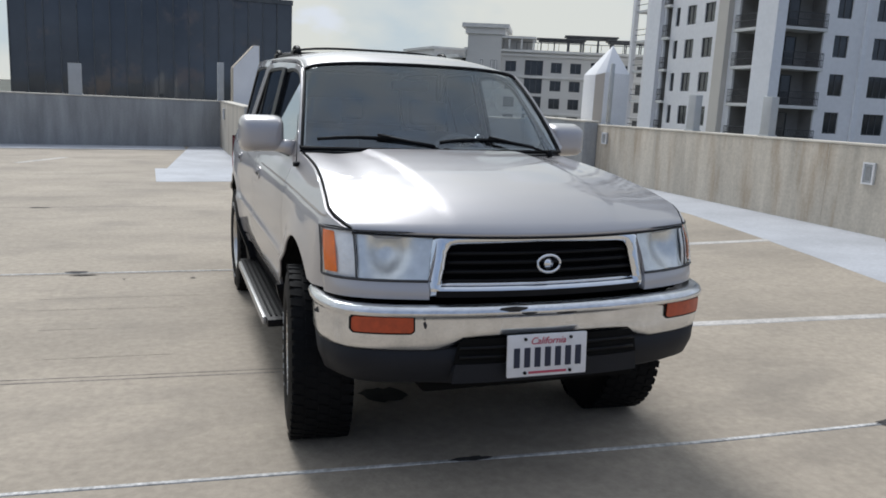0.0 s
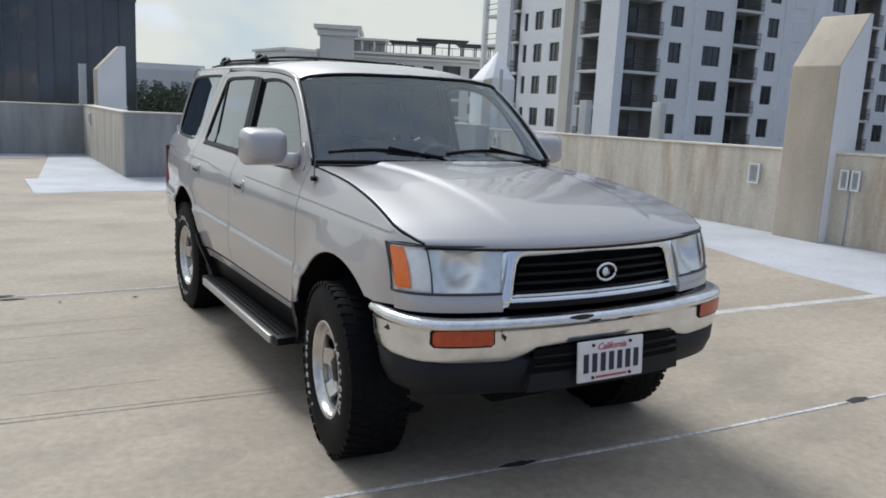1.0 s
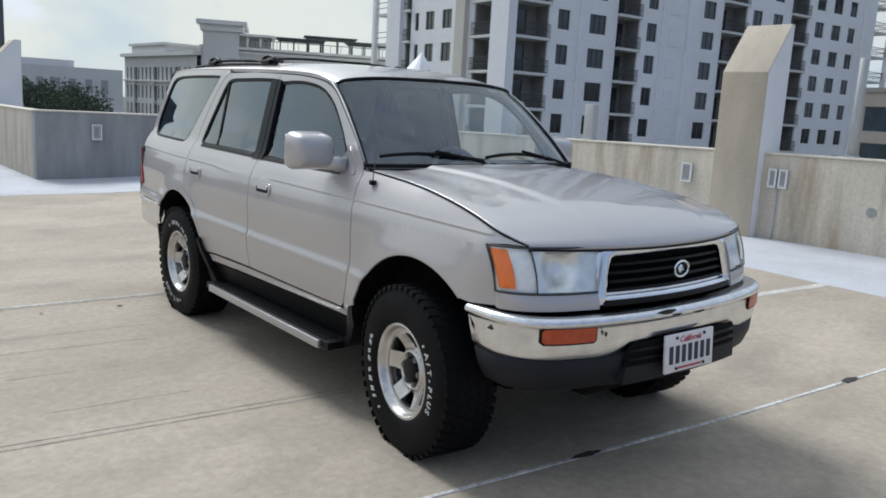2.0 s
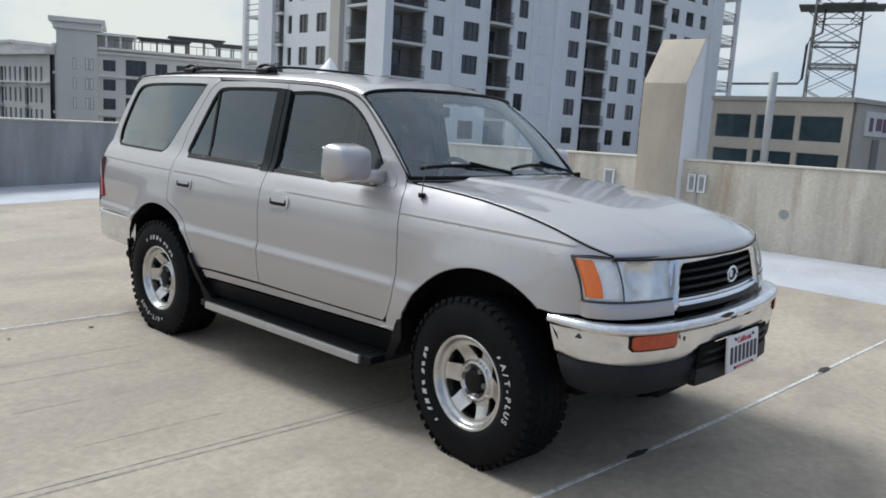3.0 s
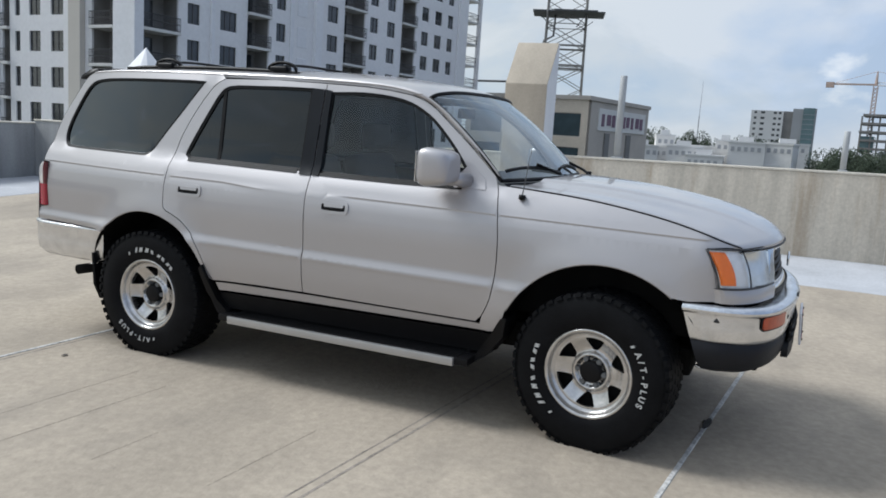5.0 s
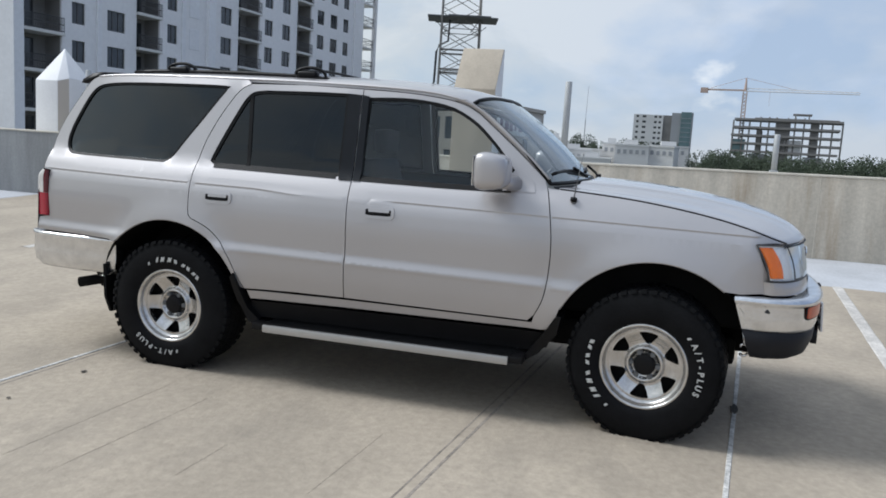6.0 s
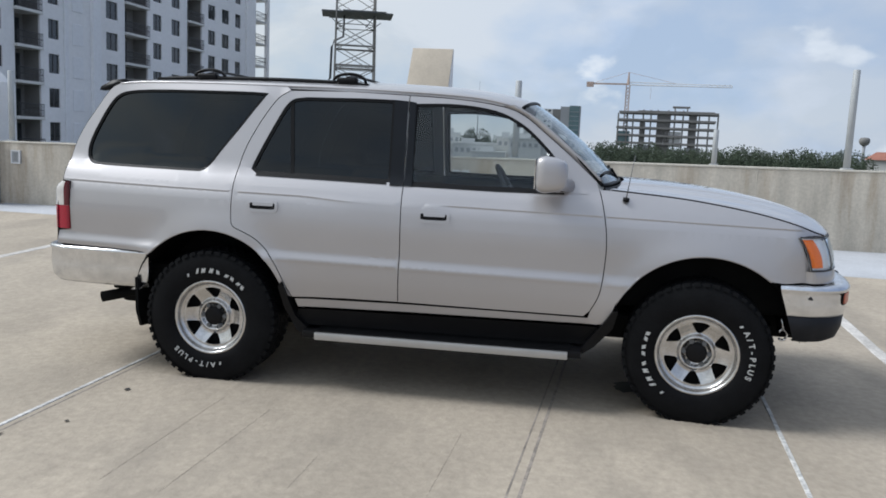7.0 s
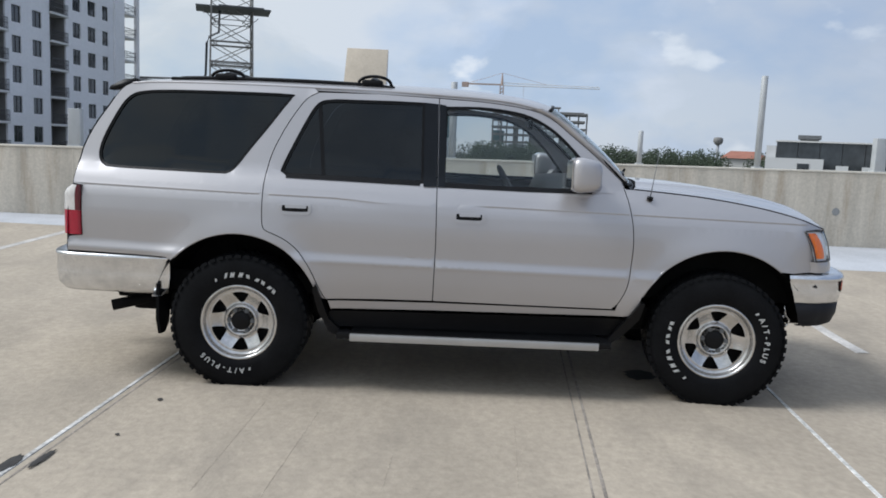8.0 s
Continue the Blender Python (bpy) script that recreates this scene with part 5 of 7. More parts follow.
# pale coated bands along the parapets
bm = bmesh.new()
g = []
for y in np.arange(-30, 9.01, 0.5):
    e = float(np.interp(y, (-4.0, -1.5, 0.6, 1.5, 2.9, 4.8, 9.0), (4.08, 4.20, 4.28, 4.37, 4.68, 5.04, 5.30))) + 0.05 * noise.noise(Vector((y * 0.9, 3, 0))) + 0.02 * noise.noise(Vector((y * 4, 1, 0)))
    g.append([(e, y, deck_z(e) + 0.0006), (e + 0.02, y, deck_z(e) + 0.005), (5.6, y, deck_z(5.6) + 0.006), (WALL_X, y, deck_z(WALL_X) + 0.006)])
sheet(bm, g)
tagged(part("pavement", bm, M_PAD), "pale coated band along the east parapet", "pavement", kind="structure")
bm = bmesh.new()
g = []
for x in np.arange(-1.3, 6.26, 0.35):
    e = 9.53 + 0.05 * noise.noise(Vector((x * 1.4, 8, 0)))
    g.append([(x, e, deck_z(x) + 0.0008), (x, e + 0.02, deck_z(x) + 0.0075), (x, 10.4, deck_z(x) + 0.008), (x, 11.5, deck_z(x) + 0.008)])
sheet(bm, g, True)
g = []
for y in (11.5, 13.0, 15.0, 16.8):
    g.append([(x, y, deck_z(x) + 0.008) for x in (-1.10 + 0.12 * (y - 11.5), -0.4, 0.25)])
sheet(bm, g)
g = []
for x in (-30, -15, -8, -6, -0.6):
    g.append([(x, y, deck_z(x) + 0.008) for y in (15.75 + 0.04 * x, 16.3, 16.8)])
sheet(bm, g, True)
tagged(part("pavement", bm, M_PAD), "pale coated band along the north parapets", "pavement", kind="structure")

# joints, stripes, smudges
lines = thing("floor_joint", "thin white sealed joint across the concrete deck", "floor joint", kind="structure")
bm = bmesh.new()
strip(bm, (-6.0, 0.139), (4.15, -0.955), 0.024)
part("sealed_joint", bm, M_LINE, lines)
bm = bmesh.new()
strip(bm, (-9.0, 3.847), (0.5, 3.153), 0.024)
part("sealed_joint", bm, M_LINE, lines)
for a, b, wd in (((-7.0, 1.415), (0.8, 0.582), 0.016), ((-7.0, 1.468), (0.6, 0.655), 0.010), ((-9.0, 3.797), (0.2, 3.125), 0.012), ((-12.0, 7.05), (-1.2, 6.92), 0.03),
                 ((-12.0, 2.55), (-6.0, 1.95), 0.012), ((-1.08, 2.48), (-2.15, 2.555), 0.003), ((-1.2, 2.18), (-2.2, 2.275), 0.003), ((-1.69, 1.775), (-2.05, 1.80), 0.003),
                 ((-1.3, 1.18), (-2.0, 1.24), 0.003)):
    bm = bmesh.new()
    strip(bm, a, b, wd, 0.0012)
    part("saw_cut", bm, M_SCRATCH if wd < 0.008 else M_JOINT, lines)
smudges = thing("floor_patch", "dark tar smudges on the deck joint", "stain", kind="structure")
for x, y, lx, ly in ((-0.17, -0.489, 0.085, 0.020), (1.92, -0.712, 0.085, 0.022), (-1.95, 3.355, 0.09, 0.03), (-1.6, 3.05, 0.012, 0.01), (-2.6, 6.9, 0.12, 0.02), (-3.6, 6.98, 0.14, 0.02), (-1.90, 3.25, 0.10, 0.018), (-1.10, 3.02, 0.02, 0.012),
                      (-0.20, 9.9, 0.08, 0.03), (-0.35, 9.6, 0.05, 0.03), (-0.33, 0.29, 0.11, 0.10)):
    bm = bmesh.new()
    vs = []
    for k in range(22):
        a = 2 * math.pi * k / 22
        j = 1 + 0.35 * noise.noise(Vector((3 * math.cos(a) + x * 9, 3 * math.sin(a) + y * 9, 0)))
        vs.append(bm.verts.new((x + lx * j * math.cos(a) + 0.1 * ly * math.sin(a), y + ly * j * math.sin(a) - 0.083 * lx * math.cos(a), deck_z(x) + 0.0065)))
    c = bm.verts.new((x, y, deck_z(x) + 0.008))
    for k in range(22):
        bm.faces.new((vs[k], vs[(k + 1) % 22], c))
    part("tar_patch", bm, M_STAIN if abs(x + 0.33) < 0.01 else M_TAR, smudges)
stripes = thing("parking_stripe", "faded pale parking bay stripe on concrete", "parking stripe", kind="structure")
for a, b in (((0.45, -1.57), (5.75, -1.955)), ((1.75, 0.99), (4.30, 0.57)), ((3.6, 3.36), (5.75, 3.22)), ((0.5, -4.3), (5.8, -4.75)), ((2.0, 6.3), (6.0, 5.95)), ((-3.6, 12.4), (-2.9, 13.6))):
    bm = bmesh.new()
    strip(bm, a, b, 0.10, 0.004)
    part("stripe_band", bm, M_STRIPE, stripes)


# ---- parapets ----
def wall(name, label, x0, y0, x1, y1, z0, z1, mat, cap=True):
    root = boxed(x0, y0, z0, x1, y1, z1 - 0.02, 0.012)
    root = part(name, root, mat, sharp=40)
    tagged(root, label, "wall", kind="structure")
    if cap:
        part("wall_cap", boxed(x0 - 0.012, y0 - 0.012, z1 - 0.021, x1 + 0.012, y1 + 0.012, z1 + 0.006, 0.008), M_CAP, root, sharp=40)
    return root


wall_e = wall("wall_east", "low tan painted concrete parapet with rusty streaks", WALL_X, -30.0, WALL_X + 0.22, 11.7, -0.4, WALL_TOP, M_WALLTAN)


def cap_z(y):
    """The parapet's top falls slowly towards the north."""
    return 1.250 - 0.011 * y


for o_ in (wall_e, *wall_e.children):
    for v in o_.data.vertices:
        if v.co.z > 0.8:
            v.co.z += cap_z(v.co.y) - 0.006 - WALL_TOP
for y in (-12.0, -7.6, -1.9, 2.0, 3.9, 6.6):
    bm = bmesh.new()
    box(bm, WALL_X - 0.0025, y, 0.16, WALL_X + 0.02, y + 0.006, cap_z(y) - 0.03)
    part("wall_joint", bm, M_CAP, wall_e)
wall("wall_north", "low grey painted concrete parapet", 0.25, 11.5, WALL_X - 0.002, 11.72, -0.4, 1.14, M_WALLGREY)
wall("wall_pier", "grey concrete pier in the corner of the parapets", 5.80, 9.08, WALL_X - 0.002, 11.498, -0.4, 1.20, M_WALLGREY)
wall("wall_corner", "short return of the grey concrete parapet", 0.25, 11.722, 0.47, 16.798, -0.4, 1.13, M_WALLTAN)
wall("wall_far_north", "long low grey concrete parapet", -40.0, 16.8, 1.2, 17.02, -0.4, 1.12, M_WALLGREY)
wall("wall_west", "low grey concrete parapet", -40.22, -40.0, -40.0, 16.8, -0.4, 1.2, M_WALLGREY)
wall("wall_south", "low grey concrete parapet", -40.0, -40.22, 6.5, -40.0, -0.4, 1.2, M_WALLGREY)


def wedge_column(x0, x1, y0, y1, z_low, z_high, base, label):
    """A square column whose top slopes up away from the deck: tan front and top, white cheeks."""
    bm = bmesh.new()
    p = [(x0, y0, base), (x1, y0, base), (x1, y1, base), (x0, y1, base), (x0, y0, z_low), (x1, y0, z_high), (x1, y1, z_high), (x0, y1, z_low)]
    m = (x0 + x1) / 2 + 0.12
    vs = [bm.verts.new(c) for c in p]
    e0, e1 = bm.verts.new((m + 0.06, y0, z_high)), bm.verts.new((m + 0.06, y1, z_high))
    for q, k in (((0, 1, 5, 8, 4), 1), ((1, 2, 6, 5), 0), ((2, 3, 7, 9, 6), 1), ((3, 0, 4, 7), 0), ((4, 8, 9, 7), 0), ((8, 5, 6, 9), 0)):
        bm.verts.ensure_lookup_table()
        f = bm.faces.new([bm.verts[i] for i in q])
        f.material_index = k
    bmesh.ops.bevel(bm, geom=list(bm.edges), offset=0.010, segments=2, profile=0.6, affect="EDGES")
    ob = part("column", bm, [M_TAN, M_WHITE], sharp=40)
    return tagged(ob, label, "column", "wedge-topped columns on the parapet", "structure")


wedge_column(5.94, 6.42, 2.28, 2.86, 2.14, 2.72, 0.0, "tan column with a sloping top and a white cheek")
wedge_column(0.53, 1.15, 16.6, 17.15, 1.93, 2.47, -0.2, "pale column with a sloping top beside the grey parapet")
# the corner column: two sloping tops meet at the parapet's corner, with a narrow dark chamfer between
bm = bmesh.new()
plan = [(6.25, 10.02, 2.02), (6.23, 9.58, 2.02), (6.37, 9.46, 2.07), (6.85, 9.42, 2.05), (6.85, 10.02, 2.45)]
lo = [bm.verts.new((x, y, 0)) for x, y, z in plan]
hi = [bm.verts.new(p) for p in plan]
peak = bm.verts.new((6.72, 9.85, 2.58))
for i in range(5):
    f = bm.faces.new((lo[i], lo[(i + 1) % 5], hi[(i + 1) % 5], hi[i]))
    f.material_index = 1 if i == 1 else 0
    bm.faces.new((hi[i], hi[(i + 1) % 5], peak))
bm.faces.new(lo[::-1])
bmesh.ops.recalc_face_normals(bm, faces=bm.faces)
bmesh.ops.bevel(bm, geom=list(bm.edges), offset=0.008, segments=2, profile=0.6, affect="EDGES")
col = part("column", bm, [M_WHITE, M_BROWNGREY], sharp=30)
tagged(col, "white gabled column at the corner of the parapet", "column", "wedge-topped columns on the parapet", "structure")


def post(x, y, z0, z1, wx, wy, label, slim=False):
    """A steel post on the parapet: tall ones are round tubes, short wide ones boxed."""
    if wx < 0.11:
        bm = bmesh.new()
        tube(bm, [(x, y, z0), (x, y, z1 - 0.006), (x, y, z1)], [wx / 2, wx / 2, wx / 2 - 0.005], 20)
        ob = part("post", bm, M_POST, sharp=40)
    else:
        ob = part("post", boxed(x - wx / 2, y - wy / 2, z0, x + wx / 2, y + wy / 2, z1, 0.008), M_POST, sharp=40)
    part("post_foot", boxed(x - wx / 2 - 0.015, y - wy / 2 - 0.015, z0 - 0.002, x + wx / 2 + 0.015, y + wy / 2 + 0.015, z0 + 0.02, 0.004), M_POST, ob, sharp=40)
    return tagged(ob, label, "post", "posts on the parapet")


post(6.19, 1.33, cap_z(1.33), 2.30, 0.09, 0.10, "tall grey steel post on the parapet")
post(6.19, -3.05, cap_z(-3.05), 2.58, 0.09, 0.10, "tall grey steel post on the parapet")
post(6.19, -1.35, cap_z(-1.35), 1.74, 0.07, 0.07, "short grey steel post on the parapet")
post(6.19, -4.80, cap_z(-4.80), 1.78, 0.12, 0.16, "short wide grey post on the parapet")
post(6.19, 5.06, cap_z(5.06), 1.70, 0.12, 0.16, "short wide grey post on the parapet")
post(6.19, 6.60, cap_z(6.60), 1.70, 0.12, 0.17, "short wide grey post on the parapet")
post(6.19, 8.95, cap_z(8.95), 2.20, 0.08, 0.09, "grey steel post beside the corner column")
post(-2.93, 16.91, 1.127, 1.82, 0.28, 0.12, "wide pale post on the north parapet")
post(0.27, 16.91, 1.127, 2.03, 0.15, 0.12, "slim pale post on the north parapet")


def fixture(x, y, z, facing, wide, high, label):
    """A shallow white-framed box on a parapet's face."""
    root = part("wall_box", boxed(-0.03, -wide / 2, -high / 2, 0.0, wide / 2, high / 2, 0.006), M_POST, sharp=40)
    root.matrix_world = pose(x, y, z, 0, 0, facing)
    fr_ = bmesh.new()
    for a, b, c, d_ in ((-wide / 2, wide / 2, high / 2 - 0.018, high / 2), (-wide / 2, wide / 2, -high / 2, -high / 2 + 0.018), (-wide / 2, -wide / 2 + 0.018, -high / 2 + 0.019, high / 2 - 0.019), (wide / 2 - 0.018, wide / 2, -high / 2 + 0.019, high / 2 - 0.019)):
        box(fr_, -0.042, a, c, -0.031, b, d_)
    part("box_frame", fr_, M_WHITE, root)
    part("box_cover", boxed(-0.036, -wide * 0.22, -high * 0.32, -0.0315, wide * 0.22, high * 0.32, 0.002), M_WALLGREY, root)
    return tagged(root, label, "wall box", "boxes on the parapet")


fixture(WALL_X, 3.29, 0.890, 0, 0.15, 0.24, "small white-framed box on the tan parapet")
fixture(WALL_X, 2.13, 0.93, 0, 0.10, 0.22, "small white-framed box beside the column")
fixture(WALL_X, 2.00, 0.93, 0, 0.10, 0.22, "small white-framed box beside the column")
fixture(WALL_X, 8.80, 0.92, 0, 0.15, 0.20, "small white-framed box near the corner")
fixture(1.19, 11.5, 0.81, 90, 0.16, 0.26, "small white-framed box on the grey parapet")
fixture(0.25, 15.6, 0.86, 0, 0.16, 0.24, "small white-framed box on the return wall")
bm = bmesh.new()
tube(bm, [(WALL_X - 0.012, 2.065, 0.81), (WALL_X - 0.012, 2.065, 0.16)], 0.011, 8)
tagged(part("conduit", bm, M_POST, smooth=True), "thin grey conduit running down the parapet", "pipe")
for y, z in ((-4.20, 0.715), (0.99, 0.67)):
    bm = bmesh.new()
    tube(bm, [(WALL_X - 0.006, y, z), (WALL_X + 0.01, y, z)], 0.055, 20)
    tagged(part("wall_plug", bm, M_WALLGREY, smooth=False), "round grey patch on the parapet", "patch", kind="structure")

# ---- ground and far city ----
bm = bmesh.new()
sheet(bm, [[(x, y, -16.0) for x in np.linspace(-3500, 3500, 9)] for y in np.linspace(-3500, 3500, 9)])
tagged(part("ground", bm, M_GROUND), "dark green and grey city ground far below the deck", "ground", kind="structure")
bm = bmesh.new()
box(bm, -40.1, -40.1, -16, 6.4, 16.9, -0.52)
tagged(part("garage_body", bm, M_WALLGREY), "grey concrete body of the parking garage", "building", kind="structure")


def window_mesh(name, wide, high, pane, frame_m, mull=1, depth=0.12, bars=0):
    """A window's slim frame and its pane, as two meshes, the middle of its foot at the origin, facing -y."""
    t = 0.05
    out = []
    bm = bmesh.new()
    us = [-wide / 2, wide / 2]
    hs = [(-wide / 2 + t + (wide - t) * k / (mull + 1), -wide / 2 + (wide - t) * (k + 1) / (mull + 1), t, high - t) for k in range(mull + 1)]
    facade(bm, -wide / 2, wide / 2, 0, high, hs, 0.04)
    bmesh.ops.remove_doubles(bm, verts=bm.verts, dist=1e-4)
    bmesh.ops.translate(bm, vec=(0, depth - 0.04, 0), verts=bm.verts)
    for nm, b, m in (("window", bm, frame_m), ("pane", boxed(-wide / 2 + 0.01, depth, 0.01, wide / 2 - 0.01, depth + 0.02, high - 0.01), pane)):
        me = bpy.data.meshes.new(nm)
        b.to_mesh(me)
        b.free()
        me.materials.append(m)
        out.append(me)
    return out


def window(me, parent, m):
    ob = shared("window", me[0], parent, m)
    shared("pane", me[1], ob)
    return ob


def facade(bm, u0, u1, z0, z1, openings, depth=0.18):
    """A wall in the plane y = 0 facing -y with real openings (u0, u1, z0, z1) cut through a grid, their reveals turned in."""
    us = sorted({u0, u1, *[o[0] for o in openings], *[o[1] for o in openings]})
    zs = sorted({z0, z1, *[o[2] for o in openings], *[o[3] for o in openings]})
    vert = {}

    def v(a, b, y=0.0):
        k = (round(a, 4), round(b, 4), y)
        if k not in vert:
            vert[k] = bm.verts.new((a, y, b))
        return vert[k]
    cells = set()
    for o in openings:
        for i in range(len(us) - 1):
            if us[i] >= o[0] - 1e-6 and us[i + 1] <= o[1] + 1e-6:
                for j in range(len(zs) - 1):
                    if zs[j] >= o[2] - 1e-6 and zs[j + 1] <= o[3] + 1e-6:
                        cells.add((i, j))
    for i in range(len(us) - 1):
        j = 0
        while j < len(zs) - 1:
            if (i, j) in cells:
                j += 1
                continue
            bm.faces.new((v(us[i], zs[j]), v(us[i + 1], zs[j]), v(us[i + 1], zs[j + 1]), v(us[i], zs[j + 1])))
            j += 1
    for a, b, c, d_ in openings:
        q = [(a, c), (b, c), (b, d_), (a, d_)]
        for (p, r), (p2, r2) in zip(q, q[1:] + q[:1]):
            w4 = [bm.verts.new(t) for t in ((p, 0, r), (p2, 0, r2), (p2, depth, r2), (p, depth, r))]
            bm.faces.new(w4[::-1])
    bmesh.ops.remove_doubles(bm, verts=bm.verts, dist=1e-4)


# apartment tower
T_A = -5.4
tower = thing("apartment_tower", "tall pale grey apartment tower with stacked balconies", "building", (38.5, 41.0, 0), T_A)
STOREY, SLAB0, FLOORS = 2.62, 1.98, 13
BASE = SLAB0 - 6 * STOREY
levels = [SLAB0 + STOREY * k for k in range(-4, FLOORS)]
S_WINS = ((4.7, 5.9), (8.0, 9.8), (14.5, 15.7), (21.5, 23.1), (28.4, 29.8), (31.5, 33.0), (38.4, 39.9), (41.3, 42.9), (44.3, 45.6))
S_BAYS = ((0.5, 3.8), (11.0, 13.6), (24.1, 27.5), (34.3, 37.1))
W_WINS = ((7.5, 8.9), (10.1, 11.4), (12.5, 13.1))
W_BAYS = ((2.0, 4.4), (13.75, 14.65))
TOPZ = SLAB0 + STOREY * FLOORS
me_cache = {}


def build_face(parent_m, length, wins, bays, blanks, mat, name):
    """One face of the tower: the wall with its openings, and window, slab and railing objects in them."""
    ops = []
    for z in levels:
        ops += [(a, b, z + 0.92, z + 2.40) for a, b in wins] + [(a, b, z + 0.12, z + STOREY - 0.10) for a, b in bays]
    bm = bmesh.new()
    facade(bm, 0, length, BASE, TOPZ, ops, 0.16)
    ob = part("wall", bm, mat, tower)
    ob.matrix_local = parent_m
    rnd = random.Random(len(wins))
    for z in levels:
        for a, b in wins:
            w_ = round(b - a, 2)
            if ("w", w_) not in me_cache:
                me_cache["w", w_] = window_mesh("window", w_, 1.48, M_PANE, M_FRAME, 1 if w_ < 1.7 else 2)
            window(me_cache["w", w_], tower, parent_m @ Matrix.Translation(((a + b) / 2, 0.02, z + 0.92)))
        for a, b in bays:
            w_ = round(b - a, 2)
            if ("b", w_) not in me_cache:
                # back, cheeks and ceiling of the bay, coloured dark for the shade within
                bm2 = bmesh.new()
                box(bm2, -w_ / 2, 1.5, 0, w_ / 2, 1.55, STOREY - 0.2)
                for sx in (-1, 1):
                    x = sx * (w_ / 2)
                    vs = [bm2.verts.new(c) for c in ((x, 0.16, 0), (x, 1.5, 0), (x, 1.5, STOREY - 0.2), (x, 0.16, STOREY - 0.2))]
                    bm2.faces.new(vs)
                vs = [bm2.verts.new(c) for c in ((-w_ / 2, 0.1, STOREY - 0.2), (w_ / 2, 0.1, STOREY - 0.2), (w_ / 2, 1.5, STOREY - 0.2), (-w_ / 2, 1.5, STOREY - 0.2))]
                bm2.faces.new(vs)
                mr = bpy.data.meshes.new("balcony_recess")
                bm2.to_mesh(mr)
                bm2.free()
                mr.materials.append(M_RECESS_SHADE)
                bm2 = bmesh.new()
                box(bm2, -w_ / 2 - 0.05, -0.30, -0.10, w_ / 2 + 0.05, 1.5, 0.12, 0.02, 1)
                ms = bpy.data.meshes.new("balcony_slab")
                bm2.to_mesh(ms)
                bm2.free()
                ms.materials.append(M_SLAB)
                bm2 = bmesh.new()
                for zz in (0.16, 0.60, 1.05):
                    box(bm2, -w_ / 2, -0.27, zz, w_ / 2, -0.23, zz + 0.05)
                nb = int(w_ / 0.13)
                for k in range(nb + 1):
                    x = -w_ / 2 + w_ * k / nb
                    box(bm2, x - 0.015, -0.26, 0.12, x + 0.015, -0.24, 1.05)
                mra = bpy.data.meshes.new("railing")
                bm2.to_mesh(mra)
                bm2.free()
                mra.materials.append(M_RAIL)
                me_cache["b", w_] = (mr, ms, mra, window_mesh("balcony_door", min(1.7, w_ - 0.5), 2.1, M_PANE, M_FRAME, 1, 0.0))
            mr, ms, mra, md = me_cache["b", w_]
            mid = parent_m @ Matrix.Translation(((a + b) / 2, 0, z))
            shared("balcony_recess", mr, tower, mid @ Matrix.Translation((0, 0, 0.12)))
            sl = shared("balcony_slab", ms, tower, mid)
            shared("railing", mra, sl)
            window(md, tower, mid @ Matrix.Translation((-0.25 * (w_ > 3), 1.46, 0.13)))
    for a, b in blanks:
        for z in levels:
            bm = bmesh.new()
            box(bm, a, -0.04, z + 0.75, b, 0.0, z + 2.45, 0.02, 1)
            o = part("blind_panel", bm, M_TOWER2, tower)
            o.matrix_local = parent_m
    return ob


south_m = Matrix.Identity(4)
west_m = Matrix.Rotation(radians(-90), 4, "Z") @ Matrix.Translation((-20.0, 0, 0))
build_face(south_m, 49.0, S_WINS, S_BAYS, ((17.2, 18.5),), M_TOWER, "south")
# the west face is laid from its far end to the corner
W_LEN = 17.0
west_m = Matrix.Translation((0, W_LEN, 0)) @ Matrix.Rotation(radians(-90), 4, "Z")
build_face(west_m, W_LEN, [(W_LEN - b, W_LEN - a) for a, b in W_WINS], [(W_LEN - b, W_LEN - a) for a, b in W_BAYS], (), M_TOWER, "west")
bm = bmesh.new()
vs = [bm.verts.new(c) for c in ((49, 0, BASE), (49, 17, BASE), (49, 17, TOPZ), (49, 0, TOPZ), (0, 17, BASE), (0, 17, TOPZ), (0, 0, TOPZ))]
bm.faces.new((vs[0], vs[1], vs[2], vs[3]))
bm.faces.new((vs[6], vs[3], vs[2], vs[5]))
bm.faces.new((vs[1], vs[4], vs[5], vs[2]))
part("wall", bm, M_TOWER, tower)
for a, b, out, mat, face_m in ((-0.35, 0.45, 0.35, M_TOWER2, south_m), (6.9, 7.3, 0.20, M_TOWER2, south_m), (16.2, 16.7, 0.12, M_TOWER2, south_m), (19.4, 20.4, 0.35, M_TOWER2, south_m), (46.7, 48.9, 0.25, M_TOWER, south_m),
                               (W_LEN - 6.4, W_LEN - 5.1, 0.45, M_TOWERTAN, west_m), (W_LEN - 1.9, W_LEN + 0.3, 0.30, M_TOWER2, west_m), (W_LEN - 16.9, W_LEN - 15.0, 0.40, M_TOWER2, west_m)):
    bm = bmesh.new()
    box(bm, a, -out, BASE, b, -0.002, TOPZ + 0.5, 0.03, 1)
    o = part("pilaster", bm, mat, tower)
    o.matrix_local = face_m
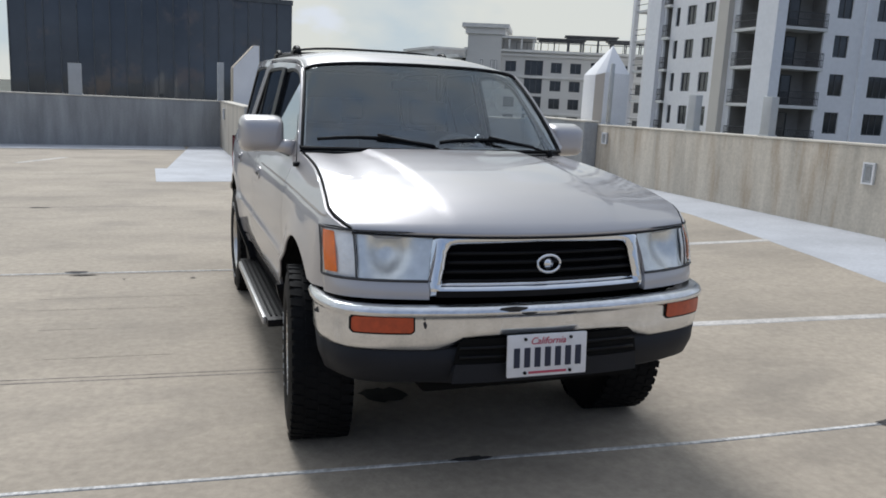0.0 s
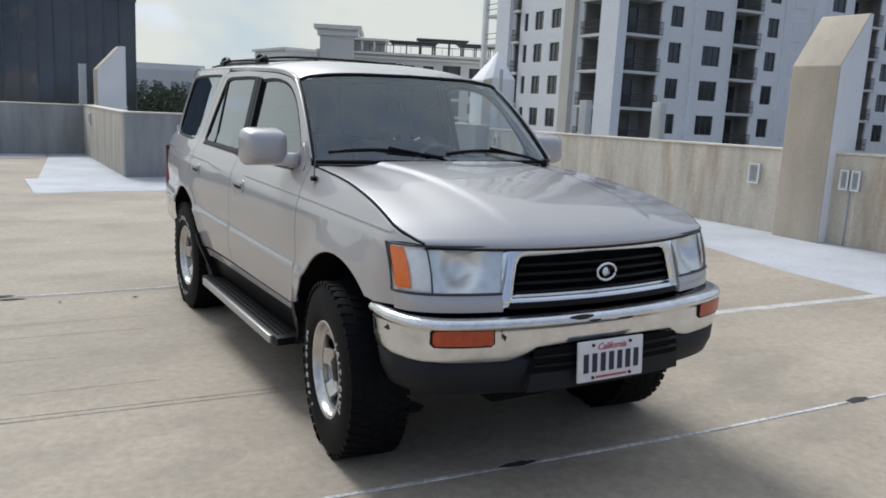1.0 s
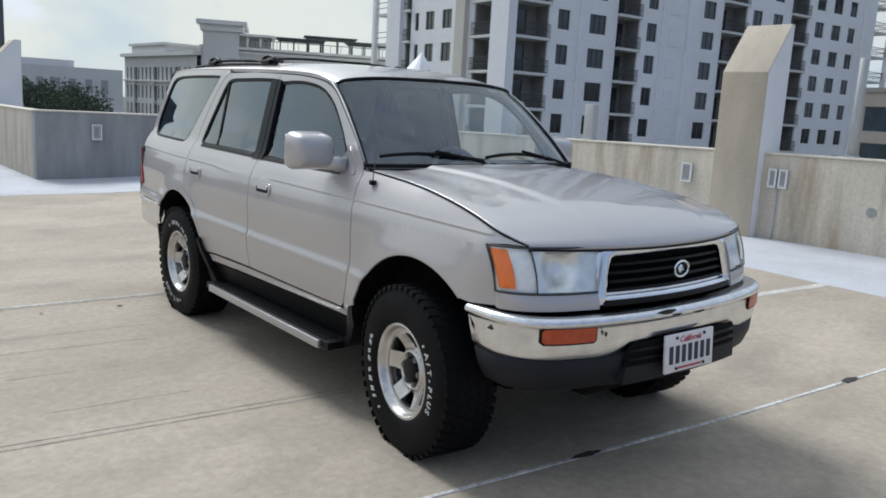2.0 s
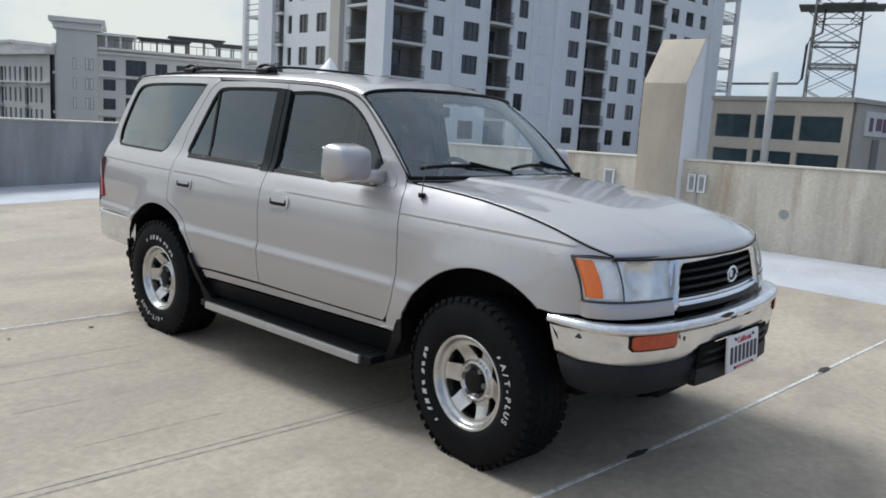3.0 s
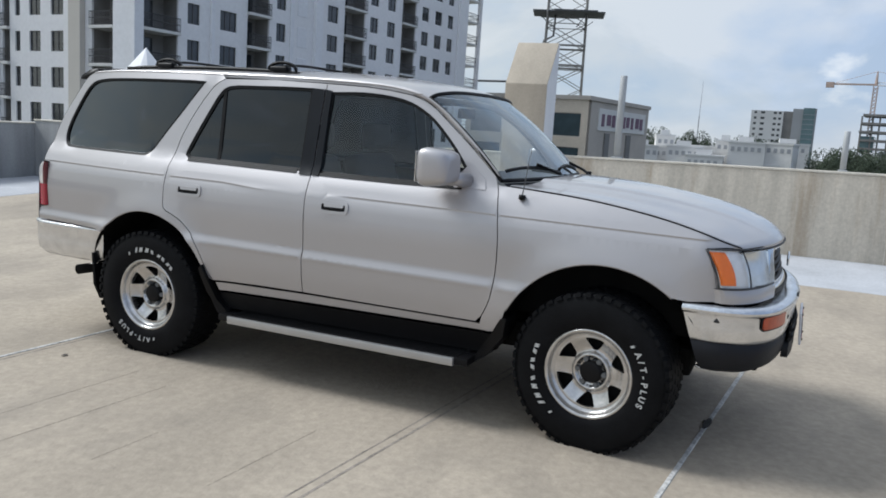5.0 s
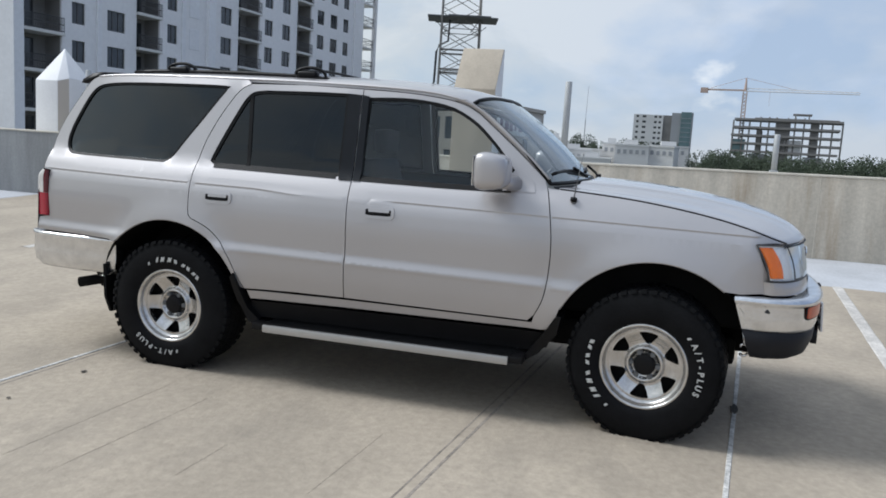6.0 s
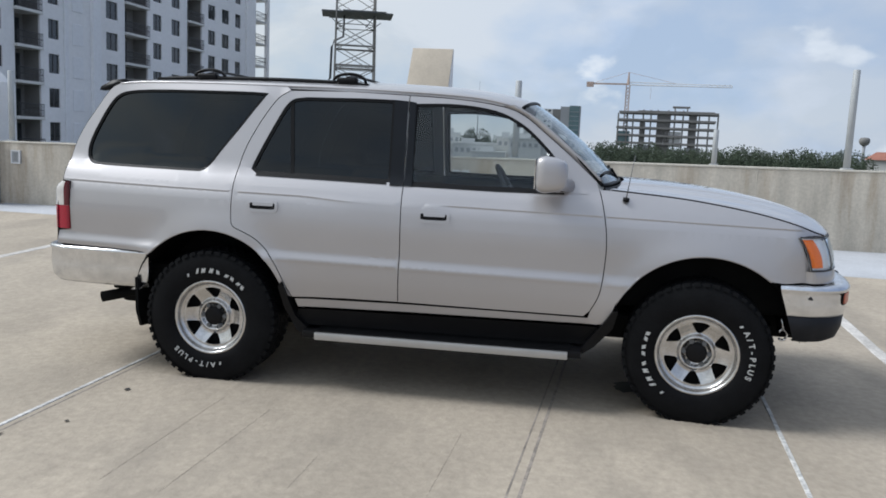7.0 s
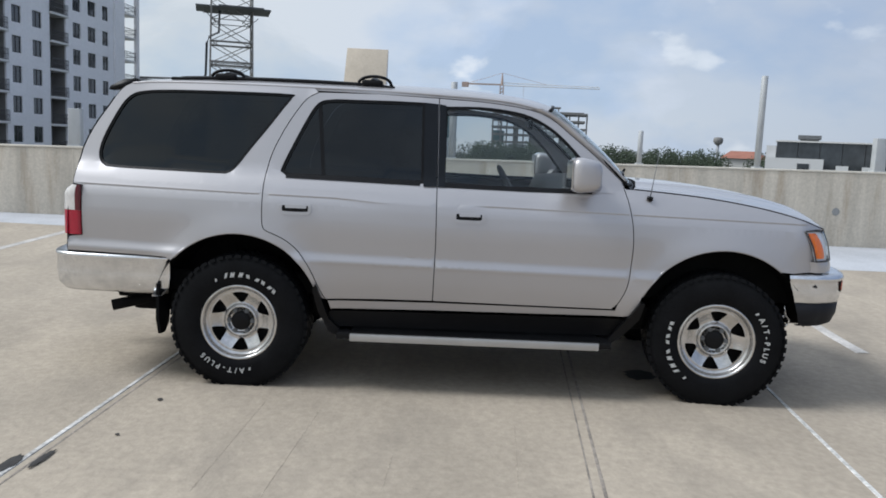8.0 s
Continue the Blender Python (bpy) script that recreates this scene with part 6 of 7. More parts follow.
# open corner balconies: posts and slabs with the sky behind
for ox, oy, sx, sy in ((49.02, 0.4, 4.2, 3.5), (-0.10, 17.24, 3.2, 2.7)):
    for px, py in ((0, 0), (sx, 0), (0, sy), (sx, sy)):
        bm = bmesh.new()
        box(bm, ox + px - 0.22, oy + py - 0.22, BASE, ox + px + 0.22, oy + py + 0.22, TOPZ)
        part("balcony_post", bm, M_TOWER, tower)
    for z in levels:
        bm = bmesh.new()
        box(bm, ox, oy, z - 0.10, ox + sx, oy + sy, z + 0.10)
        s_ = part("balcony_slab", bm, M_SLAB, tower)
        bm = bmesh.new()
        for zz in (0.55, 1.02):
            box(bm, ox, oy, z + zz, ox + sx, oy + 0.05, z + zz + 0.05)
            box(bm, ox + sx - 0.05, oy, z + zz, ox + sx, oy + sy, z + zz + 0.05)
            box(bm, ox, oy, z + zz, ox + 0.05, oy + sy, z + zz + 0.05)
        for k in range(14):
            x = ox + sx * k / 13
            box(bm, x - 0.015, oy + 0.01, z + 0.1, x + 0.015, oy + 0.04, z + 1.02)
        part("railing", bm, M_RAIL, s_)

# dark glass office block
dark = thing("glass_office", "dark glass office block with slim mullions", "building", (-10.2, 60.0, 0))
bm = bmesh.new()
box(bm, 0, 0.05, -16, 19.3, 14, 7.75)
part("core", bm, M_DARK, dark)
n_ = 18
for r, (z0, z1) in enumerate(((-3.0, 7.75),)):
    for k in range(n_):
        bm = bmesh.new()
        w_ = 19.3 / n_
        j = 0.010 * math.sin(k * 2.3 + r)
        box(bm, k * w_ + 0.03, -0.05 + j, z0, (k + 1) * w_ - 0.03, 0.0, z1)
        for v in bm.verts:
            v.co.y += 0.014 * math.sin(k * 1.7 + r * 2.1) * (v.co.x - k * w_) + 0.004 * math.cos(k * 3.1 + r) * (v.co.z - z0)
        part("pane", bm, M_DGLASS, dark)
for k in range(n_ + 1):
    bm = bmesh.new()
    x = 19.3 * k / n_
    box(bm, x - 0.035, -0.12, -3, x + 0.035, -0.06, 7.78)
    part("mullion", bm, M_STEEL, dark)
bm = bmesh.new()
box(bm, -0.1, -0.15, 7.76, 19.4, 14.1, 8.1)
part("roof_edge", bm, M_STEEL, dark)

# cream hotel with roof pergolas
hotel = thing("hotel", "cream stucco block with small windows and roof pergolas", "building", (33.5, 85.0, 0), -27.0)
HL, HZ = 22.0, 7.1
wins, bays = [], []
for z in (-3.35, -1.3, 0.72, 2.74, 4.78):
    wins += [(a, a + 1.25, z, z + 1.18) for a in (4.65, 9.9, 12.1, 17.5, 19.6)]
    bays += [(a, a + 2.1, z - 0.35, z + 1.35) for a in (6.9, 14.4)]
bm = bmesh.new()
facade(bm, 0, HL, -16, HZ, wins + bays, 0.3)
part("wall", bm, M_LOWB, hotel)
# wall behind the openings, in the same shade-darkened colour
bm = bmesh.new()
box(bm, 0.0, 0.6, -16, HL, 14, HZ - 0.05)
part("inner_wall", bm, M_RECESS_SHADE, hotel)
wm, bmesh_ = window_mesh("window", 1.25, 1.18, M_PANE, M_FRAME, 1, 0.2), window_mesh("window", 2.1, 1.7, M_PANE, M_FRAME, 2, 0.35)
for o in wins:
    window(wm, hotel, Matrix.Translation(((o[0] + o[1]) / 2, 0, o[2])))
for o in bays:
    window(bmesh_, hotel, Matrix.Translation(((o[0] + o[1]) / 2, 0, o[2])))
for z, out in ((HZ, 0.45), (HZ - 0.45, 0.2), (4.25, 0.15), (0.15, 0.12)):
    bm = bmesh.new()
    box(bm, -0.2, -out, z - 0.12, HL + 0.2, -0.002, z + 0.15)
    part("cornice", bm, M_SLAB, hotel)
bm = bmesh.new()
box(bm, 0.2, -0.5, -16, 4.1, 8.0, 8.8)
part("corner_tower", bm, M_LOWB, hotel)
me_slit = window_mesh("window", 0.34, 1.25, M_PANE, M_FRAME, 0, 0.05)
for z in (0.6, 2.65, 4.7):
    for x in (1.9, 3.1, 3.55):
        window(me_slit, hotel, Matrix.Translation((x, -0.545, z)))
        part("window_surround", boxed(x - 0.24, -0.53, z - 0.1, x + 0.24, -0.502, z + 1.35), M_SLAB, hotel)
bm = bmesh.new()
box(bm, -0.5, -1.0, 9.5, 4.9, 8.6, 9.95)
box(bm, -0.1, -0.7, 8.8, 4.5, 8.2, 9.49)
part("tower_cap", bm, M_SLAB, hotel)
bm = bmesh.new()
box(bm, 4.12, 0.6, HZ + 0.1, 7.6, 5.0, 8.45)
part("roof_room", bm, M_LOWB, hotel)
bm = bmesh.new()
box(bm, 4.12, -0.6, 8.46, 8.0, 5.3, 8.72)
for x in (5.0, 6.4, 7.8):
    box(bm, x - 0.1, -0.5, HZ + 0.16, x + 0.1, -0.3, 8.45)
part("room_roof", bm, M_SLAB, hotel)
for k, (x0, x1, zz) in enumerate(((8.6, 13.2, 8.35), (11.8, 16.8, 8.75), (16.6, 21.6, 8.4))):
    bm = bmesh.new()
    for x in np.linspace(x0, x1, 4):
        for y in (0.6, 2.4):
            box(bm, x - 0.06, y - 0.06, HZ + 0.1, x + 0.06, y + 0.06, zz)
    for y in (0.5, 1.1, 1.7, 2.3):
        box(bm, x0 - 0.3, y, zz, x1 + 0.3, y + 0.12, zz + 0.2)
    box(bm, x0 - 0.55, 0.2, zz + 0.21, x1 + 0.55, 2.8, zz + 0.36, 0.05, 1)
    part("pergola", bm, M_STEEL, hotel)
bm = bmesh.new()
for x in np.arange(5.8, 22.0, 1.2):
    box(bm, x, -0.2, HZ + 0.15, x + 0.05, -0.15, HZ + 1.0)
box(bm, 5.8, -0.2, HZ + 0.95, 22.0, -0.15, HZ + 1.03)
part("roof_railing", bm, M_STEEL, hotel)
# its west wing, seen along its side
wing_m = hotel.matrix_world.inverted() @ pose(32.2, 107.0, 0, 0, 0, -87.3)
wins = []
for z in (-1.7, 0.55, 2.8):
    for k, a in enumerate(np.arange(0.7, 20.4, 1.24)):
        wide = 1.0 if k % 5 == 2 else 0.5
        wins.append((a, a + wide, z + (0.15 if wide > 0.9 else 0.45), z + 2.0))
bm = bmesh.new()
facade(bm, 0, 21.5, -16, 6.1, wins, 0.3)
o = part("wall", bm, M_LOWB, hotel)
o.matrix_local = wing_m
wm2 = {0.5: window_mesh("window", 0.5, 1.55, M_PANE, M_FRAME, 0, 0.2), 1.0: window_mesh("window", 1.0, 1.85, M_PANE, M_FRAME, 1, 0.28)}
for a, b, c, d_ in wins:
    window(wm2[round(b - a, 1)], hotel, wing_m @ Matrix.Translation(((a + b) / 2, 0, c)))
    if b - a > 0.9:
        o = part("balcony_slab", boxed(a - 0.15, -0.35, c - 0.14, b + 0.15, -0.003, c - 0.02), M_SLAB, hotel)
        o.matrix_local = wing_m
# again the shade-darkened colour behind the wing's windows
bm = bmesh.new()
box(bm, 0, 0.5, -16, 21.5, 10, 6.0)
o = part("inner_wall", bm, M_RECESS_SHADE, hotel)
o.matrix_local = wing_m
bm = bmesh.new()
box(bm, -0.3, -0.5, 6.1, 21.5, 10, 6.5)
box(bm, -0.3, -0.3, 3.05, 21.5, -0.002, 3.25)
box(bm, 2.5, 0.0, 6.5, 13.0, 9, 7.4)
box(bm, 2.2, -0.3, 7.4, 13.3, 9.2, 7.7)
o = part("wing_roof", bm, M_SLAB, hotel)
o.matrix_local = wing_m

# ochre office with blue-grey panes, and its grey flank
office = thing("ochre_office", "ochre office block with bands of blue-grey panes", "building", (61.4, 25.4, 0), -100.5)
OL = 11.5
ops = []
for z in (-8.2, -4.6, -1.0, 1.75):
    for a, b in ((0.45, 3.6), (4.0, 7.25), (7.65, 10.9)):
        ops.append((a, b, z, z + 1.9))
bm = bmesh.new()
facade(bm, 0, OL, -16, 4.75, ops, 0.15)
part("wall", bm, M_BROWN, office)
bm = bmesh.new()
box(bm, 0, 0.5, -16, OL, 14, 4.7)
part("flank", bm, M_BROWNGREY, office)
for a, b, c, d_ in ops:
    k = round(b - a, 2)
    if ("o", k) not in me_cache:
        me_cache["o", k] = window_mesh("window", k, 1.9, M_BLUEPANE, M_BROWNGREY, 0, 0.10)
    window(me_cache["o", k], office, Matrix.Translation(((a + b) / 2, 0, c)))
bm = bmesh.new()
box(bm, -0.1, -0.15, 4.72, OL + 0.15, 14.1, 5.05)
part("roof_edge", bm, M_BROWNGREY, office)
for y0, y1 in ((3.6, 4.6), (8.6, 9.6)):
    bm = bmesh.new()
    box(bm, OL, y0, -16, OL + 0.12, y1, 2.2)
    part("flank_strip", bm, M_FARDARK, office)
bm = bmesh.new()
box(bm, OL, 2.0, 2.4, OL + 0.10, 13.0, 4.2)
part("flank_panel", bm, M_SLAB, office)
for k in range(9):
    y0 = 2.6 + 1.12 * k
    part("sign_bar", boxed(OL + 0.101, y0, 2.75 + 0.1 * (k % 2), OL + 0.14, y0 + 0.55 + 0.3 * ((k * 5) % 3) / 2, 3.75), M_SIGN, office)

# lattice mast
mast = thing("lattice_mast", "grey steel lattice mast with a round platform", "mast", (96.0, 26.4, 0), 15)
bm = bmesh.new()
H0, H1 = -16.0, 40.0


def leg(i, z):
    s = 2.55 - 0.012 * (z - 5)
    return (s * (1, -1, -1, 1)[i % 4], s * (1, 1, -1, -1)[i % 4], z)


for i in range(4):
    tube(bm, [leg(i, H0), leg(i, H1)], 0.11, 6)
zs = np.arange(0.0, 32.0, 2.6)
for k in range(len(zs) - 1):
    for i in range(4):
        a, b, c, d_ = leg(i, zs[k]), leg(i + 1, zs[k + 1]), leg(i + 1, zs[k]), leg(i, zs[k + 1])
        tube(bm, [a, b], 0.05, 4)
        tube(bm, [c, d_], 0.05, 4)
        if k % 2:
            tube(bm, [d_, b], 0.05, 4)
part("lattice", bm, M_MAST, mast)
bm = bmesh.new()
for x0, y0, x1, y1, z in ((-5.3, -3.6, -1.6, 1.6, 16.7), (-2.4, -4.6, 2.4, 4.2, 17.0), (1.8, -1.6, 5.3, 3.4, 17.3)):
    box(bm, x0, y0, z, x1, y1, z + 0.16)
part("platform", bm, M_STEEL, mast)
for a in np.linspace(0.6, 2 * math.pi + 0.6, 5)[:-1]:
    bm = bmesh.new()
    tube(bm, [(2.2 * math.cos(a), 2.2 * math.sin(a), 15.3), (4.0 * math.cos(a), 4.0 * math.sin(a), 16.6)], 0.05, 5)
    part("platform_strut", bm, M_STEEL, mast)
for z in (10.6, 13.0):
    bm = bmesh.new()
    for i in range(4):
        tube(bm, [leg(i, z), leg(i + 1, z)], 0.13, 6)
    part("ring_beam", bm, M_MAST, mast)
bm = bmesh.new()
tube(bm, [(-1.0, 1.4, 17), (-1.0, 1.5, 14.2), (-1.2, 2.6, 13.6), (-1.2, 2.9, 12.8), (-1.2, 3.0, 9.0), (-1.2, 3.4, 8.45), (-1.2, 11.0, 8.2)], 0.15, 6)
part("feeder_pipe", bm, M_STEEL, mast, smooth=True)

# far things to the east
block = thing("white_block", "far white block with small dark windows", "building", (296.0, 6.4, 0), -90)
bm = bmesh.new()
ops = [(a, a + w, z, z + 0.8) for z in np.arange(-6, 15.0, 1.9) for a, w in ((-4.4, 0.9), (-2.2, 1.3), (1.9, 1.0), (3.5, 0.9))]
facade(bm, -5.3, 5.1, -16, 16.0, ops, 0.2)
part("wall", bm, M_FARWHITE, block)
bm = bmesh.new()
box(bm, -5.3, 0.6, -16, 5.1, 9, 15.9)
part("core", bm, M_FARDARK, block)
small = {w: window_mesh("window", w, 0.8, M_PANE, M_FRAME, 0, 0.15) for w in (0.9, 1.0, 1.3)}
for a, b, c, d_ in ops:
    window(small[round(b - a, 1)], block, Matrix.Translation(((a + b) / 2, 0, c)))
block2 = thing("glass_tower", "far teal glass tower beside the white block", "building", (296.0, -3.8, 0), -90)
# the flank's shade is put into its colour, a darker grey than the face
for x0, x1, y0, z1, mat, nm in ((-5.08, -2.2, 0.4, 16.0, M_FARDARK, "shaded_flank"), (-2.2, 1.0, 0.0, 17.0, M_FARGREY, "pale_face"), (1.0, 4.6, -0.6, 17.4, M_FARGLASS, "glass_face"), (4.6, 5.2, -0.3, 17.3, M_FARGREY, "stair_core")):
    bm = bmesh.new()
    box(bm, x0, y0, -16, x1, 9, z1)
    part(nm, bm, mat, block2)
for k in range(15):
    bm = bmesh.new()
    box(bm, 1.0, -0.72, -8 + 1.65 * k, 4.6, -0.605, -7.85 + 1.65 * k)
    part("floor_band", bm, M_FARGREY, block2)

site = thing("unfinished_block", "concrete frame of an unfinished block", "building", (340.0, -46.0, 2.2), -98)
for k in range(9):
    bm = bmesh.new()
    z = -10 + 3.2 * k
    box(bm, -20.5 + 0.4 * (k % 3), 0, z, 20.5 - 0.5 * ((k + 1) % 3), 14, z + 0.85)
    part("floor_slab", bm, M_FARDARK, site)
for k in range(13):
    bm = bmesh.new()
    x = -20 + 40 * k / 12
    x += 0.5 * math.sin(k * 2.3)
    box(bm, x - 0.3, 1.2, -18.2, x + 0.3, 2.0, 15.6 + (1.6 if 2 < k < 9 else 0))
    part("pier", bm, M_FARDARK, site)
for x0, x1, z0, z1, mat in ((-13, -6, -4, 2.4, M_FARGREY), (-3, 6, 2.2, 8.4, M_FARWHITE), (8, 14, -4, 2, M_FARGREY), (-20, -15, 2, 8, M_FARGLASS), (-4, 1.5, -8, 15.6, M_FARDARK), (9, 12, 2, 15.6, M_FARDARK), (-11, -9, 2.4, 12, M_FARDARK)):
    bm = bmesh.new()
    box(bm, x0, 1.5, z0, x1, 13, z1)
    part("infill_panel", bm, mat, site)
bm = bmesh.new()
box(bm, -12, 2, 16.2, 19, 12, 16.9)
box(bm, 2, 3, 18.4, 9, 9, 19.0)
for x in (-11, -6, 0, 3, 8, 14):
    box(bm, x - 0.25, 2.4, 15.6, x + 0.25, 2.9, 18.4 if 2 < x < 9 else 16.2)
part("upper_slab", bm, M_FARDARK, site)
crane = thing("tower_crane", "slim orange-grey tower crane over the unfinished block", "crane", (347.0, -29.8, 2.0), -98)
bm = bmesh.new()
for sx in (-0.75, 0.75):
    for sy in (-0.75, 0.75):
        box(bm, sx - 0.14, sy - 0.14, -18, sx + 0.14, sy + 0.14, 27.6)
for k in range(29):
    z = -15 + 1.45 * k
    for sy in (-0.75, 0.75):
        tube(bm, [(-0.75, sy, z), (0.75, sy, z + 1.45)], 0.10, 4)
        tube(bm, [(0.75, sy, z), (-0.75, sy, z + 1.45)], 0.10, 4)
part("mast", bm, M_CRANE, crane)
bm = bmesh.new()
box(bm, -17.5, -0.5, 27.7, 0, 0.5, 28.3)
box(bm, -17.5, -0.9, 26.6, -14.6, 0.9, 28.7)
part("counter_jib", bm, M_CRANE, crane)
bm = bmesh.new()
tube(bm, [(0, -0.5, 27.7), (42, -0.5, 27.5)], 0.14, 4)
tube(bm, [(0, 0.5, 27.7), (42, 0.5, 27.5)], 0.14, 4)
tube(bm, [(0, 0, 28.9), (42, 0, 28.2)], 0.14, 4)
for k in range(21):
    tube(bm, [(2 * k, -0.5, 27.7), (2 * k + 1, 0, 28.6), (2 * k + 2, -0.5, 27.7)], 0.09, 4)
part("jib", bm, M_FARWHITE, crane)
bm = bmesh.new()
tube(bm, [(0, 0, 27.6), (0, 0, 33.0)], [0.7, 0.25], 6)
tube(bm, [(0, 0, 33), (20, 0, 28.5)], 0.07, 4)
tube(bm, [(0, 0, 33), (-14, 0, 28.5)], 0.07, 4)
tube(bm, [(9.5, 0, 27.6), (9.5, 0, 22.0)], 0.07, 4)
part("tower_head", bm, M_CRANE, crane)

aerial_mast = thing("radio_mast", "very thin far radio mast with a short lower sleeve", "mast", (300.0, 29.2, 0))
bm = bmesh.new()
tube(bm, [(0, 0.2, -16), (0, 0.2, 13.0)], 0.17, 6)
part("sleeve", bm, M_FARGREY, aerial_mast)
bm = bmesh.new()
tube(bm, [(0, 0.2, 13.0), (0, 0, 25.6)], [0.10, 0.05], 5)
part("whip", bm, M_FARGREY, aerial_mast)
rnd = random.Random(4)
for k in range(16):
    az = 80.2 + k * 0.66
    d = 190 + rnd.uniform(-15, 30)
    h = rnd.uniform(-1.6, 3.6) if k % 3 else rnd.uniform(1.0, 4.0)
    wd = rnd.uniform(4.0, 9.0)
    b = thing("low_building", "low far pale flat-roofed building", "building", (-4.2 + d * math.sin(radians(az)), -1.1 + d * math.cos(radians(az)), 0), -az + rnd.uniform(-8, 8), group="low far roofs")
    bm = bmesh.new()
    box(bm, -wd / 2, 0, -16, wd / 2, 10, h)
    part("wall", bm, rnd.choice((M_FARWHITE, M_FARWHITE, M_SLAB, M_LOWB)), b)
    bm = bmesh.new()
    box(bm, -wd / 2 - 0.15, -0.15, h, wd / 2 + 0.15, 10.1, h + 0.35)
    if k % 2:
        box(bm, -wd / 4, 2, h + 0.35, wd / 6, 5, h + 1.4)
    part("roof", bm, M_FARWHITE if k % 2 else M_SLAB, b)
    for j in range(int(wd / 1.3)):
        bm = bmesh.new()
        x = -wd / 2 + 0.5 + j * 1.3
        box(bm, x, -0.06, h - 1.7, x + 0.7, -0.005, h - 0.8)
        part("window", bm, M_FARGREY, b)

club = thing("glazed_hall", "white hall with a long dark glazed front", "building", (101.5, -46.0, 0.38), -115)
club.scale = (0.9, 1.0, 1.0)
bm = bmesh.new()
box(bm, -2.2, 0, -16.4, 26, 14, 0.4)
box(bm, -2.2, 0.002, 0.4, -0.85, 13.9, 3.3)
part("wall", bm, M_FARWHITE, club)
for k in range(9):
    bm = bmesh.new()
    box(bm, -0.8 + 2.98 * k, -0.05, 0.41, -0.8 + 2.98 * k + 2.9, 0.3, 3.85)
    part("pane", bm, M_PANE, club)
bm = bmesh.new()
box(bm, -0.7, 0.31, 0.41, 25.9, 13.8, 3.84)
part("core", bm, M_FARDARK, club)
bm = bmesh.new()
box(bm, -1.0, -0.3, 3.86, 26.3, 14.2, 4.05)
part("roof_edge", bm, M_SLAB, club)
bm = bmesh.new()
box(bm, 2.3, 2, 4.06, 4.9, 6, 4.35)
box(bm, 2.0, 1.8, 4.36, 5.2, 6.2, 4.85)
part("roof_unit", bm, M_STEEL, club)
for x0, x1, z1, mat, nm in ((-2.2, 5.7, 1.7, M_FARWHITE, "end_wall"), (7.4, 9.0, 0.95, M_FARWHITE, "pier"), (10.8, 13.2, 0.9, M_FARWHITE, "pier"), (15.5, 18.0, 1.0, M_FARWHITE, "pier")):
    bm = bmesh.new()
    box(bm, x0, -0.9, -16.4, x1, -0.1, z1)
    part(nm, bm, mat, club)
bm = bmesh.new()
box(bm, 2.2, -0.98, 0.1, 3.8, -0.905, 1.05)
part("entrance", bm, M_PANE, club)
red = thing("red_roof_house", "far house with a red tiled roof", "house", (205.0, -82.3, 0.9), -112)
bm = bmesh.new()
box(bm, -5.6, 0, -16.9, 5.6, 9, 1.2)
part("wall", bm, M_LOWB, red)
bm = bmesh.new()
vs = [bm.verts.new(c) for c in ((-6.1, -0.6, 1.2), (6.1, -0.6, 1.2), (6.1, 9.6, 1.2), (-6.1, 9.6, 1.2), (-3.6, 4.5, 3.2), (3.6, 4.5, 3.2))]
for q in ((0, 1, 5, 4), (1, 2, 5), (2, 3, 4, 5), (3, 0, 4)):
    bm.faces.new([vs[i] for i in q])
part("roof", bm, M_REDROOF, red)
wt_ = thing("water_tower", "far grey water tower on a slim stem", "water tower", (465.0, -169.9, 0))
bm = bmesh.new()
lathe = [(0.05, 15.0), (1.9, 14.8), (2.7, 14.1), (2.8, 12.4), (2.2, 11.2), (0.9, 10.2)]
sheet(bm, [[(q * math.cos(a), q * math.sin(a), z) for a in np.linspace(0, 2 * math.pi, 17)] for q, z in lathe], False)
bmesh.ops.remove_doubles(bm, verts=bm.verts, dist=1e-4)
bmesh.ops.recalc_face_normals(bm, faces=bm.faces)
part("tank", bm, M_FARDARK, wt_, smooth=True)
bm = bmesh.new()
tube(bm, [(0, 0, -16), (0, 0, 4), (0, 0, 10.3)], [1.1, 0.7, 0.9], 8)
part("stem", bm, M_FARGREY, wt_, smooth=True)


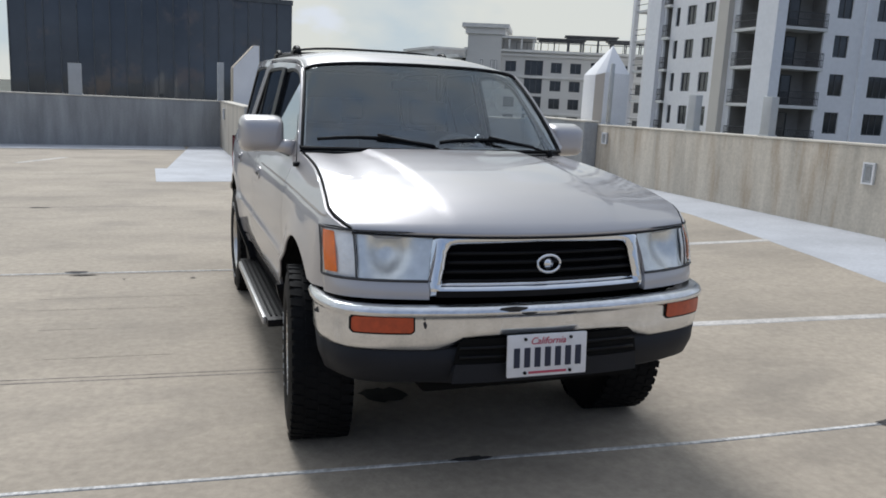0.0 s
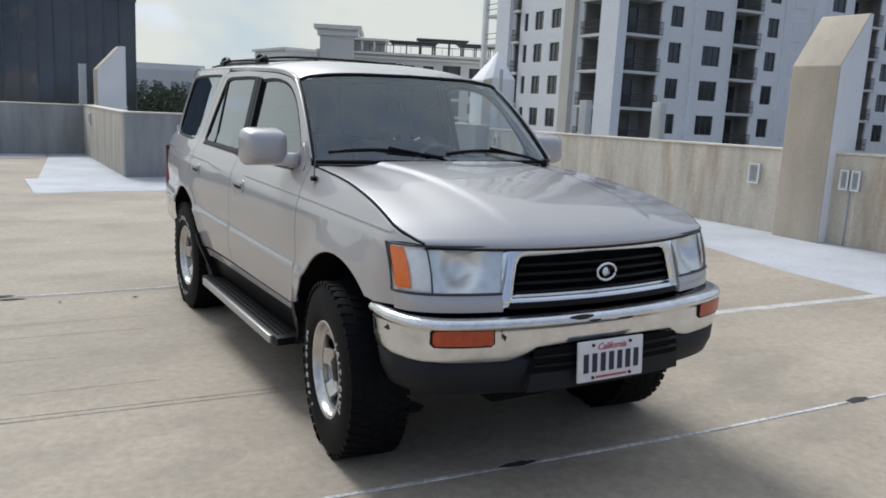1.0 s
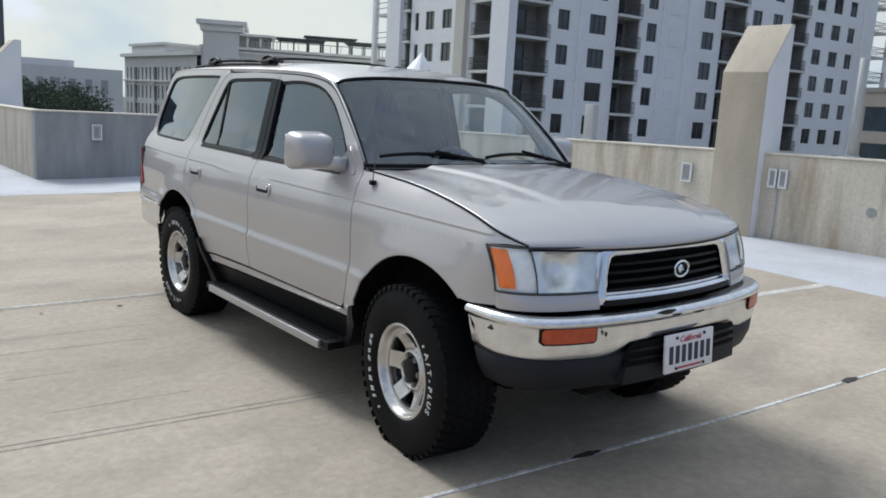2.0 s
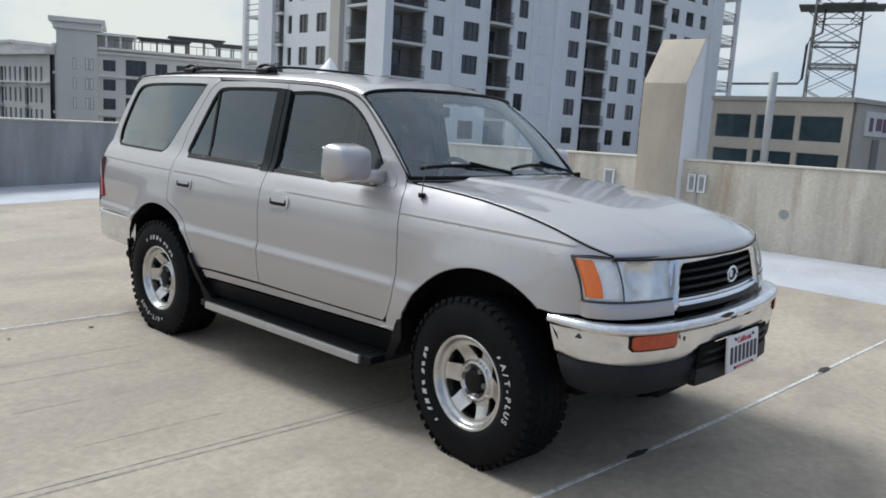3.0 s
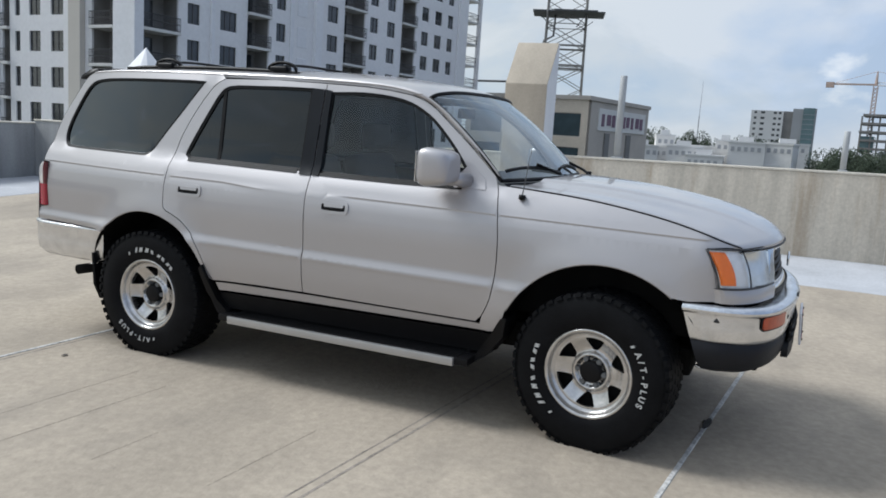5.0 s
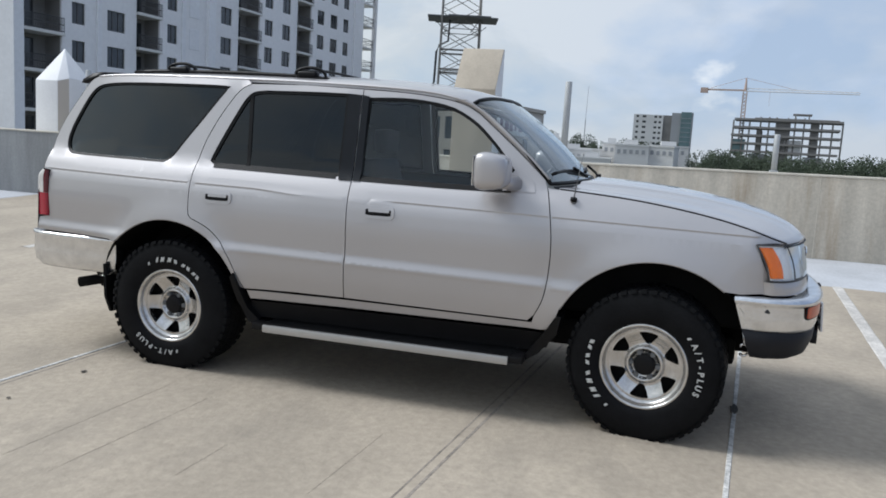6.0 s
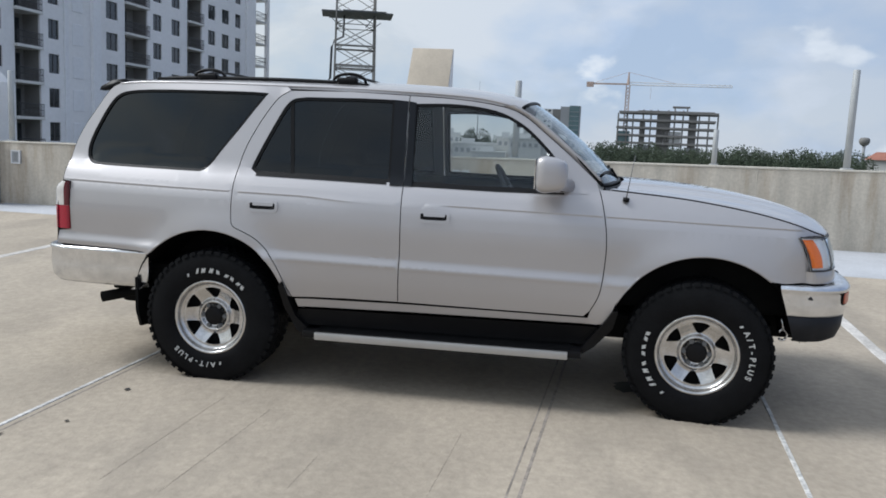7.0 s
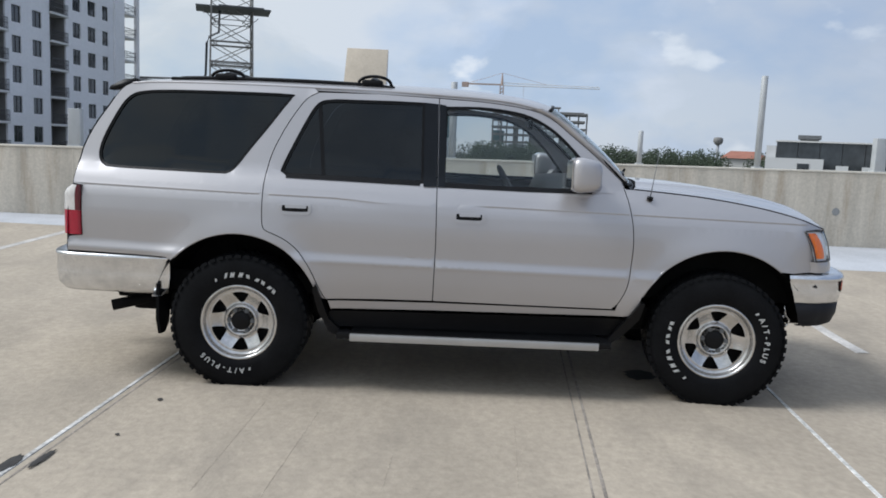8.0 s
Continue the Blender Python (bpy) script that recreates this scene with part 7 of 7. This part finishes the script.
def tree(at, height, spread, seed):
    """A tapered trunk with limbs, and a crown of many small leaf tufts."""
    r = random.Random(seed)
    root = thing("tree", "dark green leafy tree rising from the city ground", "tree", at, r.uniform(0, 360), group="trees below the deck")
    bm = bmesh.new()
    tube(bm, [(0, 0, 0), (0.1, 0.1, height * 0.35), (0.2, -0.1, height * 0.62)], [0.35, 0.26, 0.14], 7)
    for k in range(5):
        a = k * 1.26 + r.uniform(-0.3, 0.3)
        tube(bm, [(0.1, 0, height * (0.32 + 0.06 * k)), (spread * 0.35 * math.cos(a), spread * 0.35 * math.sin(a), height * (0.55 + 0.06 * k)), (spread * 0.7 * math.cos(a), spread * 0.7 * math.sin(a), height * (0.66 + 0.06 * k))], [0.12, 0.08, 0.03], 5)
    part("trunk", bm, M_FARDARK, root)
    verts, faces = [], []
    for k in range(6500):
        a, b, c = r.uniform(0, 6.283), r.uniform(-1, 1), r.random() ** 0.26
        lump = 1 + 0.28 * math.sin(3 * a + seed) * math.cos(4 * b)
        s = math.sqrt(1 - b * b) * spread * c * lump
        p = Vector((s * math.cos(a), s * math.sin(a), height * 0.68 + b * height * 0.34 * c * lump))
        sz = r.uniform(0.09, 0.17) * spread / 3.4
        q = Euler((r.uniform(0, 3), r.uniform(0, 3), r.uniform(0, 6))).to_matrix()
        for d1, d2 in (((1, 0, 0), (0, 1, 0.2)), ((0, 0, 1), (0.8, 0.6, 0))):
            u, v = q @ Vector(d1) * sz, q @ Vector(d2) * sz
            i = len(verts)
            verts += [p - u, p + v * 0.7, p + u, p - v * 0.7]
            faces.append((i, i + 1, i + 2, i + 3))
    me_ = bpy.data.meshes.new("crown")
    me_.from_pydata(verts, [], faces)
    me_.materials.append(M_LEAF)
    c_ = new("crown", me_)
    c_.parent = root
    return root


seeds = [tree((0, 0, -400 - 40 * k), 17.5, 4.6, 11 + k) for k in range(3)]
places = []
for k in range(38):
    az = 92.5 + k * 0.62
    d = 215 + rnd.uniform(-30, 45)
    places.append((az, d, rnd.uniform(1.0, 1.08)))
for k in range(9):
    places.append((80.6 + k * 1.15, 250 + rnd.uniform(-12, 12), rnd.uniform(1.10, 1.24)))
for k in range(12):
    places.append((9.8 + 0.55 * k, 120 + rnd.uniform(-12, 20), rnd.uniform(0.92, 1.05)))
for k in range(10):
    places.append((17.2 + 0.8 * k, 72 + rnd.uniform(-6, 6), rnd.uniform(0.72, 0.82)))
for i, (az, d, s) in enumerate(places):
    at = (-4.0 + d * math.sin(radians(az)), -1.0 + d * math.cos(radians(az)), -16.0)
    src = seeds[i % 3]
    o = copy_thing(src, Matrix.Translation(at) @ Matrix.Rotation(rnd.uniform(0, 6.28), 4, "Z"))
    o.scale = (s, s, s)
for o in seeds:
    for c in list(o.children):
        bpy.data.objects.remove(c)
    bpy.data.objects.remove(o)
far = thing("far_building", "far pale hazy block on the skyline", "building", (52.0, 190.0, 0), -10)
bm = bmesh.new()
box(bm, -26, 0, -16, 6, 20, 6.5)
box(bm, -20, 2, 6.5, -4, 18, 8.0)
part("wall", bm, M_FARWHITE, far)
for k in range(9):
    bm = bmesh.new()
    box(bm, -25 + k * 3.3, -0.2, 1.0, -23.6 + k * 3.3, -0.01, 4.0)
    part("window", bm, M_FARGREY, far)
